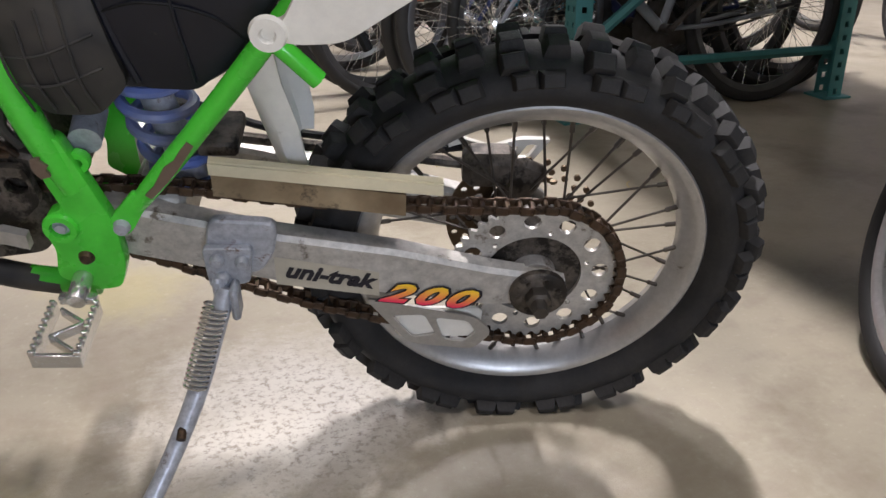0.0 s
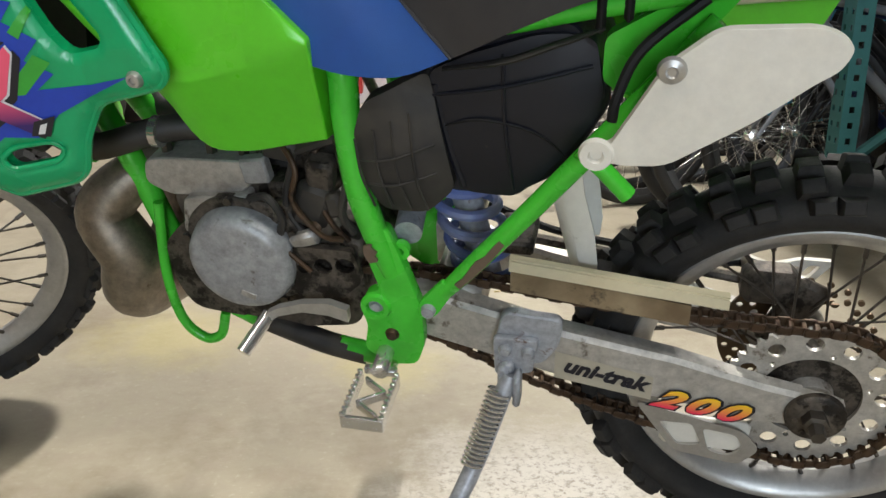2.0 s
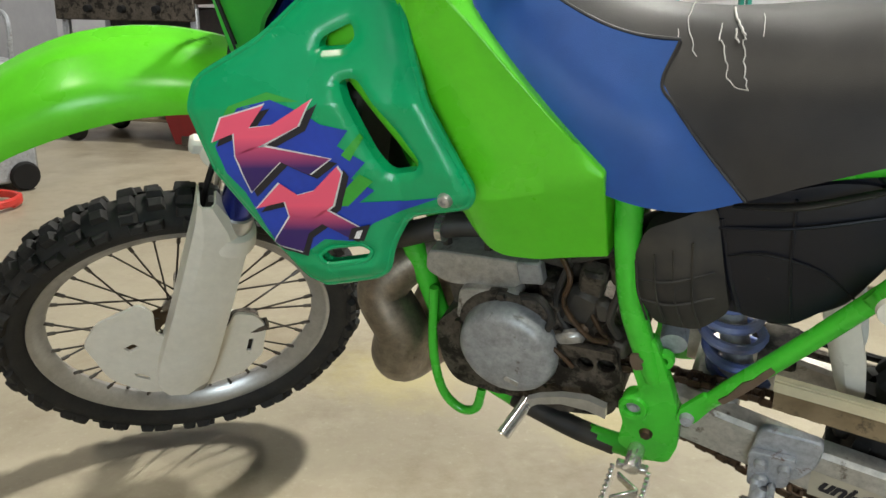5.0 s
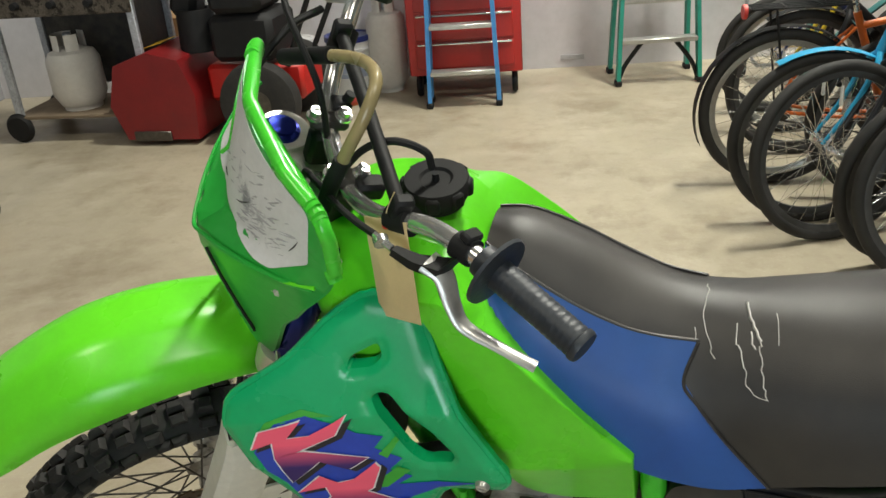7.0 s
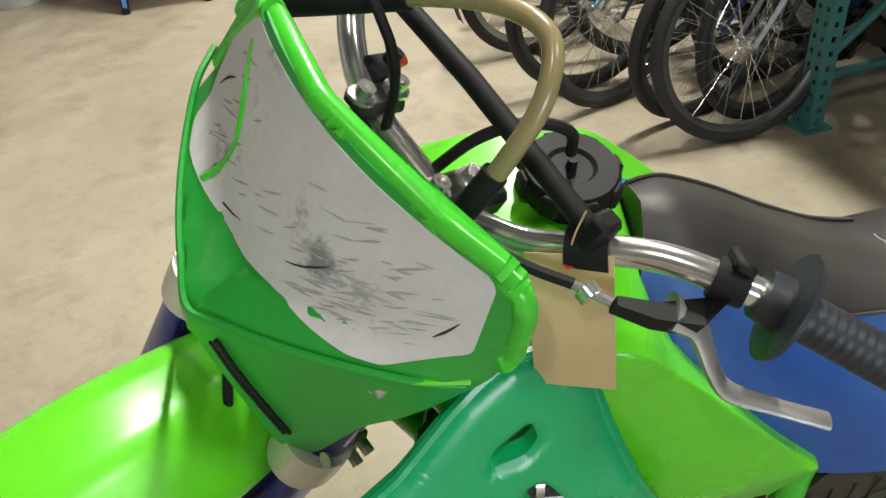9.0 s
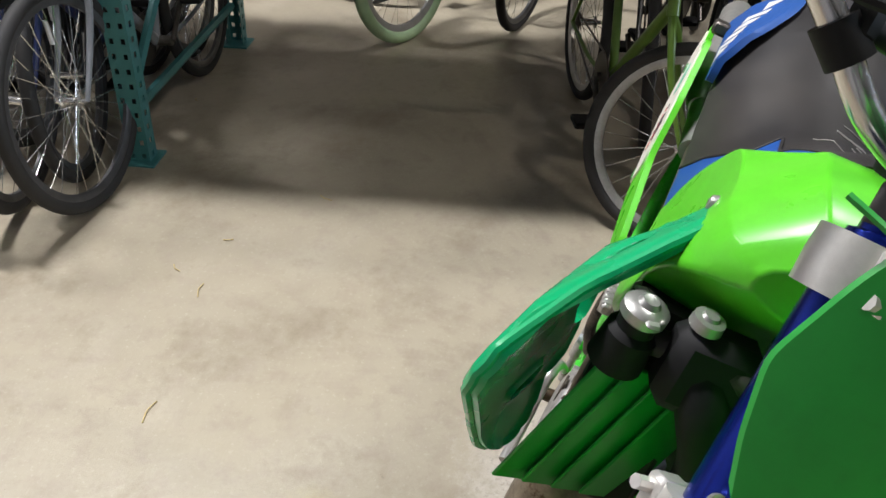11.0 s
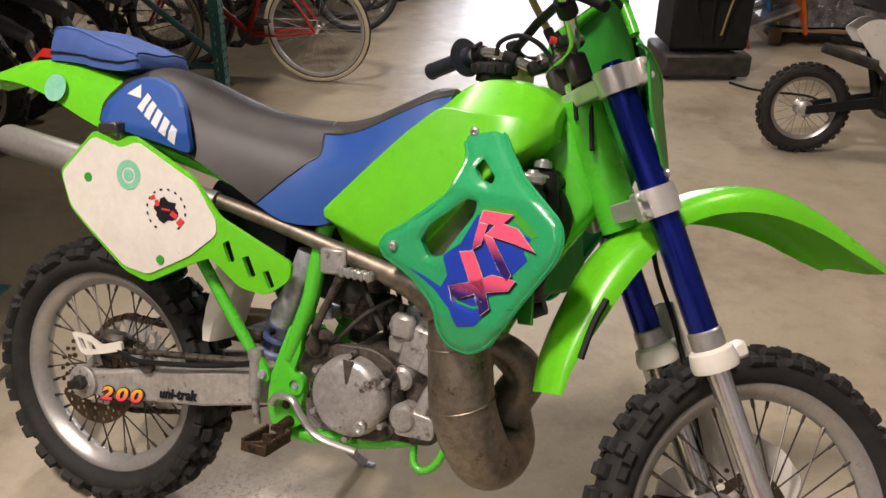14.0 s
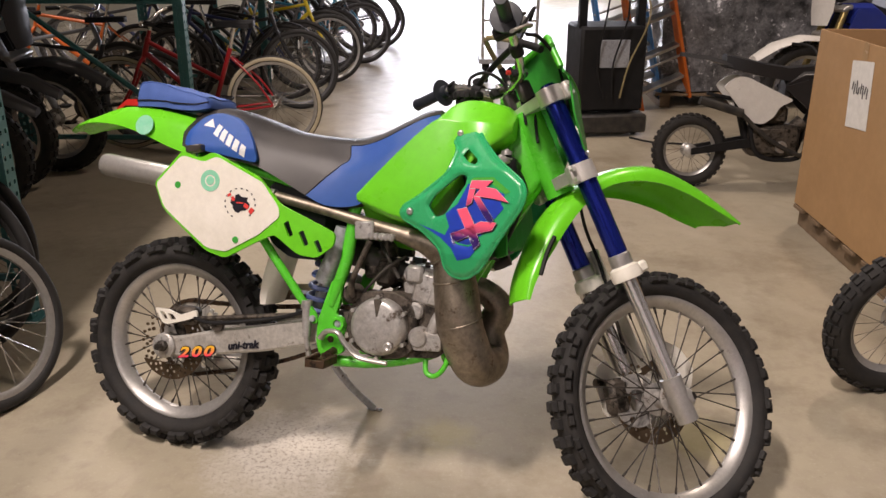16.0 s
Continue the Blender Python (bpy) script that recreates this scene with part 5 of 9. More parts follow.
fl, fr = shroud_y(-1), shroud_y(1)
shL, shR = [o for o in bike.children if o.name.startswith("radiator_shroud")]
decal("decal_blue", [(-1.068, 0.533), (-1.058, 0.498), (-1.040, 0.470), (-1.027, 0.429), (-1.017, 0.395), (-0.977, 0.382), (-0.952, 0.401), (-0.916, 0.398), (-0.887, 0.425), (-0.845, 0.446), (-0.796, 0.470), (-0.845, 0.458), (-0.901, 0.455), (-0.880, 0.472), (-0.906, 0.489), (-0.887, 0.510), (-0.919, 0.531), (-0.905, 0.550), (-0.937, 0.558), (-0.960, 0.575), (-0.995, 0.588), (-1.034, 0.580)], fl, 0.0006, BLUE_DECAL, shL)
GREEN_DECAL = material("green_decal", (0.05, 0.40, 0.04), 0.35)
decal("decal_green", [(-1.060, 0.560), (-1.045, 0.582), (-1.000, 0.596), (-0.960, 0.585), (-0.995, 0.586), (-1.034, 0.578)], fl, 0.0004, GREEN_DECAL, shL)
decal("decal_green", [(-0.905, 0.512), (-0.888, 0.540), (-0.893, 0.545), (-0.915, 0.520)], fl, 0.0012, GREEN_DECAL, shL)
decal("decal_green", [(-0.940, 0.450), (-0.895, 0.495), (-0.880, 0.485), (-0.915, 0.450)], fl, 0.0009, GREEN_DECAL, shL)


def stroke(pts, f, parent, mat, grow=0.0055, shift=(0.006, -0.006)):
    """A lettering-like shape with a dark shadow and a pale edge."""
    c = (sum(p[0] for p in pts) / len(pts), sum(p[1] for p in pts) / len(pts))
    big = []
    for x, z in pts:
        d = math.hypot(x - c[0], z - c[1]) or 1
        big.append((x + (x - c[0]) / d * grow * 0.45, z + (z - c[1]) / d * grow * 0.45))
    decal("decal_shadow", [(x + shift[0], z + shift[1]) for x, z in big], f, 0.0014, BLACK_DECAL, parent)
    decal("decal_edge", big, f, 0.0020, WHITE_DECAL, parent)
    decal("decal_shape", pts, f, 0.0026, mat, parent)


def two_tone(name, hi, lo, z0, z1):
    m = bpy.data.materials.new(name)
    m.use_nodes = True
    t = m.node_tree
    a, b, c, d = t.nodes.new("ShaderNodeTexCoord"), t.nodes.new("ShaderNodeSeparateXYZ"), t.nodes.new("ShaderNodeMapRange"), t.nodes.new("ShaderNodeMix")
    d.data_type = "RGBA"
    t.links.new(a.outputs["Object"], b.inputs[0])
    t.links.new(b.outputs["Z"], c.inputs["Value"])
    c.inputs["From Min"].default_value, c.inputs["From Max"].default_value = z0, z1
    t.links.new(c.outputs["Result"], d.inputs["Factor"])
    d.inputs["A"].default_value, d.inputs["B"].default_value = (*lo, 1), (*hi, 1)
    t.links.new(d.outputs["Result"], t.nodes["Principled BSDF"].inputs["Base Color"])
    t.nodes["Principled BSDF"].inputs["Roughness"].default_value = 0.35
    return m


PK, PU = (0.90, 0.11, 0.20), (0.035, 0.012, 0.13)
TONE_K = two_tone("pink_to_purple_upper", PK, PU, 0.505, 0.545)
TONE_X = two_tone("pink_to_purple_lower", PK, PU, 0.415, 0.452)
stroke([(-1.043, 0.521), (-1.025, 0.531), (-1.005, 0.532), (-0.928, 0.516), (-0.955, 0.496), (-0.989, 0.513), (-1.031, 0.472), (-1.039, 0.509)], fl, shL, TONE_K)
stroke([(-1.069, 0.539), (-1.054, 0.569), (-1.001, 0.583), (-1.022, 0.556), (-0.995, 0.559), (-0.946, 0.588), (-0.963, 0.557), (-1.004, 0.537), (-1.020, 0.529), (-1.043, 0.521), (-1.041, 0.550)], fl, shL, TONE_K)
stroke([(-0.988, 0.438), (-0.961, 0.433), (-0.944, 0.446), (-0.904, 0.419), (-0.918, 0.403), (-0.951, 0.425), (-0.970, 0.411), (-0.982, 0.383), (-1.019, 0.395)], fl, shL, TONE_X)
stroke([(-1.030, 0.448), (-0.994, 0.484), (-0.974, 0.467), (-0.954, 0.473), (-0.921, 0.506), (-0.916, 0.497), (-0.933, 0.452), (-0.958, 0.432), (-0.990, 0.437), (-0.992, 0.458)], fl, shL, TONE_X)
decal("decal_label", [(-0.914, 0.419), (-0.890, 0.425), (-0.901, 0.400), (-0.921, 0.402)], fl, 0.0034, BLACK_DECAL, shL)
decal("decal_label_mark", [(-0.908, 0.415), (-0.900, 0.417), (-0.906, 0.404), (-0.913, 0.404)], fl, 0.0040, WHITE_DECAL, shL)
decal("decal_blue", [(-0.815, 0.430), (-0.889, 0.407), (-0.900, 0.430), (-0.886, 0.462), (-0.920, 0.489), (-0.945, 0.542), (-0.977, 0.539), (-1.015, 0.533), (-1.048, 0.521), (-1.039, 0.498), (-1.048, 0.487), (-1.025, 0.459), (-1.004, 0.423), (-0.983, 0.410), (-0.988, 0.389), (-0.963, 0.356), (-0.928, 0.345), (-0.910, 0.374), (-0.876, 0.400)], fr, 0.0006, BLUE_DECAL, shR)
decal("decal_green", [(-0.948, 0.548), (-0.958, 0.558), (-1.012, 0.562), (-1.062, 0.528), (-1.050, 0.522), (-1.010, 0.545)], fr, 0.0004, GREEN_DECAL, shR)
TONE_KR = two_tone("pink_to_purple_upper_right", PK, PU, 0.475, 0.510)
TONE_XR = two_tone("pink_to_purple_lower_right", PK, PU, 0.405, 0.440)
for pts, tone in (
        ([(-0.950, 0.530), (-0.967, 0.530), (-0.960, 0.496), (-0.944, 0.484)], TONE_KR),
        ([(-0.961, 0.512), (-0.981, 0.510), (-1.022, 0.458), (-1.015, 0.444), (-0.996, 0.464)], TONE_KR),
        ([(-0.955, 0.551), (-1.012, 0.553), (-0.995, 0.536), (-1.023, 0.533), (-1.060, 0.502), (-1.019, 0.509), (-0.966, 0.513), (-0.981, 0.531), (-0.950, 0.532)], TONE_KR),
        ([(-0.920, 0.475), (-0.947, 0.482), (-0.968, 0.447), (-0.989, 0.394), (-0.973, 0.378), (-0.953, 0.418)], TONE_XR),
        ([(-0.905, 0.413), (-0.952, 0.431), (-0.988, 0.450), (-1.031, 0.450), (-1.019, 0.430), (-0.969, 0.416), (-0.914, 0.390)], TONE_XR)):
    stroke(pts, fr, shR, tone, 0.0025, (-0.003, -0.003))
part("radiator_cap", join(lathe([(0.0, 0.010), (0.010, 0.012), (0.014, 0.006), (0.024, 0.004), (0.028, 0.0), (0.028, -0.012), (0.02, -0.02)], axis="z", seg=24), box((0.07, 0.018, 0.006), (0, 0, 0.0), 0.003)), ALU, shR, "aluminium radiator cap", Matrix.Translation((-1.010, 0.150, 0.612)) @ Matrix.Rotation(radians(25), 4, "Z") @ Matrix.Scale(0.8, 4))
part("filler_neck", lathe([(0.0, 0.0), (0.019, 0.0), (0.019, -0.016), (0.025, -0.022), (0.028, -0.06), (0.0, -0.06)], axis="z", seg=20), BLACK_PL, shR, "", Matrix.Translation((-1.010, 0.150, 0.604)))
part("coil_housing", box((0.055, 0.085, 0.085), (-1.012, 0.075, 0.580), 0.014, (0, 12, 8)), BLACK_PL, shR)
part("housing_bolt", lathe([(0.0, 0.006), (0.007, 0.006), (0.009, 0.003), (0.015, 0.002), (0.016, -0.008)], axis="z", seg=16), ALU, shR, "", Matrix.Translation((-1.012, 0.100, 0.632)))
part("elbow_hose", tube([(-1.005, 0.085, 0.590), (-1.030, 0.065, 0.560), (-1.036, 0.040, 0.520), (-1.015, 0.020, 0.460), (-0.990, 0.012, 0.400), (-0.965, 0.010, 0.345)], 0.026, 12), BLACK_PL, shR)
part("coolant_hose", tube([(-1.000, 0.13, 0.575), (-1.02, 0.06, 0.60), (-1.03, 0.0, 0.585), (-1.01, -0.08, 0.58)], 0.014, 10), BLACK_DUSTY, shR)
part("lower_hose", tube([(-0.955, 0.07, 0.335), (-0.92, 0.05, 0.31), (-0.86, 0.02, 0.315)], 0.017, 12), BLACK_DUSTY, shR)
part("left_hose", tube([(-1.0, -0.09, 0.335), (-0.95, -0.085, 0.315), (-0.86, -0.06, 0.335), (-0.79, -0.03, 0.33)], 0.018, 12), BLACK_DUSTY, shL)
for k in (0, 1):
    part("hose_clip", lathe([(0.019, -0.005), (0.021, -0.005), (0.021, 0.005), (0.019, 0.005)], (-0.955 + 0.09 * k, -0.086 + 0.02 * k, 0.316 + 0.018 * k), "x", 16), CHROME, shL)

# seat: rows from the tail forwards, each as top centre, shoulder, low edge
seat_rows = []
for xt, zt, xs, ys, zs, xl, yl, zl in (
        (-0.030, 0.690, -0.038, 0.098, 0.684, -0.060, 0.140, 0.600),
        (-0.075, 0.714, -0.075, 0.110, 0.700, -0.085, 0.150, 0.592),
        (-0.130, 0.723, -0.125, 0.116, 0.705, -0.130, 0.154, 0.590),
        (-0.210, 0.712, -0.215, 0.120, 0.692, -0.236, 0.154, 0.570),
        (-0.300, 0.686, -0.300, 0.120, 0.664, -0.309, 0.150, 0.553),
        (-0.400, 0.660, -0.415, 0.116, 0.636, -0.390, 0.144, 0.516),
        (-0.540, 0.652, -0.563, 0.106, 0.614, -0.456, 0.138, 0.482),
        (-0.620, 0.668, -0.640, 0.122, 0.640, -0.530, 0.137, 0.456),
        (-0.700, 0.708, -0.708, 0.124, 0.676, -0.625, 0.134, 0.470),
        (-0.760, 0.738, -0.770, 0.104, 0.714, -0.700, 0.131, 0.540),
        (-0.800, 0.742, -0.806, 0.066, 0.730, -0.785, 0.112, 0.655)):
    drop = 0.020 + 0.018 * min(1.0, max(0.0, (-xt - 0.52) / 0.10)) * (1 if xt > -0.78 else 0.4)
    T, S, W = Vector((xt, 0, zt)), Vector((xs, ys * 0.82, zs - drop)), Vector((xl, yl, zl))
    T2 = Vector(((xt + xs) / 2, ys * 0.52, zt * 0.55 + (zs - drop) * 0.45 + 0.003))
    M = (S * 0.5 + W * 0.5) + Vector((0, 0.010, 0))
    seat_rows.append([T, T.lerp(T2, 0.5) + Vector((0, 0, 0.002)), T2, S, S.lerp(M, 0.35) + Vector((0, 0.004, 0)), M, W])
fine = smooth_rows(seat_rows, 6)


def seat_mesh(c0, c1, r0, r1, side, lift):
    """The part of the seat's skin between columns and rows, raised a little."""
    bm = bmesh.new()
    V = [[bm.verts.new((p.x, side * p.y, p.z)) for p in row[c0:c1 + 1]] for row in fine[r0:r1 + 1]]
    for a, b in zip(V, V[1:]):
        for j in range(len(a) - 1):
            q = (a[j], a[j + 1], b[j + 1], b[j])
            bm.faces.new(q if side > 0 else q[::-1])
    bmesh.ops.recalc_face_normals(bm, faces=bm.faces)
    bm.normal_update()
    up = sum((f.normal.z + side * f.normal.y for f in bm.faces))
    if up < 0:
        bmesh.ops.reverse_faces(bm, faces=bm.faces)
        bm.normal_update()
    for v in bm.verts:
        v.co += v.normal * lift
    return bm


body = []
for row in fine:
    body.append([Vector((p.x, -p.y, p.z)) for p in reversed(row)] + [p.copy() for p in row[1:]] + [Vector((row[-1].x, row[-1].y * 0.8, row[-1].z - 0.006)), Vector((row[-1].x, -row[-1].y * 0.8, row[-1].z - 0.006))])


def seat_side(x, z):
    """How far the seat's flank stands out at a height on it."""
    y = 0.156 - 0.5 * min(0.04, max(0.0, z - 0.60)) - 0.9 * max(0.0, z - 0.64)
    return y - 0.25 * max(0.0, x + 0.095)


REAR_PANEL = [(-0.074, 0.602), (-0.080, 0.652), (-0.112, 0.694), (-0.150, 0.703), (-0.215, 0.690), (-0.268, 0.655), (-0.302, 0.612), (-0.320, 0.560), (-0.255, 0.572), (-0.170, 0.585)]
seat = part("seat", loft(body), SEAT_GREY, bike, "worn grey-black vinyl seat with blue side panels", angle=60)
for s in (-1, 1):
    pn = part("front_side_panel", seat_mesh(2, 6, 36, 60, s, 0.0012), SEAT_BLUE, seat, "blue vinyl side panel", angle=60)
    pn.modifiers.new("s", "SOLIDIFY").thickness = 0.003
    part("rear_side_panel", sheet(rounded(REAR_PANEL, 0.025), (), lambda x, z: s * (seat_side(x, z) + 0.007), 0.012, 4, 0.012), SEAT_BLUE, seat, "blue vinyl side panel", angle=60)
    part("seam", tube([(p.x, s * p.y, p.z + 0.0015) for p in (row[2] for row in fine[36:61:3])], 0.0022, 6), SEAT_GREY, seat)
    part("seam", tube([(p.x, s * (p.y + 0.0015), p.z) for p in fine[36][2:]], 0.0022, 6), SEAT_GREY, seat)
# pale scuffs in the vinyl
SCUFF = material("torn_vinyl_edges", (0.55, 0.53, 0.50), 0.6)
skin = BVHTree.FromBMesh(loft(body))
for line, r in (
        ([(-0.548, 0.030, 0.66), (-0.546, 0.0, 0.66), (-0.548, -0.040, 0.66), (-0.540, -0.075, 0.655), (-0.538, -0.100, 0.645)], 0.0010),
        ([(-0.556, -0.055, 0.66), (-0.552, -0.085, 0.65)], 0.0009),
        ([(-0.502, -0.009, 0.66), (-0.496, -0.035, 0.655), (-0.485, -0.057, 0.65)], 0.0022),
        ([(-0.485, -0.057, 0.65), (-0.486, -0.080, 0.64), (-0.480, -0.098, 0.62), (-0.473, -0.109, 0.60)], 0.0011),
        ([(-0.513, -0.041, 0.66), (-0.510, -0.075, 0.65), (-0.503, -0.100, 0.64)], 0.0012),
        ([(-0.498, -0.050, 0.66), (-0.492, -0.078, 0.65)], 0.0015),
        ([(-0.473, -0.109, 0.60), (-0.488, -0.110, 0.605), (-0.500, -0.104, 0.62), (-0.503, -0.100, 0.64)], 0.0009),
        ([(-0.470, -0.020, 0.66), (-0.466, -0.060, 0.65)], 0.0008)):
    pts = []
    for p in spline([Vector(q) for q in line], 4):
        c, n, _, _ = skin.find_nearest(p)
        pts.append(c + Vector((random.uniform(-0.0012, 0.0012), 0, 0.0008)))
    part("vinyl_tear", tube(pts, 0.7 * r, 5, smooth=False), SCUFF, seat, "white torn scuff")
# plain marks of the maker's name on the right rear panel: block shapes
def seat_mark(pts, s):
    part("mark", sheet([(x, z) for x, z in pts], (), lambda x, z: s * (seat_side(x, z) + 0.0082), 0.0008, 2, 0.02), WHITE_DECAL, seat, "white block mark", smooth=False)


for s in (-1, 1):
    for k in range(5):
        x, z = -0.166 - 0.024 * k, 0.668 - 0.0135 * k
        seat_mark([(x, z), (x - 0.017, z - 0.009), (x - 0.014, z - 0.039), (x + 0.003, z - 0.030)], s)
    seat_mark([(-0.118, 0.662), (-0.136, 0.683), (-0.158, 0.656)], s)

# rear mudguard with a tool bag on it
fend = []
for x, z, w, drop in ((0.400, 0.632, 0.050, 0.004), (0.360, 0.652, 0.075, 0.008), (0.280, 0.684, 0.100, 0.028), (0.190, 0.712, 0.108, 0.060), (0.100, 0.715, 0.112, 0.085), (0.000, 0.700, 0.118, 0.105), (-0.090, 0.680, 0.120, 0.110)):
    fend.append([Vector((x, -w, z - drop)), Vector((x, -w * 0.92, z - drop * 0.45)), Vector((x, -w * 0.72, z - 0.006)), Vector((x, -w * 0.3, z)), Vector((x, 0, z + 0.002)), Vector((x, w * 0.3, z)), Vector((x, w * 0.72, z - 0.006)), Vector((x, w * 0.92, z - drop * 0.45)), Vector((x, w, z - drop))])
rf = part("rear_fender", loft(smooth_rows(fend, 4), closed=False), GREEN, bike, "lime green rear mudguard", angle=60)
rf.modifiers.new("s", "SOLIDIFY").thickness = 0.004
part("sticker", lathe([(0.0, 0.0006), (0.030, 0.0006), (0.030, 0.0)], seg=28), MINT_DECAL, rf, "faded round sticker", Matrix.Translation((0.085, 0.1185, 0.655)) @ Matrix.Rotation(radians(12), 4, "X"))
part("tail_lamp", loft([[Vector((x, y, z + dz)) for y, dz in ((-w, -0.012), (-w * 0.8, 0.008), (w * 0.8, 0.008), (w, -0.012))] for x, z, w in ((0.255, 0.700, 0.03), (0.21, 0.728, 0.045), (0.13, 0.728, 0.05))]), RED_PAINT, rf, "red tail lamp lens")
bag = []
for x, zb, zt, w in ((0.146, 0.712, 0.735, 0.060), (0.138, 0.712, 0.768, 0.080), (0.115, 0.712, 0.784, 0.086), (0.06, 0.712, 0.782, 0.090), (0.0, 0.708, 0.770, 0.093), (-0.06, 0.705, 0.756, 0.094), (-0.098, 0.712, 0.744, 0.086), (-0.108, 0.715, 0.730, 0.076)):
    bag.append([Vector((x, y * w, z)) for y, z in ((-1.0, zb), (-1.02, zb + (zt - zb) * 0.5), (-0.95, zt - 0.007), (-0.86, zt), (-0.45, zt + 0.003), (0.0, zt - 0.001), (0.45, zt + 0.002), (0.86, zt), (0.95, zt - 0.007), (1.02, zb + (zt - zb) * 0.5), (1.0, zb))])
bagr = [[q for q in spline(row, 3)] for row in smooth_rows(bag, 6)]
for row in bagr:
    for p in row:
        p += Vector((0, noise.noise(p * 31) * 0.003, noise.noise(p * 17) * 0.004 + noise.noise(p * 55) * 0.002))
tb = part("tool_bag", loft(bagr), BAG_BLUE, None, "", bike.matrix_basis.copy())
tagged(tb, "blue nylon tool bag strapped on a rear mudguard", "bag")
for j in (7, -8):
    part("piping", tube([row[j] + Vector((0, 0, 0.0012)) for row in bagr[7:-5]], 0.0022, 6, smooth=False), BAG_BLUE, tb)
part("piping", tube([p + Vector((-0.001, 0, 0.001)) for p in bagr[-7][6:-6]], 0.0022, 6, smooth=False), BAG_BLUE, tb)
part("zip", tube([(p.x, p.y * 1.01, p.z) for p in (row[-1] + Vector((0, 0.002, 0.018)) for row in bagr[2:-2])], 0.0022, 5), BLACK_PL, tb)

# side number plates
OUT_R = [(-0.093, 0.585), (-0.150, 0.566), (-0.190, 0.586), (-0.338, 0.524), (-0.408, 0.452), (-0.567, 0.385), (-0.563, 0.350), (-0.514, 0.312), (-0.459, 0.318), (-0.392, 0.369), (-0.344, 0.347), (-0.237, 0.290), (-0.177, 0.305), (-0.035, 0.418), (-0.005, 0.490)]
WHT_R = [(-0.093, 0.572), (-0.165, 0.556), (-0.205, 0.574), (-0.350, 0.510), (-0.403, 0.445), (-0.407, 0.418), (-0.345, 0.365), (-0.240, 0.308), (-0.180, 0.315), (-0.040, 0.422), (-0.012, 0.487)]
SLOTS = [rounded([(-0.418, 0.402), (-0.432, 0.410), (-0.447, 0.372), (-0.434, 0.364)], 0.004), rounded([(-0.462, 0.380), (-0.476, 0.387), (-0.492, 0.349), (-0.478, 0.342)], 0.004), rounded([(-0.506, 0.358), (-0.519, 0.364), (-0.532, 0.334), (-0.520, 0.326)], 0.004)]


def plate_y(x, z):
    return 0.187 - 0.10 * max(0.0, -x - 0.40) + 0.10 * min(0.0, z - 0.38)


sp = part("side_panel", sheet(rounded(OUT_R, 0.014), SLOTS, plate_y, 0.010, 3), GREEN, bike, "green side panel with a white number plate")
soften(sp, 0.003, 2, 50)
part("number_plate", sheet(rounded(WHT_R, 0.014), (), lambda x, z: plate_y(x, z) + 0.003, 0.003, 3), WHITE_PL, sp, "white number plate")
for bx, bz in ((-0.084, 0.487), (-0.273, 0.345)):
    part("plate_screw", lathe([(0.003, 0.002), (0.009, 0.002), (0.010, 0.0)], seg=14), GREEN_DARK, sp, "", Matrix.Translation((bx, plate_y(bx, bz) + 0.003, bz)))
ring_m = Matrix.Translation((-0.188, plate_y(-0.188, 0.505) + 0.0036, 0.505))
part("round_sticker", drilled_disc(0.030, 0.017, [], 0.0008, 0, 0.01, 24), MINT_DECAL, sp, "faded mint round sticker", ring_m)
part("sticker_centre", lathe([(0.0, 0.0004), (0.012, 0.0004), (0.013, 0.0)], seg=12), MINT_DECAL, sp, "", ring_m)
ev = Matrix.Translation((-0.285, plate_y(-0.285, 0.447) + 0.0036, 0.447))
blob = [(0.030 * math.cos(a) * (0.75 + 0.35 * math.sin(3 * a + 1) ** 2), 0.026 * math.sin(a) * (0.7 + 0.4 * math.cos(2.5 * a) ** 2)) for a in (i * 0.349 for i in range(18))]
part("event_sticker", prism(blob, 0.0, 0.0006), BLACK_DECAL, sp, "black and red event sticker", ev, smooth=False)
for k, (dx, dz, w, h, a) in enumerate(((0.034, 0.022, 0.012, 0.007, 30), (0.022, 0.012, 0.010, 0.012, 20), (-0.020, -0.006, 0.016, 0.011, -30), (-0.036, -0.018, 0.012, 0.016, -40), (0.0, 0.002, 0.02, 0.004, 0))):
    part("sticker_mark", box((w, 0.0005, h), (dx, 0.0012, dz), 0, (0, a, 0)), RED_DECAL, sp, "", ev, smooth=False)
for k in range(14):
    a = radians(-60 + k * 22)
    part("sticker_tick", box((0.006, 0.0005, 0.0035), (0.047 * math.cos(a), 0.0004, 0.042 * math.sin(a)), 0, (0, -math.degrees(a) + 90, 0)), BLACK_DECAL, sp, "", ev, smooth=False)
part("panel_bracket", box((0.05, 0.03, 0.022), (-0.125, 0.172, 0.592), 0.004, (0, 10, 0)), STEEL_DARK, sp)

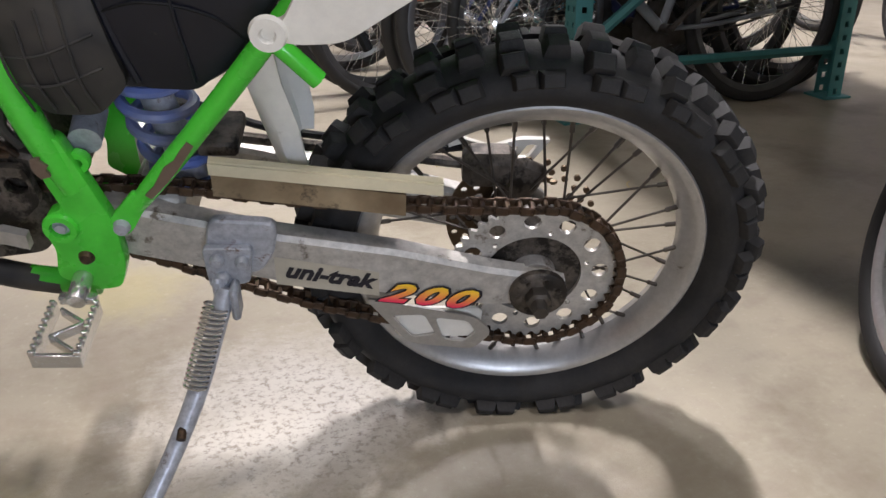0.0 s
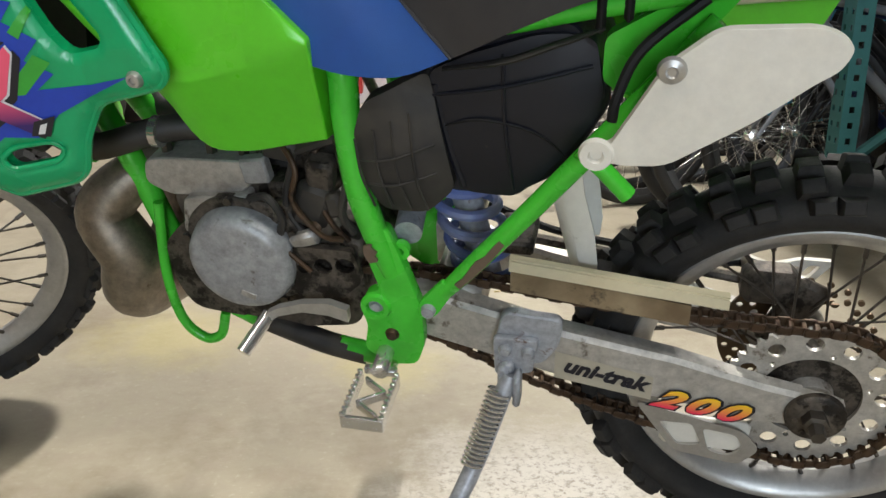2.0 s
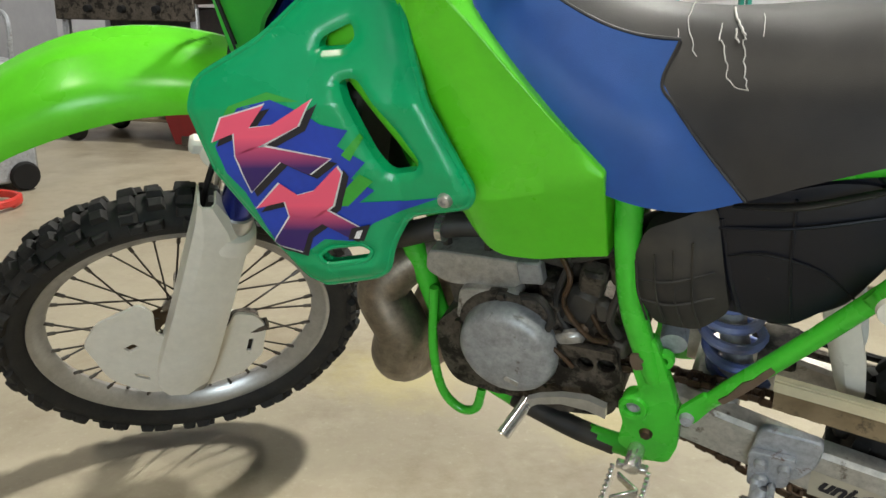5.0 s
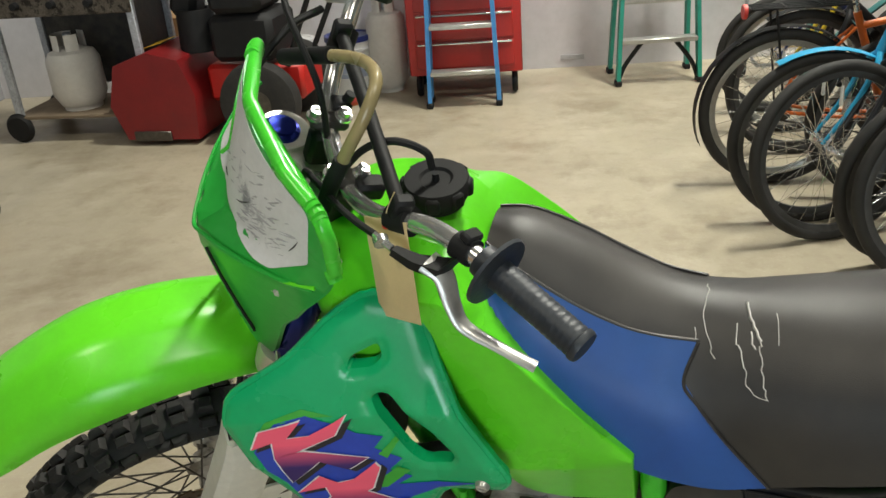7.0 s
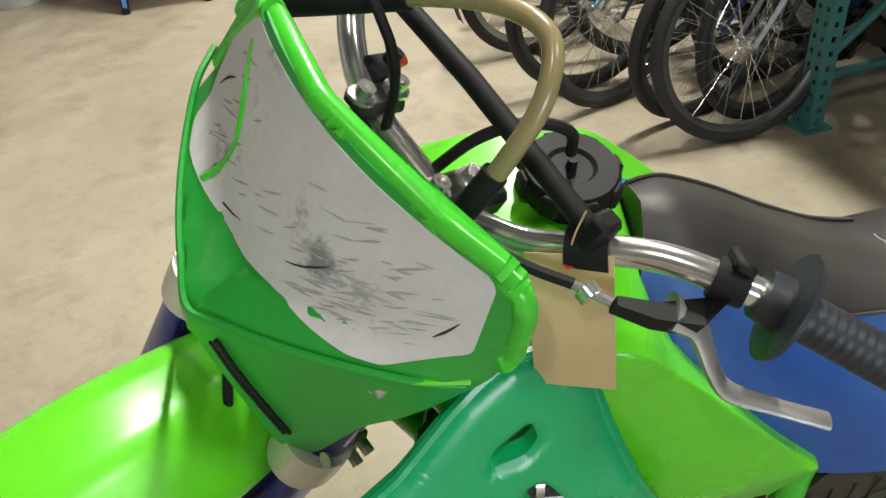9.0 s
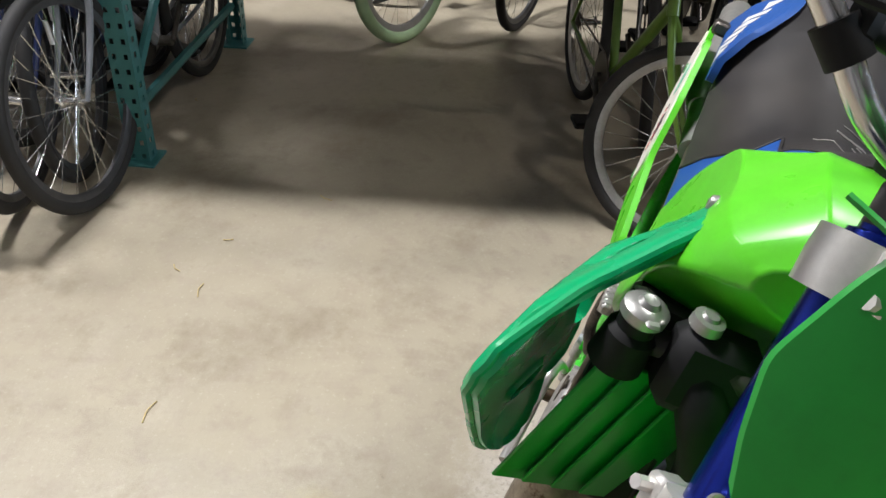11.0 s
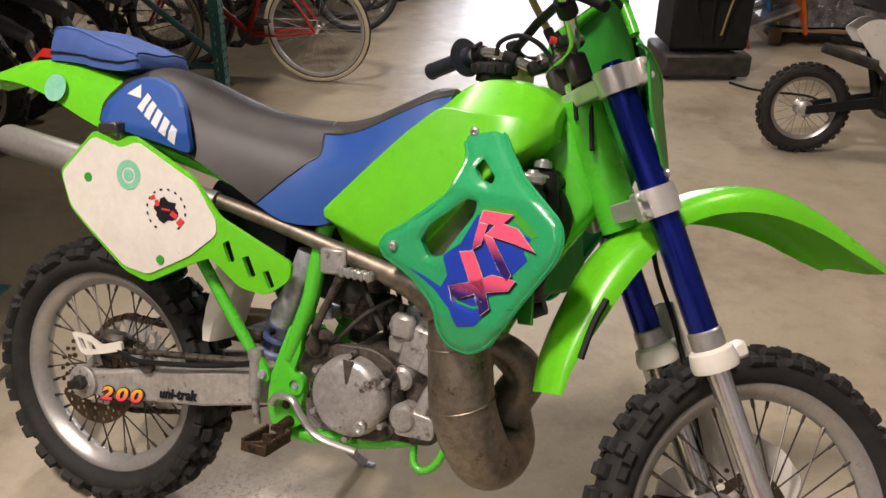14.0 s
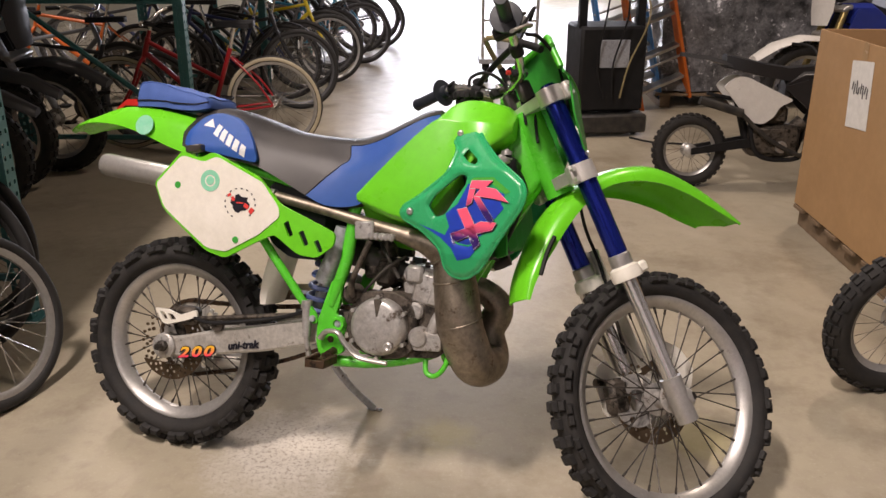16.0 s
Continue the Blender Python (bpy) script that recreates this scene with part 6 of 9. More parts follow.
OUT_L = [(-0.309, 0.413), (-0.298, 0.426), (-0.285, 0.427), (-0.241, 0.51), (-0.197, 0.548), (-0.116, 0.553), (-0.095, 0.546), (-0.081, 0.534), (-0.089, 0.513), (-0.111, 0.499), (-0.156, 0.46), (-0.231, 0.408), (-0.275, 0.405)]
lp = part("side_panel", sheet(rounded(OUT_L, 0.014), (), lambda x, z: -0.205 + 0.12 * max(0.0, x + 0.12), 0.012, 3), WHITE_PL, bike, "white number plate on the left flank, slightly dirty")
soften(lp, 0.004, 2, 50)
part("mounting_ring", lathe([(0.006, 0.001), (0.008, 0.006), (0.016, 0.006), (0.018, 0.0)], seg=20), WHITE_PL, lp, "white plastic mounting eye", Matrix.Translation((-0.298, -0.205, 0.417)) @ Matrix.Rotation(math.pi, 4, "X"))
for bx, bz in ((-0.235, 0.508), ):
    part("plate_bolt", lathe([(0.004, 0.005), (0.006, 0.007), (0.012, 0.005), (0.014, 0.0)], seg=16), ALU, lp, "", Matrix.Translation((bx, -0.205, bz)) @ Matrix.Rotation(math.pi, 4, "X"))
part("tail_bracket", sheet(rounded([(-0.300, 0.500), (-0.300, 0.450), (-0.262, 0.432), (-0.190, 0.520), (-0.160, 0.560), (-0.225, 0.545)], 0.01), (), lambda x, z: -0.105, 0.02, 1), GREEN_FRAME, bike)
part("wire_loom", tube([(-0.205, -0.13, 0.552), (-0.262, -0.148, 0.505), (-0.282, -0.158, 0.46), (-0.286, -0.160, 0.432)], 0.006, 8), BLACK_PL, bike, "black cable along the frame stay")
part("cable_tie", join(box((0.010, 0.032, 0.045), (-0.305, -0.112, 0.532), 0.004), box((0.010, 0.032, 0.045), (-0.278, -0.112, 0.545), 0.004)), BLACK_PL, bike)

# exhaust: port, loop under the frame, belly on the right, tube to the silencer
PIPE = [(-0.885, 0.0, 0.262), (-0.940, -0.035, 0.245), (-0.985, -0.058, 0.195), (-0.960, -0.062, 0.125), (-0.975, -0.048, 0.060), (-0.972, 0.008, 0.042), (-0.950, 0.058, 0.056), (-0.914, 0.088, 0.148), (-0.896, 0.096, 0.258), (-0.876, 0.104, 0.332), (-0.832, 0.116, 0.368), (-0.765, 0.122, 0.388), (-0.660, 0.122, 0.412), (-0.500, 0.122, 0.446), (-0.330, 0.124, 0.478)]
PR = [0.026, 0.034, 0.042, 0.045, 0.050, 0.056, 0.061, 0.064, 0.060, 0.050, 0.037, 0.025, 0.0175, 0.015, 0.015]
pipe = part("exhaust_pipe", tube(PIPE, PR, 24, 6), PIPE_MAT, bike, "heat-stained steel expansion chamber")
for k, (i, t) in enumerate(((7, 0.2), (8, 0.3), (9, 0.3))):
    c = Vector(PIPE[i]).lerp(Vector(PIPE[i + 1]), t)
    d = (Vector(PIPE[i + 1]) - Vector(PIPE[i - 1])).normalized()
    rr = PR[i] + (PR[i + 1] - PR[i]) * t
    part("weld", lathe([(rr + 0.001, -0.002), (rr + 0.0028, 0.0), (rr + 0.001, 0.002)], axis="z", seg=28), PIPE_MAT, pipe, "", Matrix.Translation(c) @ d.to_track_quat("Z", "Y").to_matrix().to_4x4())
part("silencer", join(rod((-0.36, 0.128, 0.470), (-0.20, 0.138, 0.488), 0.022, 16), tube([(-0.22, 0.138, 0.484), (-0.19, 0.138, 0.489), (0.190, 0.140, 0.531), (0.200, 0.140, 0.532)], [0.024, 0.034, 0.034, 0.031], 28, smooth=False)), ALU, bike, "brushed aluminium silencer")
part("silencer_tip", rod((0.196, 0.140, 0.5315), (0.206, 0.140, 0.5325), 0.022, 20), BLACK_DUSTY, bike)
part("pipe_clamp", box((0.055, 0.014, 0.050), (-0.640, 0.140, 0.398), 0.004, (0, 4, 0)), ALU_CAST, bike, "bare metal pipe bracket")
part("mid_pipe", tube([(-0.560, 0.10, 0.40), (-0.545, 0.098, 0.335), (-0.518, 0.092, 0.270), (-0.505, 0.09, 0.24)], [0.020, 0.026, 0.028, 0.026], 16), STEEL_GREY, bike, "grey shock reservoir behind the frame")

# ---- fork, bars and front bodywork, in the steered frame ----
def front(name, bm, mat, label="", m=None, **k):
    return part(name, bm, mat, bike, label, STEER @ m if m else STEER.copy(), **k)


LX, LY = -0.030, 0.100
for s in (-1, 1):
    leg = front("fork_leg", lathe([(0.0235, 0.345), (0.0265, 0.350), (0.0265, 0.845), (0.024, 0.862), (0.018, 0.864), (0.018, 0.868), (0.0, 0.868)], (LX, s * LY, 0), "z", 28), FORK_BLUE, "blue anodised fork tube", HALF_TURN)
    part("slider", rod((LX, s * LY, -0.03), (LX, s * LY, 0.36), 0.0205, 24), CHROME, leg, "bright steel fork slider")
    part("axle_lug", join(rod((LX, s * LY, -0.075), (LX, s * LY, 0.045), 0.028, 24), rod((LX, s * LY, -0.010), (LX - 0.024, s * LY, -0.018), 0.026, 16), box((0.05, 0.05, 0.05), (-0.046, s * (LY - 0.005), -0.02), 0.012)), ALU, leg, "cast aluminium axle lug")
    part("guard_ring", join(lathe([(0.026, 0.318), (0.040, 0.318), (0.042, 0.328), (0.038, 0.350), (0.030, 0.356), (0.0265, 0.356)], (LX, s * LY, 0), "z", 28), box((0.030, 0.03, 0.03), (LX - 0.045, s * (LY + 0.006), 0.335), 0.006)), WHITE_PL, leg, "yellowed white guard collar")
    part("seal", lathe([(0.0265, 0.352), (0.0295, 0.352), (0.0295, 0.385), (0.0265, 0.388)], (LX, s * LY, 0), "z", 28), ALU, leg)
axle = front("front_axle", join(rod((-0.052, -0.115, -0.02), (-0.052, 0.122, -0.02), 0.010, 14), lathe([(0.0, 0.122), (0.012, 0.122), (0.014, 0.112), (0.014, 0.10)], (-0.052, 0, -0.02), seg=6)), STEEL_DARK, "front wheel spindle", TURN)
# left fork guard, a white channel, and the disc cover
guard_l = []
for z, w, x0 in ((0.42, 0.014, -0.085), (0.37, 0.034, -0.068), (0.33, 0.046, -0.060), (0.15, 0.048, -0.062), (0.0, 0.050, -0.066), (-0.05, 0.046, -0.066), (-0.075, 0.030, -0.064)):
    guard_l.append([Vector((x0 - w * 0.75, -LY + 0.012, z)), Vector((x0 - w * 0.7, -LY - 0.030, z)), Vector((x0 - w * 0.3, -LY - 0.038, z)), Vector((x0 + w * 0.75, -LY - 0.036, z)), Vector((x0 + w * 1.25, -LY - 0.024, z)), Vector((x0 + w * 1.35, -LY + 0.004, z))])
g = front("fork_guard", loft(guard_l, closed=False), WHITE_PL, "scratched white fork guard", HALF_TURN, angle=25)
g.modifiers.new("s", "SOLIDIFY").thickness = 0.004
DG = [(-0.232, 0.005), (-0.215, 0.070), (-0.150, 0.140), (-0.125, 0.120), (-0.115, 0.06), (-0.04, 0.05), (0.005, 0.075), (0.012, 0.128), (0.050, 0.122), (0.078, 0.085), (0.088, 0.0), (0.060, -0.060), (-0.013, -0.100), (-0.110, -0.120), (-0.180, -0.085)]
dgp = front("disc_guard", sheet(rounded(DG, 0.014), [rounded([(-0.165, 0.012), (-0.150, 0.030), (-0.138, 0.022), (-0.152, 0.004)], 0.003), rounded([(0.052, 0.050), (0.061, 0.050), (0.063, 0.012), (0.054, 0.012)], 0.002), rounded([(-0.14, -0.058), (-0.112, -0.066), (-0.108, -0.078), (-0.135, -0.070)], 0.003)], lambda x, z: -0.088 - 0.015 * max(0.0, 1 - ((x + 0.07) / 0.17) ** 2), 0.006, 3), WHITE_PL, "dirty white plastic disc cover with slots", HALF_TURN)
soften(dgp, 0.003, 2, 50)
front("front_caliper", join(box((0.06, 0.05, 0.10), (0.045, -0.062, 0.03), 0.014, (0, -15, 0)), rod((0.02, -0.085, 0.055), (0.075, -0.088, 0.085), 0.012, 12)), ENGINE_DIRTY, "dusty front brake caliper", TURN)
# inner white disc surround seen through the spokes
front("disc_carrier", drilled_disc(0.072, 0.030, [(0.055, 6, 0.2, 0.010)], 0.005, -0.046, 0.01, 30), ALU_CAST, "alloy disc carrier", TURN)
bpy.context.view_layer.update()

# clamps
for z, t, w in ((0.620, 0.034, 0.036), (0.836, 0.030, 0.035)):
    top = z > 0.7
    bits = [prism(rounded([(0.022, -0.05), (0.030, 0.0), (0.022, 0.05), (-0.004, LY + 0.02), (-0.055, LY + 0.016), (-0.058, LY - 0.022), (-0.020, 0.045), (-0.020, -0.045), (-0.058, -LY + 0.022), (-0.055, -LY - 0.016), (-0.004, -LY - 0.02)], 0.012), z - t / 2, z + t / 2, 0.003, plane="xy")]
    for s in (-1, 1):
        bits.append(lathe([(0.027, z - t * 0.72), (0.0355, z - t * 0.72), (0.0365, z), (0.0355, z + t * 0.72), (0.027, z + t * 0.72)], (LX, s * LY, 0), "z", 28))
        bits.append(box((0.022, 0.030, t * 1.5), (LX - 0.042 if top else LX + 0.035, s * (LY + (0.018 if top else 0.01)), z), 0.004))
        for k in (-1, 1):
            bits.append(rod((LX - 0.046 if top else LX + 0.039, s * (LY + 0.006), z + k * t * 0.4), (LX - 0.046 if top else LX + 0.039, s * (LY + 0.038), z + k * t * 0.4), 0.006, 8))
    cl = front("upper_clamp" if top else "lower_clamp", join(*bits), CLAMP_ALU, "cast aluminium fork clamp")
front("stem_nut", lathe([(0.0, 0.874), (0.010, 0.874), (0.018, 0.868), (0.020, 0.852)], (0, 0, 0), "z", 6), CHROME, "steel stem nut")

# handlebar of silver tube, cross brace, clamps
BAR = [(0.142, -0.365, 1.036), (0.090, -0.261, 1.022), (0.068, -0.222, 1.014), (0.052, -0.185, 0.998), (0.036, -0.150, 0.970), (0.020, -0.110, 0.936), (0.007, -0.060, 0.918), (0.004, 0.0, 0.916), (0.007, 0.060, 0.918), (0.020, 0.110, 0.936), (0.036, 0.150, 0.970), (0.052, 0.185, 0.998), (0.068, 0.222, 1.014), (0.090, 0.261, 1.022), (0.142, 0.365, 1.036)]
bar = front("handlebar", tube(BAR, 0.0112, 14, 8), CHROME, "scratched silver handlebar")
part("cross_brace", tube([(0.030, -0.142, 0.984), (0.028, 0.0, 0.990), (0.030, 0.142, 0.984)], 0.0085, 12, smooth=False), BLACK_PL, bar, "black cross brace")
for s in (-1, 1):
    part("brace_clamp", join(rod((0.030, s * 0.138, 0.960), (0.041, s * 0.160, 0.979), 0.0175, 14), box((0.024, 0.018, 0.030), (0.030, s * 0.146, 0.988), 0.004)), BLACK_PL, bar)
    part("bar_mount", join(box((0.038, 0.028, 0.055), (0.004, s * 0.048, 0.882), 0.006), box((0.050, 0.030, 0.016), (0.004, s * 0.048, 0.925), 0.006)), BLACK_DUSTY, bar, "black bar mount")
    for bx in (-0.014, 0.022):
        part("mount_bolt", lathe([(0.0, 0.941), (0.0035, 0.941), (0.004, 0.944), (0.0075, 0.944), (0.008, 0.936), (0.0115, 0.935), (0.012, 0.932)], (bx, s * 0.048, 0), "z", 14), CHROME, bar)
    d = (Vector(BAR[0 if s < 0 else -1]) - Vector(BAR[1 if s < 0 else -2])).normalized()
    e = Vector(BAR[0 if s < 0 else -1])
    inner = e - d * 0.125
    gprof = [(0.0, 0.0), (0.017, 0.001), (0.0185, 0.004), (0.0185, 0.009)]
    for k in range(14):
        gprof += [(0.0165, 0.010 + k * 0.0072), (0.0172, 0.0125 + k * 0.0072), (0.0172, 0.0155 + k * 0.0072)]
    gprof += [(0.0175, 0.114), (0.040, 0.117), (0.041, 0.121), (0.020, 0.124), (0.018, 0.140), (0.0115, 0.140)]
    mm = Matrix.Translation(e + d * 0.004) @ (-d).to_track_quat("Z", "Y").to_matrix().to_4x4()
    part("grip", lathe(gprof, axis="z", seg=24), RUBBER_GRIP, bar, "ribbed dark rubber grip with a flange", mm)
    if s > 0:
        part("throttle", join(lathe([(0.012, 0.128), (0.030, 0.128), (0.034, 0.134), (0.034, 0.165), (0.028, 0.172), (0.012, 0.172)], axis="z", seg=22), box((0.05, 0.03, 0.03), (0.02, -0.02, 0.15), 0.006)), BLACK_PL, bar, "black throttle housing", mm)
# clutch lever on the left
cl = part("lever_perch", join(rod((0.066, -0.216, 1.011), (0.076, -0.236, 1.018), 0.0155, 18), box((0.030, 0.016, 0.010), (0.074, -0.222, 1.030), 0.003, (0, 20, 30)), loft([[Vector(c) + Vector((0, 0, h)) + Vector((0.4, 0.3, 0)) * w, Vector(c) + Vector((0, 0, h)) - Vector((0.4, 0.3, 0)) * w, Vector(c) - Vector((0, 0, h)) - Vector((0.4, 0.3, 0)) * w, Vector(c) - Vector((0, 0, h)) + Vector((0.4, 0.3, 0)) * w] for c, w, h in (((0.068, -0.230, 1.004), 0.022, 0.010), ((0.052, -0.232, 0.990), 0.026, 0.007), ((0.028, -0.214, 0.980), 0.016, 0.006), ((0.012, -0.192, 0.972), 0.009, 0.005))])), BLACK_PL, bar, "black clutch lever perch")
part("clutch_lever", tube([(0.040, -0.218, 0.985), (0.054, -0.236, 0.982), (0.062, -0.262, 0.965), (0.073, -0.283, 0.954), (0.100, -0.312, 0.957), (0.131, -0.344, 0.963)], [0.017, 0.0145, 0.0115, 0.0095, 0.0075, 0.008], 12, flat=0.5), ALU, bar, "bare aluminium clutch lever")
part("adjuster", join(rod((0.012, -0.190, 0.972), (0.000, -0.165, 0.966), 0.004, 8), lathe([(0.004, -0.004), (0.009, -0.004), (0.009, 0.004), (0.004, 0.004)], (0.004, -0.176, 0.968), "y", 10)), CHROME, bar)
part("clutch_cable", tube([(0.0, -0.165, 0.966), (-0.010, -0.140, 0.955), (-0.024, -0.105, 0.945), (-0.030, -0.05, 0.92), (-0.02, 0.02, 0.86), (0.03, 0.05, 0.74)], 0.0042, 8), BLACK_PL, bar)
# front brake lever and reservoir on the right
part("brake_lever", tube([(0.020, 0.222, 1.000), (0.030, 0.245, 0.990), (0.045, 0.275, 0.980), (0.066, 0.305, 0.974), (0.100, 0.335, 0.966), (0.145, 0.360, 0.955)], [0.012, 0.010, 0.008, 0.0075, 0.0065, 0.0075], 10, flat=0.6), ALU, bar, "bare aluminium brake lever")
part("brake_reservoir", join(box((0.055, 0.040, 0.032), (0.040, 0.205, 1.012), 0.006), box((0.058, 0.044, 0.006), (0.040, 0.205, 1.031), 0.002)), ALU_CAST, bar, "alloy brake fluid reservoir")
part("brake_cable", tube([(0.012, 0.185, 0.990), (-0.04, 0.15, 0.98), (-0.09, 0.10, 0.92), (-0.09, 0.06, 0.80), (-0.075, 0.0, 0.66), (-0.07, -0.07, 0.50), (-0.075, -0.09, 0.36), (-0.04, -0.085, 0.12)], 0.005, 8), BLACK_PL, bar)
part("throttle_cable", tube([(0.06, 0.235, 0.985), (-0.02, 0.21, 1.04), (-0.06, 0.12, 1.05), (-0.02, 0.03, 0.98), (0.03, 0.03, 0.80)], 0.0042, 8), BLACK_PL, bar)
part("kill_switch", join(box((0.026, 0.024, 0.020), (0.024, 0.072, 0.930), 0.004), rod((0.03, 0.072, 0.936), (0.034, 0.072, 0.950), 0.007, 10)), BLACK_PL, bar)
part("switch_button", rod((0.036, 0.072, 0.936), (0.046, 0.072, 0.940), 0.0065, 10), RED_RUBBER, bar, "red stop button")
part("odd_switch", box((0.036, 0.026, 0.026), (0.030, -0.062, 0.925), 0.005), BLACK_PL, bar)
# yellowed breather hose bent over the bars
part("breather_hose", tube([(-0.030, 0.090, 0.990), (-0.006, 0.045, 1.032), (0.008, 0.0, 1.062), (0.005, -0.043, 1.074), (-0.008, -0.070, 1.050), (-0.020, -0.080, 1.005), (-0.026, -0.080, 0.945)], 0.0075, 12), HOSE_TAN, bar, "yellowed plastic breather hose")
part("hose_sleeve", tube([(-0.043, 0.128, 0.956), (-0.034, 0.098, 0.984), (-0.012, 0.055, 1.024)], 0.0105, 12), BLACK_PL, bar)
part("hose_sleeve", tube([(-0.022, -0.080, 0.992), (-0.026, -0.080, 0.955), (-0.026, -0.078, 0.91)], 0.010, 12), BLACK_PL, bar)
# paper tag
tg = part("paper_tag", box((0.063, 0.0012, 0.125), (0, 0, 0), 0.0004), TAN_PAPER, None, "", pose(-0.8645, -0.342, 1.014, 0, -4, -19))
part("string", tube([(0.0, 0.0, 0.058), (0.004, 0.004, 0.075), (0.012, 0.010, 0.092)], 0.0008, 5), TAN_PAPER, tg, "thin cotton string")
part("eyelet", lathe([(0.0022, -0.001), (0.0045, -0.001), (0.0045, 0.001), (0.0022, 0.001)], (0, 0, 0.055), "y", 14, closed=True), RED_DECAL, tg, "small round eyelet")
tagged(tg, "plain tan card tag hanging from a motorcycle handlebar", "paper tag")

# front number plate: a curved shield, its rim and white panel
def plate_x(y, z):
    a = abs(y)
    crease, nose = 0.79 + 0.494 * a, 0.037 * max(0.0, 1 - a / 0.178)
    base = -0.115 + 2.0 * y * y - nose + 0.9 * max(0.0, a - 0.163)
    return base + 0.26 * (crease - z) if z <= crease else base + nose * min(1.0, (z - crease) / 0.032)


def shield(outline, lift, thick, cuts=5):
    """A moulded shield: outline in y and z on a curved face."""
    bm = sheet(outline, (), None, 0.0, cuts)
    for v in bm.verts:
        y, z = v.co.x, v.co.z
        v.co = Vector((plate_x(y, z) - lift, y, z))
    bm.normal_update()
    for f in bm.faces:
        if f.normal.x > 0:
            f.normal_flip()
    made = bmesh.ops.extrude_face_region(bm, geom=bm.faces[:])
    for g in made["geom"]:
        if isinstance(g, bmesh.types.BMVert):
            g.co.x += thick
    bmesh.ops.recalc_face_normals(bm, faces=bm.faces)
    return bm


OUT = [(0.0, 0.992), (0.095, 0.992), (0.116, 0.986), (0.126, 0.965), (0.133, 0.90), (0.146, 0.83), (0.152, 0.765), (0.136, 0.71), (0.104, 0.630), (0.086, 0.640), (0.050, 0.698), (0.008, 0.752), (-0.008, 0.752), (-0.050, 0.698), (-0.086, 0.640),
       (-0.104, 0.628), (-0.118, 0.660), (-0.136, 0.752), (-0.152, 0.788), (-0.165, 0.830), (-0.178, 0.880), (-0.178, 0.905), (-0.165, 0.968), (-0.150, 0.988), (-0.10, 0.992)]
shieldp = front("front_number_plate", shield(rounded(OUT, 0.012, 3), 0.0, 0.005), GREEN_DARK, "green front number plate, scratched white panel")
WH = [(0.0, 0.985), (0.095, 0.984), (0.108, 0.978), (0.116, 0.955), (0.122, 0.90), (0.118, 0.858), (0.100, 0.846), (0.0, 0.8345), (-0.106, 0.852), (-0.127, 0.861), (-0.162, 0.912), (-0.148, 0.974), (-0.140, 0.981), (-0.095, 0.984)]
part("white_panel", shield(rounded(WH, 0.005, 3), 0.0012, 0.001), WHITE_PLATE, shieldp, "scuffed white number panel")
part("crack", tube([(plate_x(y, z) - 0.0022, y, z) for y, z in ((0.088, 0.968), (0.078, 0.948), (0.066, 0.925), (0.058, 0.895), (0.064, 0.865), (0.070, 0.846))], [0.0006, 0.0014, 0.0022, 0.0016, 0.0026, 0.0030], 6), GREEN_FRAME, shieldp, "green crack through the white panel")
for k in (0, 1):
    part("moulded_slot", tube([(plate_x(y, z + 0.014 * k) - 0.0005, y - 0.006 * k, z + 0.014 * k) for y, z in ((-0.022, 0.762), (-0.045, 0.730), (-0.068, 0.700), (-0.090, 0.668))], 0.0022, 6), BLACK_PL, shieldp)
part("split_edge", tube([(plate_x(y, z) - 0.002, y, z) for y, z in ((-0.128, 0.852), (-0.150, 0.864), (-0.172, 0.880))], [0.0008, 0.0022, 0.0028], 6), GREEN, shieldp, "bright split edge of the plate")
for k, (y0, z0, y1, z1) in enumerate(((-0.135, 0.868, -0.095, 0.832), (-0.128, 0.872, -0.080, 0.824), (-0.10, 0.872, -0.085, 0.850), (-0.06, 0.90, -0.03, 0.872), (-0.145, 0.935, -0.138, 0.905), (0.02, 0.86, 0.06, 0.835), (0.09, 0.93, 0.11, 0.90))):
    part("scratch", tube([(plate_x(y0 + (y1 - y0) * t, 0.9) - 0.0016, y0 + (y1 - y0) * t, z0 + (z1 - z0) * t + 0.004 * math.sin(3 * t + k)) for t in (0, 0.25, 0.5, 0.75, 1)], [0.0003, 0.0009, 0.0011, 0.0008, 0.0003], 4, smooth=False), BLACK_DUSTY, shieldp, "dark scratch")
GREY_SCUFF = material("grey_scuff", (0.40, 0.39, 0.39), 0.6)
for k in range(120):
    y0, z0 = random.choice((random.uniform(-0.15, 0.10), random.gauss(-0.095, 0.03))), random.choice((random.uniform(0.86, 0.965), random.gauss(0.885, 0.02)))
    l, a = random.uniform(0.008, 0.03), radians(random.uniform(-50, -22))
    if not (0.858 < z0 - 0.35 * max(0.0, abs(y0) - 0.09) and -0.148 < y0 < 0.095):
        continue
    pts = [(plate_x(y0 + l * t * math.cos(a), 0.95) - 0.0013, y0 + l * t * math.cos(a), z0 + l * t * math.sin(a)) for t in (0, 0.3, 0.7, 1)]
    part("scuff", tube(pts, [0.0002, random.uniform(0.0005, 0.0014), random.uniform(0.0004, 0.0010), 0.0002], 4, smooth=False), GREY_SCUFF, shieldp)
rim = rounded(OUT, 0.012, 3)
edge = [(plate_x(y, z) + 0.006, y, z) for y, z in rim if z > 0.895]
edge.sort(key=lambda p: (p[1] > 0, p[2] if p[1] < -0.09 else (0.99 + p[1] if p[1] < 0.11 else 2 - p[2])))
part("rolled_edge", tube(edge, 0.009, 10, smooth=False), GREEN_FRAME, shieldp, "bright green rolled top edge")
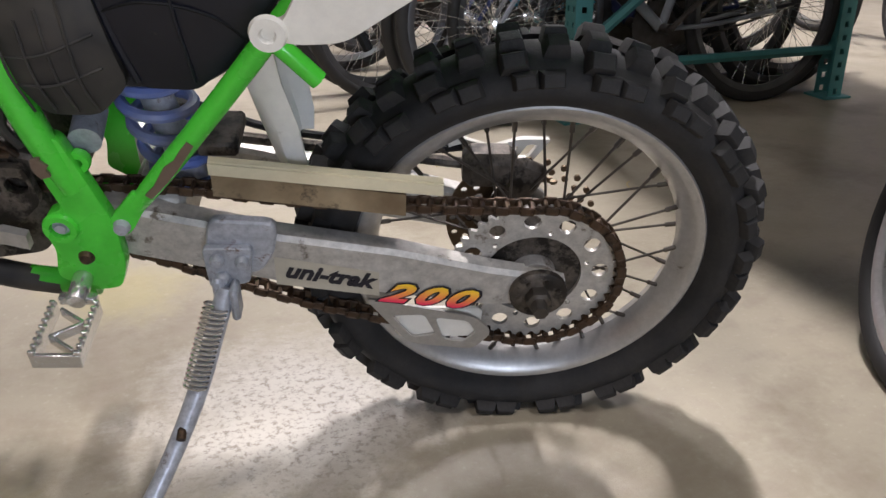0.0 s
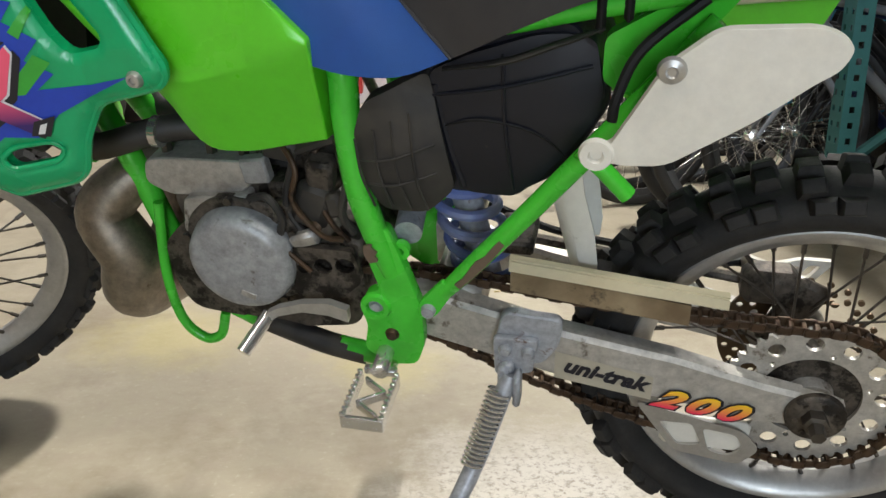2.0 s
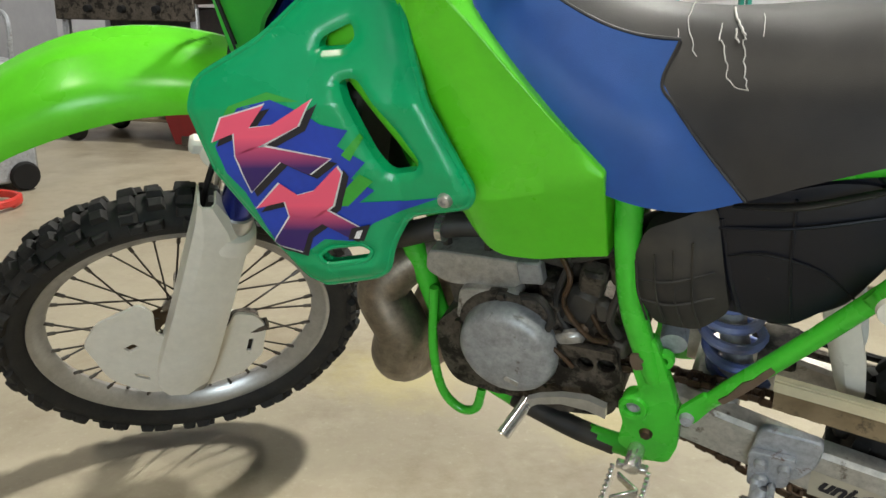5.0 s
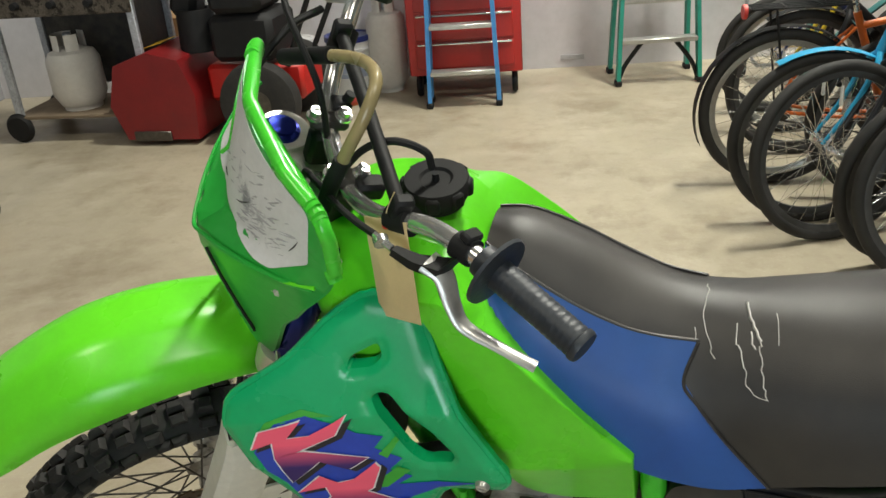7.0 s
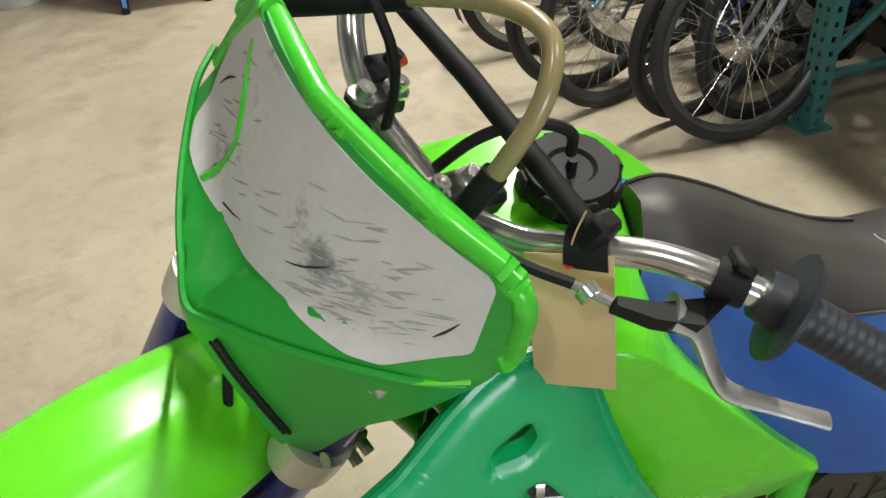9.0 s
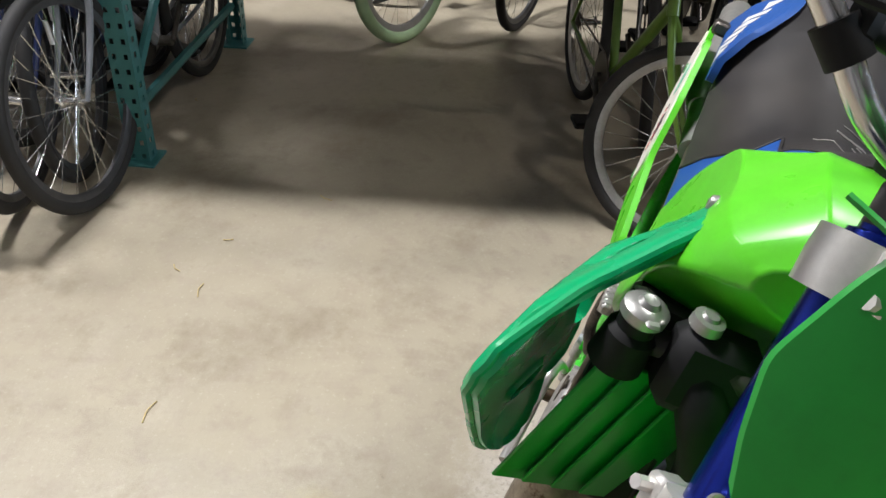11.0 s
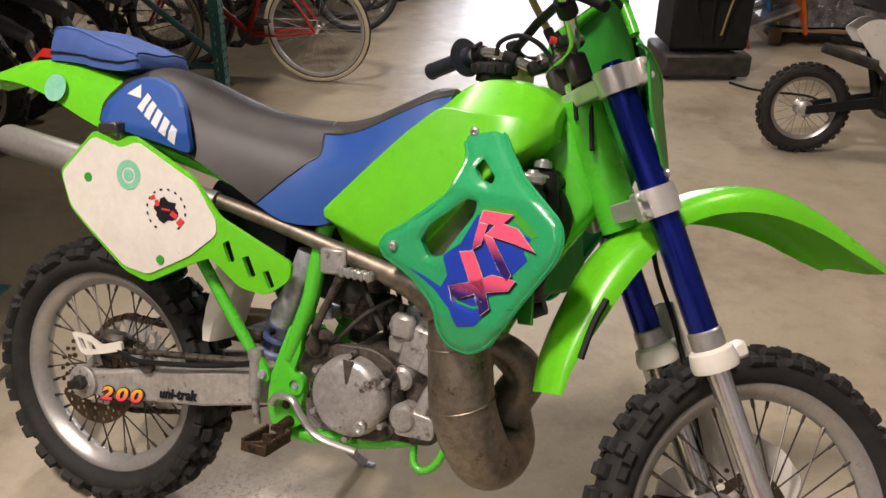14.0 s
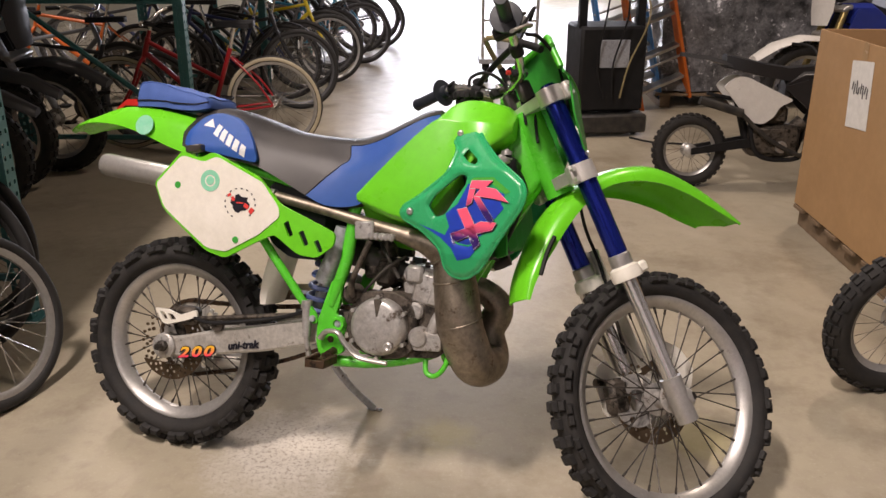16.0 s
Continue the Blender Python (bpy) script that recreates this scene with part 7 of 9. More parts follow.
low = sorted([(plate_x(y, z) - 0.001, y, z) for y, z in [(0.03 * k, 0.79 + 0.494 * 0.03 * abs(k)) for k in (-5.7, -5, -4, -3, -2, -1, 0, 1, 2, 3, 4, 5, 5.7)]], key=lambda p: p[1])
part("raised_rib", tube(low, 0.003, 6), GREEN_DARK, shieldp)
for s in (-1, 1):
    part("plate_screw", lathe([(0.0, 0.004), (0.006, 0.004), (0.008, 0.0)], (0, 0, 0), "x", 10), ALU, shieldp, "", Matrix.Translation((plate_x(s * 0.125, 0.66) - 0.006, s * 0.128, 0.66)))
front("plate_back_tank", lathe([(0.0, -0.02), (0.028, -0.018), (0.030, 0.02), (0.0, 0.022)], (-0.045, 0.085, 0.72), "x", 16), WHITE_PL, "small white plastic cup behind the plate")

# front mudguard: a long arched trough
FEND = [(0.255, 0.375, 0.052, 0.012), (0.225, 0.425, 0.060, 0.020), (0.165, 0.485, 0.066, 0.030), (0.085, 0.548, 0.074, 0.036), (0.0, 0.586, 0.080, 0.034), (-0.090, 0.606, 0.084, 0.032), (-0.190, 0.603, 0.088, 0.038), (-0.290, 0.572, 0.088, 0.044), (-0.380, 0.502, 0.082, 0.040), (-0.445, 0.415, 0.082, 0.030), (-0.492, 0.338, 0.076, 0.014)]
fr_rows = []
for i, (x, z, w, d) in enumerate(FEND):
    a, b = FEND[max(0, i - 1)], FEND[min(len(FEND) - 1, i + 1)]
    t = Vector((b[0] - a[0], 0, b[1] - a[1])).normalized()
    n = Vector((t.z, 0, -t.x))
    n = n if n.z > 0 else -n
    c = Vector((x, 0, z))
    off = -0.006 if x < 0 else 0.0
    fr_rows.append([c + Vector((0.30 * max(0.0, -y * w) * max(0.0, (-x - 0.38) / 0.11), y * w + off, 0.45 * max(0.0, -y * w) * max(0.0, (-x - 0.38) / 0.11))) - n * (d * k) for y, k in ((-1.0, 1.35), (-1.0, 0.95), (-0.9, 0.45), (-0.62, 0.08), (-0.34, 0.02), (-0.2, -0.12), (0, -0.16), (0.2, -0.12), (0.34, 0.02), (0.62, 0.08), (0.9, 0.45), (1.0, 0.95), (1.0, 1.35))])
ff = front("front_fender", loft(smooth_rows(fr_rows, 5), closed=False), GREEN, "long lime green front mudguard", TURN, angle=50)
ff.modifiers.new("s", "SOLIDIFY").thickness = 0.004
part("fender_strip", tube([(0.118, 0.076, 0.492), (0.155, 0.072, 0.460), (0.195, 0.068, 0.415)], 0.006, 6), BLACK_PL, ff)
part("cable_clip", join(box((0.03, 0.03, 0.045), (-0.005, -0.10, 0.54), 0.005), rod((0.0, -0.10, 0.50), (0.0, -0.10, 0.58), 0.010, 10)), STEEL_GREY, bar)

# ---- things round the motorcycle ----
def painted(name, color, rough=0.35, metal=0.0):
    return material(name, color, rough, metal, scale=16, speck=tuple(c * 0.3 + 0.02 for c in color), speck_scale=18, speck_at=0.66)


BIKE_RUBBER = material("bicycle_tyre_rubber", (0.013, 0.0125, 0.0125), 0.75, second=(0.035, 0.032, 0.03), scale=30)
RIM_DARK = material("dull_dark_alloy_rim", (0.11, 0.11, 0.115), 0.42, 0.6, second=(0.06, 0.06, 0.06), scale=20)
TYRE_CREAM = material("cream_tyre_wall", (0.50, 0.43, 0.30), 0.7, second=(0.36, 0.31, 0.22), scale=20)
TYRE_LIME = material("pale_green_tyre", (0.42, 0.58, 0.33), 0.6)
PAINTS = {"black": painted("black_bicycle_paint", (0.018, 0.018, 0.02)), "red": painted("red_bicycle_paint", (0.42, 0.015, 0.02)), "orange": painted("orange_bicycle_paint", (0.62, 0.13, 0.02)),
          "blue": painted("sky_blue_bicycle_paint", (0.03, 0.30, 0.52)), "green": painted("olive_green_bicycle_paint", (0.12, 0.22, 0.03)), "grey": painted("grey_bicycle_paint", (0.20, 0.21, 0.23)),
          "navy": painted("navy_bicycle_paint", (0.02, 0.03, 0.10)), "maroon": painted("maroon_bicycle_paint", (0.16, 0.012, 0.02)), "yellow": painted("yellow_bicycle_paint", (0.65, 0.5, 0.03)), "purple": painted("purple_bicycle_paint", (0.10, 0.03, 0.16))}
CACHE = {}


def shared(key, name, make, mat, parent, m=None, smooth=True):
    """An object on a mesh that is built once; its paint sits on the object."""
    if key not in CACHE:
        ob = part(name, make(), mat, parent, "", m, smooth)
        CACHE[key] = ob.data
    else:
        ob = new(name, CACHE[key])
        ob.parent = parent
        if m is not None:
            ob.matrix_basis = m
    ob.material_slots[0].link = "OBJECT"
    ob.material_slots[0].material = mat
    return ob


def wheel_spokes(r, hub, n=28):
    bits = []
    for i in range(n):
        q, s = 2 * math.pi * i / n, (1 if i % 2 else -1)
        l = 0.5 * (1 if (i // 2) % 2 else -1)
        bits.append(rod((hub * math.cos(q + l), s * 0.028, hub * math.sin(q + l)), (r * math.cos(q), s * 0.003, r * math.sin(q)), 0.0011, 4))
    return join(*bits)


def bicycle_wheel(parent, at, R, tyre_mat, m0=None, thin=0.021, wall=None, rim=None):
    m = (m0 or Matrix.Identity(4)) @ Matrix.Translation(at)
    k = (round(R, 3), thin)
    w = shared(("hub", k), "wheel", lambda: lathe([(0.0, -0.05), (0.008, -0.05), (0.008, -0.034), (0.020, -0.032), (0.020, -0.026), (0.012, -0.022), (0.012, 0.022), (0.020, 0.026), (0.020, 0.032), (0.008, 0.034), (0.008, 0.05), (0.0, 0.05)], seg=14), CHROME, parent, m)
    shared(("tyre", k), "tyre", lambda: lathe([(R - thin + thin * math.cos(q), thin * math.sin(q)) for q in (i * math.pi / 5 for i in range(10))], seg=48, closed=True), tyre_mat, w)
    if wall:
        shared(("sidewall", k), "sidewall", lambda: join(*[lathe([(R - thin + (thin + 0.0008) * math.cos(q), s * (thin + 0.0008) * math.sin(q)) for q in (0.9, 1.2, 1.5, 1.8, 2.1)] + [(R - thin + (thin - 0.001) * math.cos(q), s * (thin - 0.001) * math.sin(q)) for q in (2.1, 1.5, 0.9)], seg=48, closed=True) for s in (-1, 1)]), wall, w)
    shared(("rim", k), "rim", lambda: lathe([(R - thin * 1.7, -0.012), (R - thin * 2.3, -0.012), (R - thin * 2.9, -0.006), (R - thin * 2.9, 0.006), (R - thin * 2.3, 0.012), (R - thin * 1.7, 0.012)], seg=48, closed=True), rim or ALU, w)
    shared(("spokes", k), "spokes", lambda: wheel_spokes(R - thin * 2.6, 0.018), CHROME, w)
    shared(("reflector", k), "reflector", lambda: box((0.012, 0.012, 0.07), (0, 0, R * 0.62), 0.003), WHITE_DECAL, w)
    return w


def bicycle(m, paint, tyre=None, steer=0.0, R=0.335, thin=0.021, lean=0.0, rack=False, mudguards=None, label="", low=False, wall=None):
    """A parked bicycle; x is its forward direction, the origin lies on the floor below its bottom bracket."""
    mat, tyre = PAINTS[paint], tyre or BIKE_RUBBER
    b = thing("bicycle", label or f"{paint} bicycle parked among others, dusty", "bicycle", m @ Matrix.Rotation(radians(lean), 4, "X"), "bicycles parked along the racks")
    k = (R, low)
    h = R - 0.335
    rear, front_c, bb = Vector((-0.43, 0, R)), Vector((0.62, 0, R)), Vector((0, 0, 0.29 + h))
    seat_t, head_b, head_t = Vector((-0.16, 0, 0.72 + h)), Vector((0.435, 0, 0.66 + h)), Vector((0.39, 0, 0.79 + h))
    top0 = Vector((-0.14, 0, 0.66 + h)) if not low else Vector((-0.08, 0, 0.50 + h))

    def mk():
        bits = [rod(bb, seat_t, 0.016, 10), rod(top0, head_t - Vector((-0.01, 0, 0.03)), 0.015, 10), rod(bb, head_b + Vector((-0.005, 0, 0.03)), 0.019, 10), rod(head_b, head_t, 0.019, 12)]
        for s in (-1, 1):
            bits.append(tube([bb + Vector((-0.03, s * 0.03, 0)), bb + Vector((-0.20, s * 0.05, 0.01)), rear + Vector((0, s * 0.06, 0))], 0.008, 8))
            bits.append(tube([seat_t + Vector((0.0, s * 0.015, -0.06)), rear + Vector((0.10, s * 0.05, 0.16)), rear + Vector((0, s * 0.06, 0))], 0.007, 8))
        return join(*bits)

    shared(("bframe", k), "frame", mk, mat, b)
    sm = Matrix.Translation(head_b) @ Matrix.Rotation(radians(steer), 4, (head_t - head_b).normalized()) @ Matrix.Translation(-head_b)

    def mkfork():
        bits = [rod(head_t, head_t + (head_t - head_b).normalized() * 0.05, 0.013, 10)]
        for s in (-1, 1):
            bits.append(tube([head_b + Vector((0, 0, 0.0)), head_b + Vector((0.03, s * 0.05, -0.05)), head_b + Vector((0.09, s * 0.052, -0.18)), front_c + Vector((0, s * 0.052, 0))], [0.014, 0.012, 0.010, 0.007], 8))
        return join(*bits)

    shared(("bfork", k), "fork", mkfork, mat, b, sm)
    dark = RIM_DARK if paint in ("black", "navy", "grey", "blue", "maroon") else None
    bicycle_wheel(b, rear, R, tyre, None, thin, wall, dark)
    bicycle_wheel(b, front_c, R, tyre, sm, thin, wall, dark)
    top = head_t + (head_t - head_b).normalized() * 0.10
    shared(("bbar", k), "handlebar", lambda: join(rod(head_t, top, 0.012, 10), tube([top + Vector((-0.10, -0.29, 0.05)), top + Vector((-0.02, -0.22, 0.05)), top + Vector((0.04, -0.08, 0.0)), top + Vector((0.04, 0.08, 0.0)), top + Vector((-0.02, 0.22, 0.05)), top + Vector((-0.10, 0.29, 0.05))], 0.011, 10)), CHROME, b, sm)
    for s in (-1, 1):
        shared(("bgrip", k, s), "grip", lambda: rod(top + Vector((-0.115, s * 0.305, 0.05)), top + Vector((-0.045, s * 0.243, 0.05)), 0.016, 10), BLACK_PL, b, sm)
    shared(("bseatpost", k), "seat_post", lambda: rod(seat_t, seat_t + Vector((-0.04, 0, 0.14)), 0.012, 10), CHROME, b)
    sc = seat_t + Vector((-0.045, 0, 0.165))
    shared(("bsaddle", k), "saddle", lambda: loft([[sc + Vector((x, y * w, z)) for y, z in ((-1, -0.02), (-0.8, 0.012), (0, 0.02), (0.8, 0.012), (1, -0.02))] for x, w in ((-0.13, 0.05), (-0.11, 0.085), (-0.06, 0.08), (0.02, 0.035), (0.13, 0.016), (0.145, 0.008))]), BLACK_PL, b)

    def mkcrank():
        return join(lathe([(0.012, -0.045), (0.088, -0.045), (0.09, -0.041), (0.012, -0.041)], bb, "y", 32), rod(bb + Vector((0, -0.06, 0)), bb + Vector((0, 0.06, 0)), 0.018, 12), rod(bb + Vector((0, -0.062, 0)), bb + Vector((0.13, -0.068, -0.11)), 0.010, 8), rod(bb + Vector((0, 0.062, 0)), bb + Vector((-0.13, 0.068, 0.11)), 0.010, 8))

    cr = shared(("bcrank", k), "crank", mkcrank, STEEL_DARK, b)
    for s, p in ((-1, bb + Vector((0.13, -0.115, -0.11))), (1, bb + Vector((-0.13, 0.115, 0.11)))):
        shared(("bpedal", k, s), "pedal", lambda: box((0.085, 0.075, 0.022), p, 0.005), BLACK_PL, cr)
    shared(("bchain", k), "chain", lambda: join(*[rod(bb + Vector((0.0, -0.043, z)), rear + Vector((0, -0.043, zz)), 0.004, 5) for z, zz in ((0.088, 0.04), (-0.088, -0.04))], lathe([(0.01, -0.05), (0.042, -0.046), (0.042, -0.042), (0.01, -0.038)], rear, "y", 20)), STEEL_DARK, b)
    if rack:
        shared(("brack", k), "luggage_rack", lambda: join(*[rod(rear + Vector((-0.16, y, R + 0.09)), rear + Vector((0.24, y, R + 0.09)), 0.005, 6) for y in (-0.05, -0.017, 0.017, 0.05)], *[rod(rear + Vector((0, s * 0.07, 0)), rear + Vector((-0.06, s * 0.05, R + 0.09)), 0.005, 6) for s in (-1, 1)], *[rod(rear + Vector((x, -0.05, R + 0.09)), rear + Vector((x, 0.05, R + 0.09)), 0.005, 6) for x in (-0.16, -0.02, 0.12)]), BLACK_PL, b)
        shared(("brlamp", k), "rear_reflector", lambda: rod(rear + Vector((-0.165, 0, R + 0.075)), rear + Vector((-0.18, 0, R + 0.075)), 0.03, 14), RED_RUBBER, b)
    if mudguards:
        for c, mm, nm in ((rear, None, "r"), (front_c, sm, "f")):
            shared(("bmud", k, nm), "mudguard", lambda: loft([[c + Vector(((R + 0.018) * math.cos(q), y, (R + 0.018) * math.sin(q) - abs(y) * 0.25)) for y in (-0.028, -0.014, 0, 0.014, 0.028)] for q in (radians(a) for a in range(35 if nm == "r" else 60, 205, 8))], closed=False), mudguards, b, mm).modifiers.new("s", "SOLIDIFY").thickness = 0.002
    return b


# bicycles whose front wheels stick out of the rack beside the white wall
H = lambda a, b, turn=180.0, z=0.0: hall(a, b, z, turn)
for a, b, paint, kw in (
        (0.984, 2.23, "blue", dict(mudguards=PAINTS["blue"], label="sky blue bicycle with matching mudguards")),
        (1.00, 2.05, "black", dict(steer=14, lean=9, label="black bicycle with its front wheel turned")),
        (1.22, 1.84, "navy", dict(lean=-3, steer=8, label="navy bicycle leaning on its neighbour")), (1.245, 1.62, "grey", dict(lean=4, steer=-6, label="grey bicycle with its tyre against another")),
        (1.42, 1.73, "black", dict(lean=5, steer=10)), (1.34, 2.42, "black", dict(lean=-4, steer=-12)),
        (1.16, 3.02, "black", dict(mudguards=BLACK_PL)), (1.22, 3.35, "yellow", {}), (1.24, 3.68, "navy", dict(R=0.31))):
    bicycle(H(a, b), paint, **kw)
bicycle(H(0.775, 2.66, 0), "orange", rack=True, thin=0.024, mudguards=BLACK_PL, label="orange city bicycle with a black luggage rack")
# the green bicycle with its front wheel turned outwards, and those behind it
bicycle(H(1.27, 0.03, 190), "green", R=0.30, steer=60, lean=-2, label="olive green bicycle leaning, front wheel turned outwards")
bicycle(H(1.62, -0.62, 165), "maroon", steer=10, lean=-6)
bicycle(H(1.72, -0.84, 172), "black", steer=-6, lean=-5)
for a, b, paint, turn, lean in ((1.92, -0.22, "black", 172, 5), (2.12, -0.36, "navy", 186, -4), (2.30, -0.52, "black", 178, 6), (1.62, 1.95, "black", 176, 4), (1.78, 2.45, "black", 184, -5), (1.70, 2.95, "navy", 178, 5), (1.85, 3.40, "black", 182, -4)):
    bicycle(hall(a, b, 0, turn), paint, lean=lean)
bicycle(hall(2.75, 1.55, 0, 75), "purple", R=0.26, lean=4, label="child's purple bicycle with small wheels")
bicycle(hall(3.10, 2.25, 0, 100), "purple", R=0.26, lean=-4, label="child's purple bicycle with small wheels")
bicycle(hall(2.70, 0.55, 0, 150), "green", tyre=TYRE_LIME, thin=0.028, lean=4, label="cruiser bicycle with pale green tyres")
bicycle(hall(3.00, 0.15, 0, 160), "navy", lean=-4)
bicycle(hall(3.2, -0.6, 0, 170), "red", lean=3)
bicycle(hall(3.4, -1.3, 0, 175), "grey", lean=3)
bicycle(hall(3.8, 1.1, 0, 120), "black", lean=3)
# the red bicycle and the long row beside the aisle
bicycle(hall(0.85, -3.56, 0, 0), "red", wall=TYRE_CREAM, lean=-5, low=True, label="red bicycle with cream tyres parked across the aisle")
row = ["black", "navy", "black", "yellow", "grey", "blue", "black", "grey", "blue", "navy", "black", "grey"]
for i, paint in enumerate(row):
    bicycle(hall(1.12 - 0.045 * i + 0.05 * (i % 2), -4.95 - 0.42 * i, 0, 0 if i % 3 else 180), paint, lean=(-6, 5, -3)[i % 3], steer=(5, -8, 3)[i % 3] if i % 3 == 0 else 0, mudguards=BLACK_PL if i % 4 == 1 else None)
for i, (a, b, paint, t) in enumerate(((1.75, -3.55, "black", 20), (2.3, -4.3, "grey", 170), (2.4, -5.3, "orange", 10), (2.5, -6.2, "black", 185), (2.6, -7.1, "navy", 5))):
    bicycle(hall(a, b, 0, t), paint, lean=4 - 3 * (i % 3))

# pallet racking: perforated posts, beams and decks
def rack_post(m, height=2.9):
    w, d, t = 0.075, 0.062, 0.004
    bits = []
    # a folded channel with slots through its face
    face = []
    n = int(height / 0.05)
    for i in range(n):
        z0 = i * 0.05
        for x0, x1, a, b in ((-w / 2, -0.026, 0, 0.05), (-0.012, 0.012, 0, 0.05), (0.026, w / 2, 0, 0.05), (-0.026, -0.012, 0, 0.018), (-0.026, -0.012, 0.036, 0.05), (0.012, 0.026, 0, 0.018), (0.012, 0.026, 0.036, 0.05)):
            face.append((x0, x1, z0 + a, z0 + b))
    bm = bmesh.new()
    for x0, x1, z0, z1 in face:
        bm.faces.new([bm.verts.new(p) for p in ((x0, 0, z0), (x1, 0, z0), (x1, 0, z1), (x0, 0, z1))])
    for x in (-w / 2, w / 2):
        for i in range(n):
            z0 = i * 0.05
            for y0, y1, a, b in ((0, 0.022, 0, 0.05), (0.040, d, 0, 0.05), (0.022, 0.040, 0, 0.016), (0.022, 0.040, 0.036, 0.05)):
                bm.faces.new([bm.verts.new(p) for p in ((x, y0, z0 + a), (x, y1, z0 + a), (x, y1, z0 + b), (x, y0, z0 + b))])
    bmesh.ops.remove_doubles(bm, verts=bm.verts, dist=0.0005)
    bmesh.ops.recalc_face_normals(bm, faces=bm.faces)
    return bm


POSTS = [3.965, 1.60, -0.775, -3.15, -5.525, -7.9, -10.275]
FRONT_A, BACK_A = 0.87, 2.02
DECK = material("weathered_deck_board", (0.20, 0.15, 0.10), 0.8, second=(0.13, 0.10, 0.07), scale=12)
for i, b in enumerate(POSTS):
    up = thing("rack_upright", "teal perforated steel pallet rack upright", "pallet rack", HALL @ pose(0, b, 0), "pallet rack uprights")
    for a, turn in ((FRONT_A, -90), (BACK_A, 90)):
        p = shared("post", "post", lambda: rack_post(None), RACK_TEAL, up, pose(a, 0, 0, 0, 0, turn), smooth=False)
        if not p.modifiers:
            p.modifiers.new("s", "SOLIDIFY").thickness = 0.003
        shared("foot", "foot_plate", lambda: box((0.12, 0.12, 0.008), (0.03, 0, 0.004), 0.001), RACK_TEAL, up, pose(a, 0, 0, 0, 0, 0 if turn < 0 else 180))
    for z0, z1 in ((0.18, 0.18), (0.25, 1.05), (1.05, 1.05), (1.10, 1.95), (2.0, 2.0)):
        shared(("brace", z0, z1), "brace", lambda: tube([(FRONT_A + 0.06, 0, z0), (BACK_A - 0.06, 0, z1)], 0.018, 6, smooth=False), RACK_TEAL, up)
for i, (b0, b1) in enumerate(zip(POSTS, POSTS[1:])):
    sh = thing("rack_shelf", "upper rack level with beams and worn deck boards", "rack shelf", HALL @ pose(0, (b0 + b1) / 2, 0), "pallet rack shelves")
    L = b0 - b1 - 0.09
    for a in (FRONT_A + 0.03, BACK_A - 0.03):
        part("beam", box((0.045, L, 0.11), (a, 0, 1.76), 0.006), RACK_BLUE, sh)
    nb = 8
    for k in range(nb):
        front_edge = FRONT_A if i or k < 2 else 1.46
        part("deck_board", box((BACK_A - front_edge + 0.05, (L + 0.08) / nb - 0.003, 0.022), ((front_edge + BACK_A) / 2, -(L + 0.08) / 2 + (k + 0.5) * (L + 0.08) / nb, 1.828), 0.002), DECK, sh)
structure("low_beam", box((0.05, 2.28, 0.10), (BACK_A + 0.1, 2.78, 0.42), 0.006), RACK_BLUE, "blue-green steel rack beam", "rack beam")

# small off-road motorcycles
MX_BLACK = painted("black_mx_plastic", (0.02, 0.02, 0.022))
MX_WHITE = material("white_mx_plastic", (0.72, 0.70, 0.66), 0.45, second=(0.6, 0.58, 0.53), scale=10, speck=(0.35, 0.3, 0.25), speck_scale=16, speck_at=0.68)
MX_BLUE = painted("blue_mx_plastic", (0.02, 0.04, 0.30))
MX_ORANGE = painted("orange_mx_plastic", (0.50, 0.10, 0.02))
GOLD = material("gold_fork_tube", (0.40, 0.30, 0.12), 0.35, 0.8)


def tread_ring(R, half, knob, rows):
    bits = []
    for i in range(rows):
        for a in ((-0.9, -0.3, 0.3, 0.9) if i % 2 else (-0.6, 0.0, 0.6)):
            c = box((2 * math.pi * R / rows * 0.6, half * 0.42, knob), (0, 0, 0))
            bmesh.ops.transform(c, matrix=Matrix.Rotation(2 * math.pi * i / rows, 4, "Y") @ Matrix.Translation((0, 0, R - half)) @ Matrix.Rotation(-a, 4, "X") @ Matrix.Translation((0, 0, half * 0.97)), verts=c.verts)
            bits.append(c)
    return join(*bits)


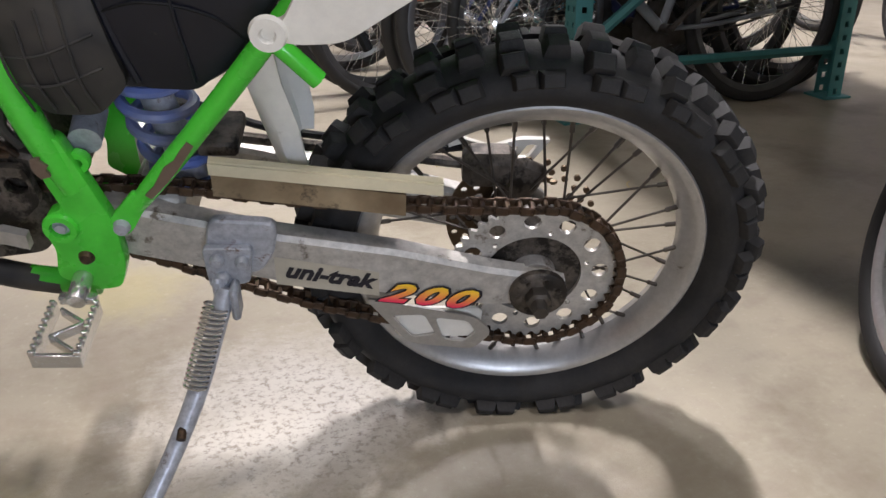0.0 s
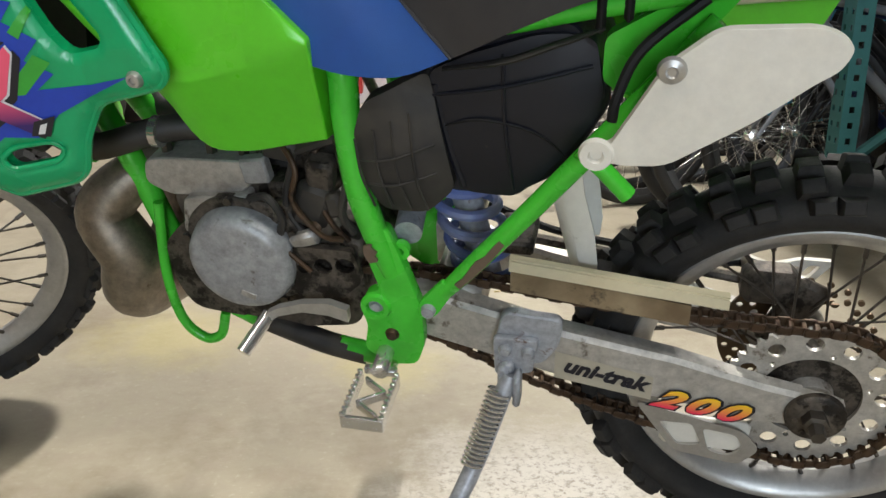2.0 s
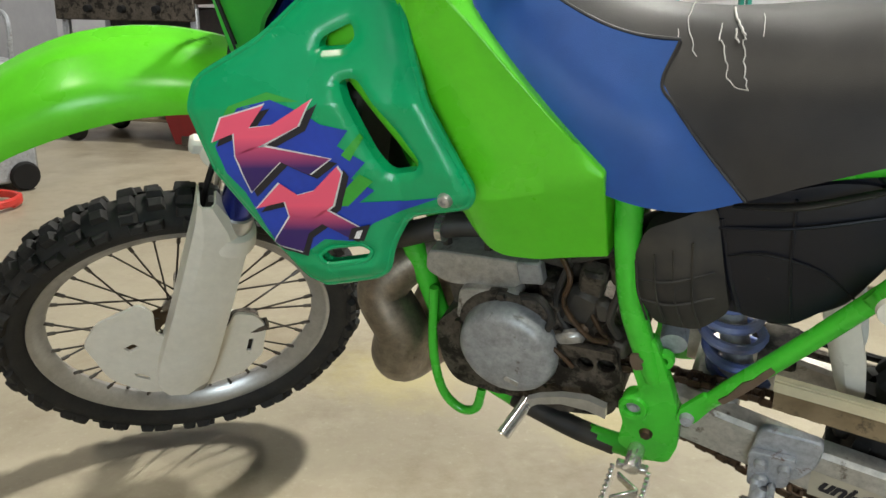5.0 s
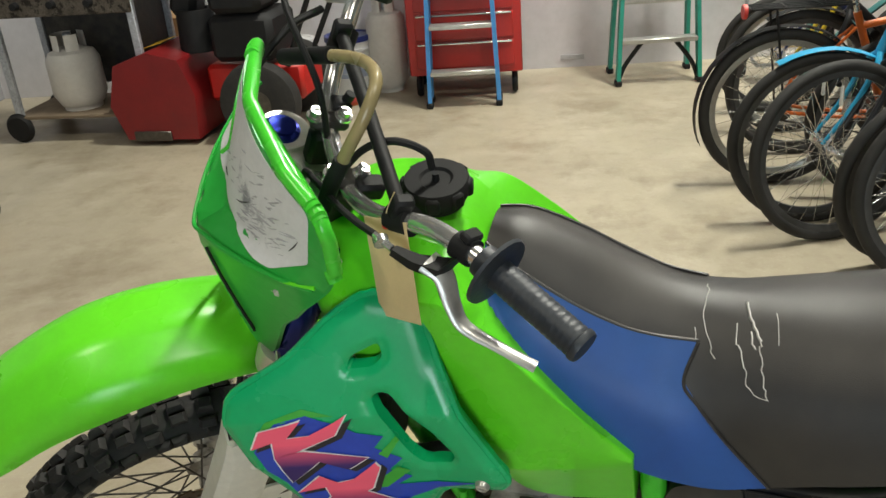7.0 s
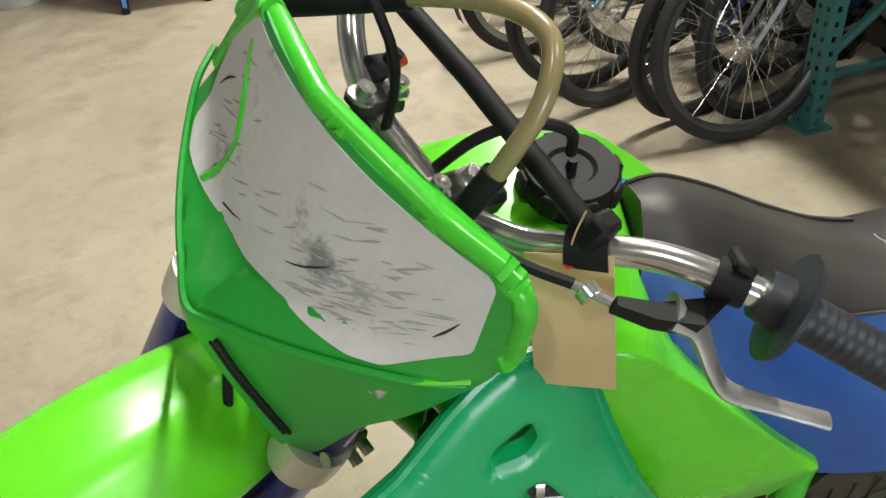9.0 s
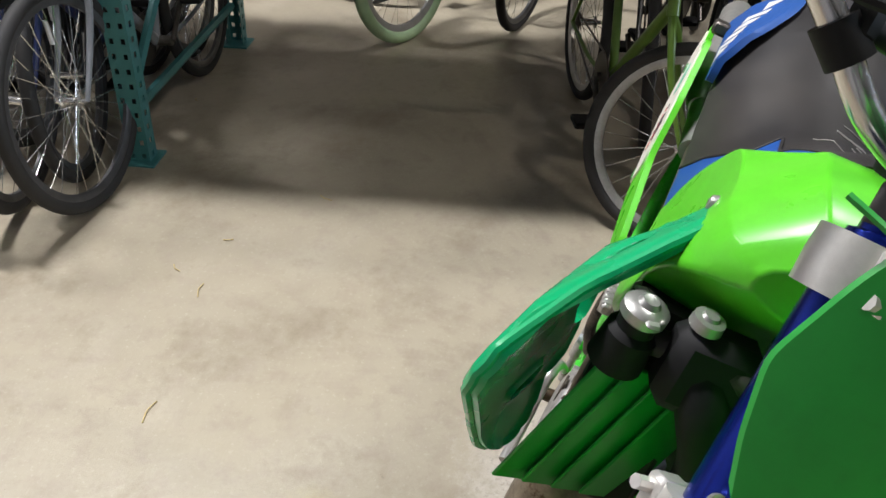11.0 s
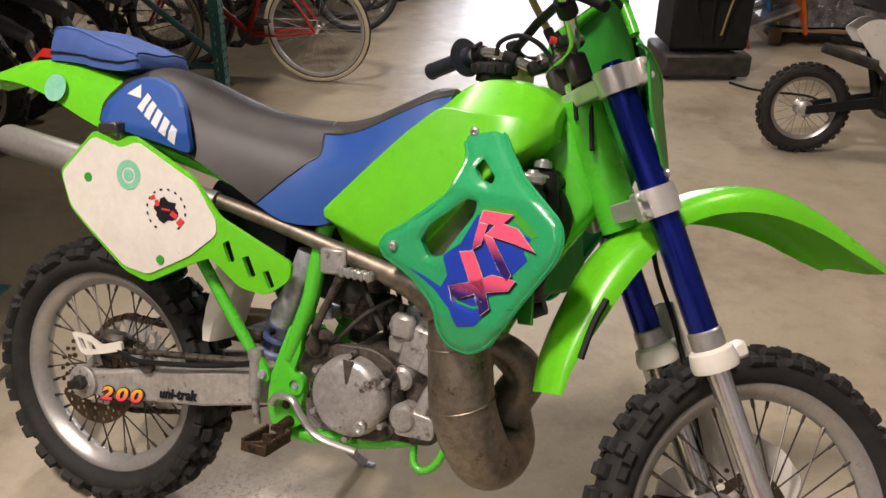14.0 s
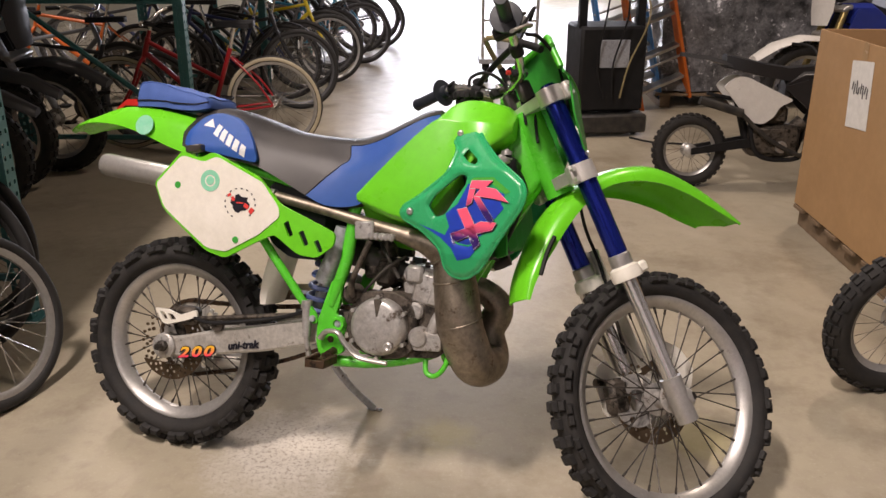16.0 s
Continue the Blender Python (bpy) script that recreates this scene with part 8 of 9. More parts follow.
def pit_bike(m, body, panel, seat_mat, fork_mat, label, rr=0.225, rf=0.27, lean=0.0, steer=0.0, scale=1.0, group="small motorcycles", bare=False, tall=False):
    """A small off-road motorcycle; x is forward, the origin is on the floor under its engine."""
    b = thing("small_motorcycle", label, "motorcycle", m @ Matrix.Rotation(radians(lean), 4, "X") @ Matrix.Scale(scale, 4), group)
    for nm, c, r in (("rear_wheel", (-0.52, 0, rr), rr), ("front_wheel", (0.60, 0, rf), rf)):
        w = shared(("phub", r), nm, lambda: lathe([(0.0, -0.06), (0.03, -0.06), (0.05, -0.045), (0.03, -0.03), (0.03, 0.03), (0.05, 0.045), (0.03, 0.06), (0.0, 0.06)], seg=18), ALU_CAST, b, Matrix.Translation(c))
        shared(("ptyre", r), "tyre", lambda: lathe([(r - 0.042 + 0.040 * math.cos(q), 0.042 * math.sin(q)) for q in (i * math.pi / 6 for i in range(12))], seg=40, closed=True), RUBBER, w)
        shared(("ptread", r), "tread", lambda: tread_ring(r, 0.042, 0.014, 36), RUBBER, w)
        shared(("prim", r), "rim", lambda: lathe(rim_profile(r - 0.062, 0.02), seg=40, closed=True), ALU, w)
        shared(("pspoke", r), "spokes", lambda: wheel_spokes(r - 0.09, 0.035, 24), STEEL_DARK, w)
    P_ = lambda key, nm, f, mt: shared((key, rr), nm, f, mt, b)
    P_("pswing", "swingarm", lambda: join(*[loft([[(x, s * 0.07 + dy, z + dz) for dy, dz in ((-0.012, -h), (0.012, -h), (0.012, h), (-0.012, h))] for x, z, h in ((-0.52, rr, 0.022), (-0.10, 0.33, 0.034))]) for s in (-1, 1)]), BLACK_PL)
    P_("pframe", "frame", lambda: join(*[tube([(0.40, 0, 0.72), (0.30, s * 0.03, 0.48), (0.26, s * 0.08, 0.24), (0.0, s * 0.09, 0.22), (-0.10, s * 0.08, 0.33), (-0.10, s * 0.07, 0.55), (0.10, s * 0.04, 0.64), (0.40, 0, 0.74)], 0.017, 10) for s in (-1, 1)], *[tube([(-0.08, s * 0.07, 0.60), (-0.40, s * 0.08, 0.66)], 0.012, 8, smooth=False) for s in (-1, 1)], rod((0.44, 0, 0.66), (0.38, 0, 0.82), 0.028, 14)), BLACK_PL)
    P_("pengine", "engine", lambda: join(box((0.36, 0.17, 0.22), (0.06, 0, 0.34), 0.03), box((0.26, 0.12, 0.14), (0.02, 0, 0.52), 0.03), rod((0.10, -0.10, 0.31), (0.10, 0.10, 0.31), 0.065, 20), tube([(0.17, 0, 0.38), (0.27, 0, 0.47)], [0.055, 0.055], 14, smooth=False)), ENGINE_DIRTY)
    for s in (-1, 1):
        shared(("pcover", s), "engine_cover", lambda: lathe([(0.0, s * 0.112), (0.038, s * 0.112), (0.043, s * 0.10)], (0.10, 0, 0.30), "y", 20), ALU, b)
    P_("pseat", "seat", lambda: loft([[(x, -w, z - 0.085), (x, -w * 0.9, z), (x, 0, z + 0.012), (x, w * 0.9, z), (x, w, z - 0.085)] for x, z, w in (((-0.32, 0.93, 0.07), (-0.20, 0.905, 0.10), (-0.05, 0.87, 0.095), (0.12, 0.845, 0.07), (0.30, 0.86, 0.05)) if tall else ((-0.50, 0.815, 0.07), (-0.30, 0.785, 0.10), (-0.05, 0.765, 0.095), (0.12, 0.79, 0.07), (0.24, 0.835, 0.05)))]), seat_mat)
    P_("ptank", "tank", lambda: loft([[(x, -w, z - 0.12), (x, -w, z - 0.03), (x, -w * 0.5, z), (x, w * 0.5, z), (x, w, z - 0.03), (x, w, z - 0.12)] for x, z, w in ((0.10, 0.76, 0.07), (0.22, 0.83, 0.09), (0.36, 0.83, 0.07))]), body)
    for s in (-1, 1):
        shared(("pside", s, tall), "side_panel", lambda: sheet(rounded([(-0.34, 0.72), (-0.263, 0.784), (-0.185, 0.79), (0.16, 0.63), (0.06, 0.58), (0.033, 0.515), (-0.044, 0.46), (-0.134, 0.475), (-0.21, 0.565)] if tall else [(-0.46, 0.735), (-0.30, 0.715), (-0.06, 0.66), (-0.02, 0.62), (-0.22, 0.50), (-0.33, 0.50), (-0.40, 0.60), (-0.47, 0.69)], 0.03), (), lambda x, z: s * 0.105, 0.012, 1), panel, b)
        shared(("pshroud", s), "shroud", lambda: sheet(rounded([(0.08, 0.72), (0.36, 0.80), (0.44, 0.62), (0.33, 0.50), (0.22, 0.60)], 0.025), (), lambda x, z: s * (0.10 + 0.12 * max(0.0, x - 0.15)), 0.010, 1), body, b)
    P_("prfender", "rear_fender", lambda: loft([[(x, -w, z - 0.03), (x, -w * 0.7, z), (x, w * 0.7, z), (x, w, z - 0.03)] for x, z, w in (((-0.62, 0.95, 0.05), (-0.45, 0.93, 0.08), (-0.28, 0.88, 0.09)) if tall else ((-0.85, 0.84, 0.05), (-0.68, 0.80, 0.085), (-0.48, 0.755, 0.095)))]), body)
    P_("pfork", "fork", lambda: join(*[rod((0.60, s * 0.085, rf - 0.01), (0.415, s * 0.085, 0.80), 0.021, 14) for s in (-1, 1)]), fork_mat)
    P_("pclamp", "fork_clamp", lambda: join(box((0.07, 0.22, 0.03), (0.415, 0, 0.80), 0.008, (0, 20, 0)), box((0.07, 0.22, 0.03), (0.475, 0, 0.655), 0.008, (0, 20, 0))), ALU)
    if not bare:
        P_("pffender", "front_fender", lambda: loft([[(x, -w, z - 0.025), (x, -w * 0.7, z), (x, 0, z + 0.008), (x, w * 0.7, z), (x, w, z - 0.025)] for x, z, w in ((0.40, 0.55, 0.06), (0.50, 0.63, 0.07), (0.66, 0.64, 0.08), (0.82, 0.60, 0.075), (0.96, 0.52, 0.05))]), panel)
    if not bare:
        P_("pplate", "front_plate", lambda: loft([[(0.545 - 2.0 * (y * w) ** 2, y * w, z) for y in (-1, -0.5, 0, 0.5, 1)] for z, w in ((0.70, 0.08), (0.78, 0.11), (0.90, 0.12), (0.95, 0.09))], closed=False), panel).modifiers.new("s", "SOLIDIFY").thickness = 0.004
    P_("pbar", "handlebar", lambda: tube([(0.28, -0.36, 1.00), (0.36, -0.20, 0.98), (0.40, -0.06, 0.86), (0.40, 0.06, 0.86), (0.36, 0.20, 0.98), (0.28, 0.36, 1.00)], 0.011, 10), BLACK_PL)
    P_("ppipe", "exhaust", lambda: join(tube([(0.28, -0.03, 0.42), (0.36, -0.06, 0.34), (0.26, -0.10, 0.24), (0.0, -0.12, 0.36), (-0.22, -0.12, 0.55)], 0.016, 10), rod((-0.20, -0.12, 0.54), (-0.50, -0.125, 0.63), 0.030, 16)), BLACK_DUSTY)
    P_("pshock", "shock", lambda: rod((-0.12, 0, 0.34), (-0.20, 0, 0.62), 0.03, 12), BLACK_PL if body is MX_BLACK else STEEL_GREY)
    return b


pit_bike(hall(-2.71, -2.72, 0, 180), MX_BLACK, MX_WHITE, MX_BLACK, STEEL_GREY, "small black and white pit bike on the concrete", rr=0.262, rf=0.30, lean=-6, scale=0.85, tall=True)
pit_bike(hall(-4.10, -4.10, 0, 12), MX_BLUE, MX_WHITE, MX_BLACK, GOLD, "white and blue dirt bike with gold forks", rr=0.27, rf=0.30, lean=5, scale=1.18)
pit_bike(hall(-2.95, -0.36, 0, 8), MX_BLACK, MX_BLACK, MX_BLACK, STEEL_GREY, "small dark motorcycle beside a cardboard box", lean=-5, steer=20, rr=0.27, rf=0.27, bare=True)
for a, b, body, t in ((2.45, -1.90, MX_ORANGE, 190), (2.55, -2.50, MX_BLACK, 184), (2.40, -3.02, MX_BLACK, 176), (3.8, -2.4, MX_ORANGE, 182)):
    pit_bike(hall(a, b, 0, t), body, MX_BLACK, MX_BLACK, STEEL_GREY, "dark dirt bike stored under the rack shelf", rr=0.27, rf=0.30, lean=5, scale=1.15, group="dirt bikes under the rack")
# plain pale number boards on two of them
for a, b in ((1.82, -1.97), (1.86, -2.55)):
    nb = part("number_board", box((0.012, 0.22, 0.20), (0, 0, 0), 0.004, (0, -14, 0)), painted("dark_board", (0.05, 0.045, 0.04)), None, "", hall(a, b, 0.80))
    tagged(nb, "dark number board with worn tan figures", "number board")
    for k in range(3):
        part("figure_bar", box((0.003, 0.022, 0.11), (-0.009, -0.06 + 0.06 * k, 0.0), 0.002, (0, -14, 0)), TAN_PAPER, nb, smooth=False)

# cardboard box on a pallet
CARD = material("brown_cardboard", (0.42, 0.25, 0.115), 0.8, second=(0.36, 0.21, 0.095), scale=5, bump=0.06, bump_scale=90)
TAPE = material("clear_packing_tape", (0.46, 0.30, 0.16), 0.25)
PALLET = material("rough_pallet_wood", (0.22, 0.15, 0.09), 0.8, second=(0.14, 0.095, 0.06), scale=14)
ca0, ca1, cb0, cb1, cz0, cz1 = -3.75, -2.665, -2.02, -0.85, 0.125, 1.03
pal = thing("pallet", "rough wooden pallet under a cardboard box", "pallet", HALL.copy())
for k in range(6):
    part("deck_board", box((ca1 - ca0 + 0.02, 0.12, 0.02), ((ca0 + ca1) / 2, cb0 + 0.07 + k * 0.205, 0.112), 0.002), PALLET, pal)
for k in range(3):
    part("stringer", box((0.09, cb1 - cb0, 0.10), (ca0 + 0.06 + k * 0.475, (cb0 + cb1) / 2, 0.05), 0.004), PALLET, pal)
carton = thing("cardboard_box", "large open brown cardboard box on a pallet", "box", HALL.copy())
t = 0.008
for nm, size, at in (("side", (t, cb1 - cb0, cz1 - cz0), (ca1, (cb0 + cb1) / 2, (cz0 + cz1) / 2)), ("side", (t, cb1 - cb0, cz1 - cz0), (ca0, (cb0 + cb1) / 2, (cz0 + cz1) / 2)), ("end", (ca1 - ca0 - t, t, cz1 - cz0), ((ca0 + ca1) / 2, cb0, (cz0 + cz1) / 2)), ("end", (ca1 - ca0 - t, t, cz1 - cz0), ((ca0 + ca1) / 2, cb1, (cz0 + cz1) / 2)), ("bottom", (ca1 - ca0 - t, cb1 - cb0 - t, t), ((ca0 + ca1) / 2, (cb0 + cb1) / 2, cz0 + t / 2 + 0.001))):
    part(nm, box(size, at, 0.002), CARD, carton, smooth=False)
part("tape", box((0.0015, 0.05, 0.09), (ca1 + 0.006, -1.50, 0.985)), TAPE, carton, smooth=False)
note = part("paper_note", box((0.0012, 0.21, 0.30), (0, 0, 0), 0.0003, (6, 0, 0)), material("white_paper", (0.78, 0.77, 0.74), 0.7), None, "", HALL @ pose(ca1 + 0.0065, -1.49, 0.80))
tagged(note, "white paper note with scrawled marks on cardboard", "paper note")
for k in range(8):
    part("scrawl", box((0.0006, 0.010, 0.035 + 0.012 * (k % 3)), (0.0012, -0.075 + 0.021 * k, 0.03 - 0.012 * (k % 2)), 0, (8 * (k % 3) - 8, 0, 0)), BLACK_DECAL, note, smooth=False)

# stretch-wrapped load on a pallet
# grey and black film; the white flecks are glints painted into its colour
WRAP = material("stretch_film_painted_glints", (0.20, 0.20, 0.21), 0.16, second=(0.03, 0.03, 0.032), scale=9, amount=1.0, bump=1.0, bump_scale=14, speck=(0.75, 0.75, 0.78), speck_scale=16, speck_at=0.58, fine=0.5)
wl = bmesh.new()
bmesh.ops.create_cube(wl, size=1, matrix=Matrix.Translation((0, 0, 0.85)) @ Matrix.Diagonal((1.7, 1.3, 1.45, 1)))
bmesh.ops.subdivide_edges(wl, edges=wl.edges[:], cuts=14, use_grid_fill=True)
for v in wl.verts:
    n = noise.noise(v.co * 3.1) * 0.10 + noise.noise(v.co * 9.0) * 0.035
    v.co += Vector((v.co.x, v.co.y, 0)).normalized() * n + Vector((0, 0, n * 0.8 if v.co.z > 0.4 else 0))
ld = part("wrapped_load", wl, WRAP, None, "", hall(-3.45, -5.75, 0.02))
tagged(ld, "tall load wrapped in crinkled clear plastic film", "wrapped load")
pl = thing("pallet", "rough wooden pallet under a wrapped load", "pallet", hall(-3.45, -5.75))
for k in range(7):
    part("deck_board", box((1.75, 0.13, 0.022), (0, -0.62 + k * 0.205, 0.118), 0.002), PALLET, pl)
for k in range(3):
    part("stringer", box((0.09, 1.3, 0.105), (-0.78 + 0.78 * k, 0, 0.053), 0.004), PALLET, pl)

# black machine cabinet
mc = thing("machine_cabinet", "tall black machine cabinet with hoses and a shelf", "cabinet", hall(-1.97, -4.22, 0, 8))
part("body", box((0.50, 0.42, 0.62), (0, 0, 0.50), 0.02), BLACK_PL, mc)
part("base", box((0.56, 0.50, 0.14), (0, 0, 0.10), 0.015), BLACK_DUSTY, mc)
for s in (-1, 1):
    part("post", box((0.06, 0.06, 1.05), (s * 0.22, 0.10, 1.30), 0.006), BLACK_PL, mc)
part("shelf", box((0.52, 0.30, 0.03), (0, 0.08, 1.28), 0.005), STEEL_DARK, mc)
part("head_box", box((0.42, 0.30, 0.36), (0, 0.06, 1.62), 0.02), BLACK_PL, mc)
part("panel", box((0.22, 0.006, 0.20), (0, 0.232, 0.62), 0.004), STEEL_GREY, mc)
for k in range(3):
    part("hose", tube([(-0.15 + 0.1 * k, 0.24, 1.20), (-0.22 + 0.16 * k, 0.30, 0.90), (-0.10 + 0.12 * k, 0.27, 0.55), (-0.05 + 0.06 * k, 0.26, 0.30)], 0.007, 8), BLACK_PL if k else HOSE_TAN, mc)
for x in (-0.22, 0.22):
    part("caster", rod((x, 0.16, 0.035), (x + 0.03, 0.16, 0.035), 0.035, 14), BLACK_PL, mc)
cable = part("cable", tube([hall(-2.15, -3.95).translation + Vector((0, 0, 0.008)), hall(-2.3, -3.8).translation + Vector((0, 0, 0.008)), hall(-2.6, -3.7).translation + Vector((0, 0, 0.008)), hall(-2.6, -3.3).translation + Vector((0, 0, 0.008))], 0.007, 8), BLACK_PL)
tagged(cable, "black power cable lying on the floor", "cable")

# ladders leaning by the wrapped load
BLUE_LAD, ORANGE_LAD, GREEN_LAD = painted("blue_fibreglass", (0.06, 0.26, 0.62), 0.5), painted("orange_fibreglass", (0.72, 0.16, 0.02), 0.5), painted("green_fibreglass", (0.02, 0.26, 0.19), 0.5)


def step_ladder(m, mat, height, w0, w1, spread, label, steps=0.30, tray=None, black_brace=False):
    """A folding step ladder; x across, it opens along y."""
    l = thing("step_ladder", label, "ladder", m, "step ladders")
    for s in (-1, 1):
        for y0, y1, nm in ((0.0, spread * 0.42, "front_rail"), (spread, spread * 0.55, "rear_rail")):
            part(nm, loft([[(s * w + dx, y + dy, z) for dx, dy in ((-0.012, -0.032), (0.012, -0.032), (0.012, 0.032), (-0.012, 0.032))] for w, y, z in ((w0 / 2, y0, 0.02), (w1 / 2, y1, height))]), mat, l)
            part("foot", box((0.04, 0.075, 0.035), (s * (w0 / 2), y0, 0.018), 0.006), BLACK_PL, l)
    n = int(height / steps)
    for k in range(1, n + 1):
        z = steps * k - 0.06
        f = z / height
        part("step", box((w0 + (w1 - w0) * f - 0.02, 0.085, 0.028), (0, spread * 0.42 * f, z), 0.004), ALU, l)
        if black_brace and k == 1:
            for s in (-1, 1):
                part("brace", tube([(s * (w0 / 2 - 0.01), 0.02, 0.04), (s * (w0 / 2 - 0.05), 0.02, 0.13), (s * 0.10, 0.03, z - 0.01)], 0.014, 8), BLACK_PL, l)
    for z in (0.45, 0.95):
        part("rear_bar", rod((-w0 / 2, spread - spread * 0.45 * z / height, z), (w0 / 2, spread - spread * 0.45 * z / height, z), 0.010, 8), ALU, l)
    return l


step_ladder(hall(-2.42, -5.18, 0, 0) @ pose(0, 0, 0, -12, 18, 10), BLUE_LAD, 2.2, 0.45, 0.36, 0.05, "blue fibreglass ladder leaning on a wrapped load")
step_ladder(hall(-2.66, -5.10, 0, 0) @ pose(0, 0, 0, -12, 20, 14), ORANGE_LAD, 2.2, 0.45, 0.36, 0.05, "orange fibreglass ladder leaning on a wrapped load")

# flat trolley in the aisle with a white bucket on it
tr = thing("platform_trolley", "flat steel platform trolley with a tall handle", "trolley", hall(-1.36, -6.65, 0, -90))
part("deck", box((1.0, 0.6, 0.05), (0, 0, 0.23), 0.006), STEEL_GREY, tr)
part("handle", join(tube([(-0.47, -0.26, 0.24), (-0.50, -0.26, 1.0), (-0.50, -0.20, 1.06), (-0.50, 0.20, 1.06), (-0.50, 0.26, 1.0), (-0.47, 0.26, 0.24)], 0.016, 10, 3), rod((-0.49, -0.26, 0.62), (-0.49, 0.26, 0.62), 0.012, 8)), CHROME, tr)
for x in (-0.38, 0.38):
    for y in (-0.22, 0.22):
        part("caster", join(lathe([(0.0, -0.02), (0.075, -0.02), (0.085, 0.0), (0.075, 0.02), (0.0, 0.02)], (x, y, 0.085), "y", 20), box((0.05, 0.06, 0.06), (x, y, 0.185), 0.006)), BLACK_PL, tr)


BUCKET_WHITE = material("white_bucket_plastic", (0.68, 0.68, 0.68), 0.45, second=(0.55, 0.55, 0.56), scale=8, speck=(0.3, 0.3, 0.32), speck_scale=10, speck_at=0.68)


def bucket(m, lid, label):
    b = thing("bucket", label, "bucket", m, "white buckets")
    part("body", lathe([(0.0, 0.0), (0.128, 0.0), (0.132, 0.01), (0.145, 0.28), (0.152, 0.285), (0.152, 0.30), (0.147, 0.305), (0.148, 0.36), (0.14, 0.36)], axis="z", seg=36), BUCKET_WHITE, b)
    part("lid", lathe([(0.0, 0.372), (0.13, 0.372), (0.135, 0.38), (0.155, 0.38), (0.157, 0.345), (0.152, 0.345)], axis="z", seg=36), lid, b)
    part("bail", tube([(-0.15, 0, 0.30), (-0.13, -0.07, 0.20), (0, -0.15, 0.15), (0.13, -0.07, 0.20), (0.15, 0, 0.30)], 0.003, 6), STEEL_GREY, b)
    part("label_band", lathe([(0.1385, 0.12), (0.1425, 0.12), (0.1450, 0.22), (0.1415, 0.22)], axis="z", seg=36, closed=True), painted("blue_grey_label", (0.30, 0.34, 0.45)), b)
    return b


bucket(hall(-1.40, -6.95, 0.255), BUCKET_WHITE, "white plastic bucket standing on a flat trolley")

# ---- along the white back wall ----
LID_BLUE = painted("dark_blue_lid", (0.02, 0.03, 0.16))
bucket(hall(-1.82, 4.62), LID_BLUE, "white plastic bucket with a dark blue lid")
bucket(hall(-2.18, 4.55), BUCKET_WHITE, "white plastic bucket with a white lid")
CYL_WHITE = material("dusty_white_cylinder", (0.60, 0.58, 0.55), 0.5, second=(0.50, 0.47, 0.43), scale=8, speck=(0.22, 0.13, 0.07), speck_scale=10, speck_at=0.66)


def gas_bottle(m, r, h, label, rust=False):
    g = thing("gas_bottle", label, "gas bottle", m, "gas bottles")
    mat = CYL_WHITE
    part("body", lathe([(0.0, 0.03), (r * 0.8, 0.03), (r, 0.03 + r * 0.4), (r, h - r * 0.45), (r * 0.85, h - r * 0.15), (r * 0.45, h), (0.0, h)], axis="z", seg=40), mat, g)
    part("foot_ring", lathe([(r * 0.68, 0.0), (r * 0.72, 0.0), (r * 0.72, 0.06), (r * 0.68, 0.06)], axis="z", seg=30, closed=True), mat, g)
    collar = bmesh.new()
    bmesh.ops.create_cone(collar, segments=30, radius1=r * 0.62, radius2=r * 0.60, depth=h * 0.30, cap_ends=False, matrix=Matrix.Translation((0, 0, h + h * 0.08)))
    bmesh.ops.delete(collar, geom=[f for f in collar.faces if abs(math.atan2(f.calc_center_median().y, f.calc_center_median().x)) < 0.45 or abs(abs(math.atan2(f.calc_center_median().y, f.calc_center_median().x)) - 1.57) < 0.3], context="FACES")
    part("collar", collar, mat, g).modifiers.new("s", "SOLIDIFY").thickness = 0.004
    part("valve", join(rod((0, 0, h - 0.01), (0, 0, h + 0.07), 0.014, 10), lathe([(0.0, h + 0.085), (0.024, h + 0.085), (0.024, h + 0.068), (0.0, h + 0.068)], (0, 0, 0), "z", 12)), STEEL_GREY, g)
    return g


gas_bottle(hall(-1.57, 4.62), 0.125, 0.52, "tall white gas cylinder against the wall")
# red tool chest
tc = thing("tool_chest", "red steel roller tool chest with drawers", "tool chest", hall(-1.05, 4.55))
part("body", box((0.70, 0.44, 1.15), (0, 0, 0.72), 0.008), RED_PAINT, tc)
for k in range(6):
    z = 0.20 + k * 0.172
    dr = part("drawer", box((0.60, 0.02, 0.155), (0, -0.226, z + 0.07), 0.004), RED_PAINT, tc)
    part("handle", box((0.58, 0.014, 0.014), (0, -0.241, z + 0.140), 0.004), CHROME, dr)
for x in (-0.30, 0.30):
    for y in (-0.15, 0.15):
        part("caster", lathe([(0.0, -0.018), (0.06, -0.018), (0.07, 0.0), (0.06, 0.018), (0.0, 0.018)], (x, y, 0.07), "x", 18), BLACK_PL, tc)
step_ladder(hall(-1.06, 4.12, 0, 0), BLUE_LAD, 1.8, 0.42, 0.30, 0.14, "blue folding step ladder in front of a red tool chest", steps=0.27)
step_ladder(hall(0.14, 4.40, 0, 2), GREEN_LAD, 1.8, 0.50, 0.34, 0.34, "green folding step ladder with aluminium steps", steps=0.33, black_brace=True)
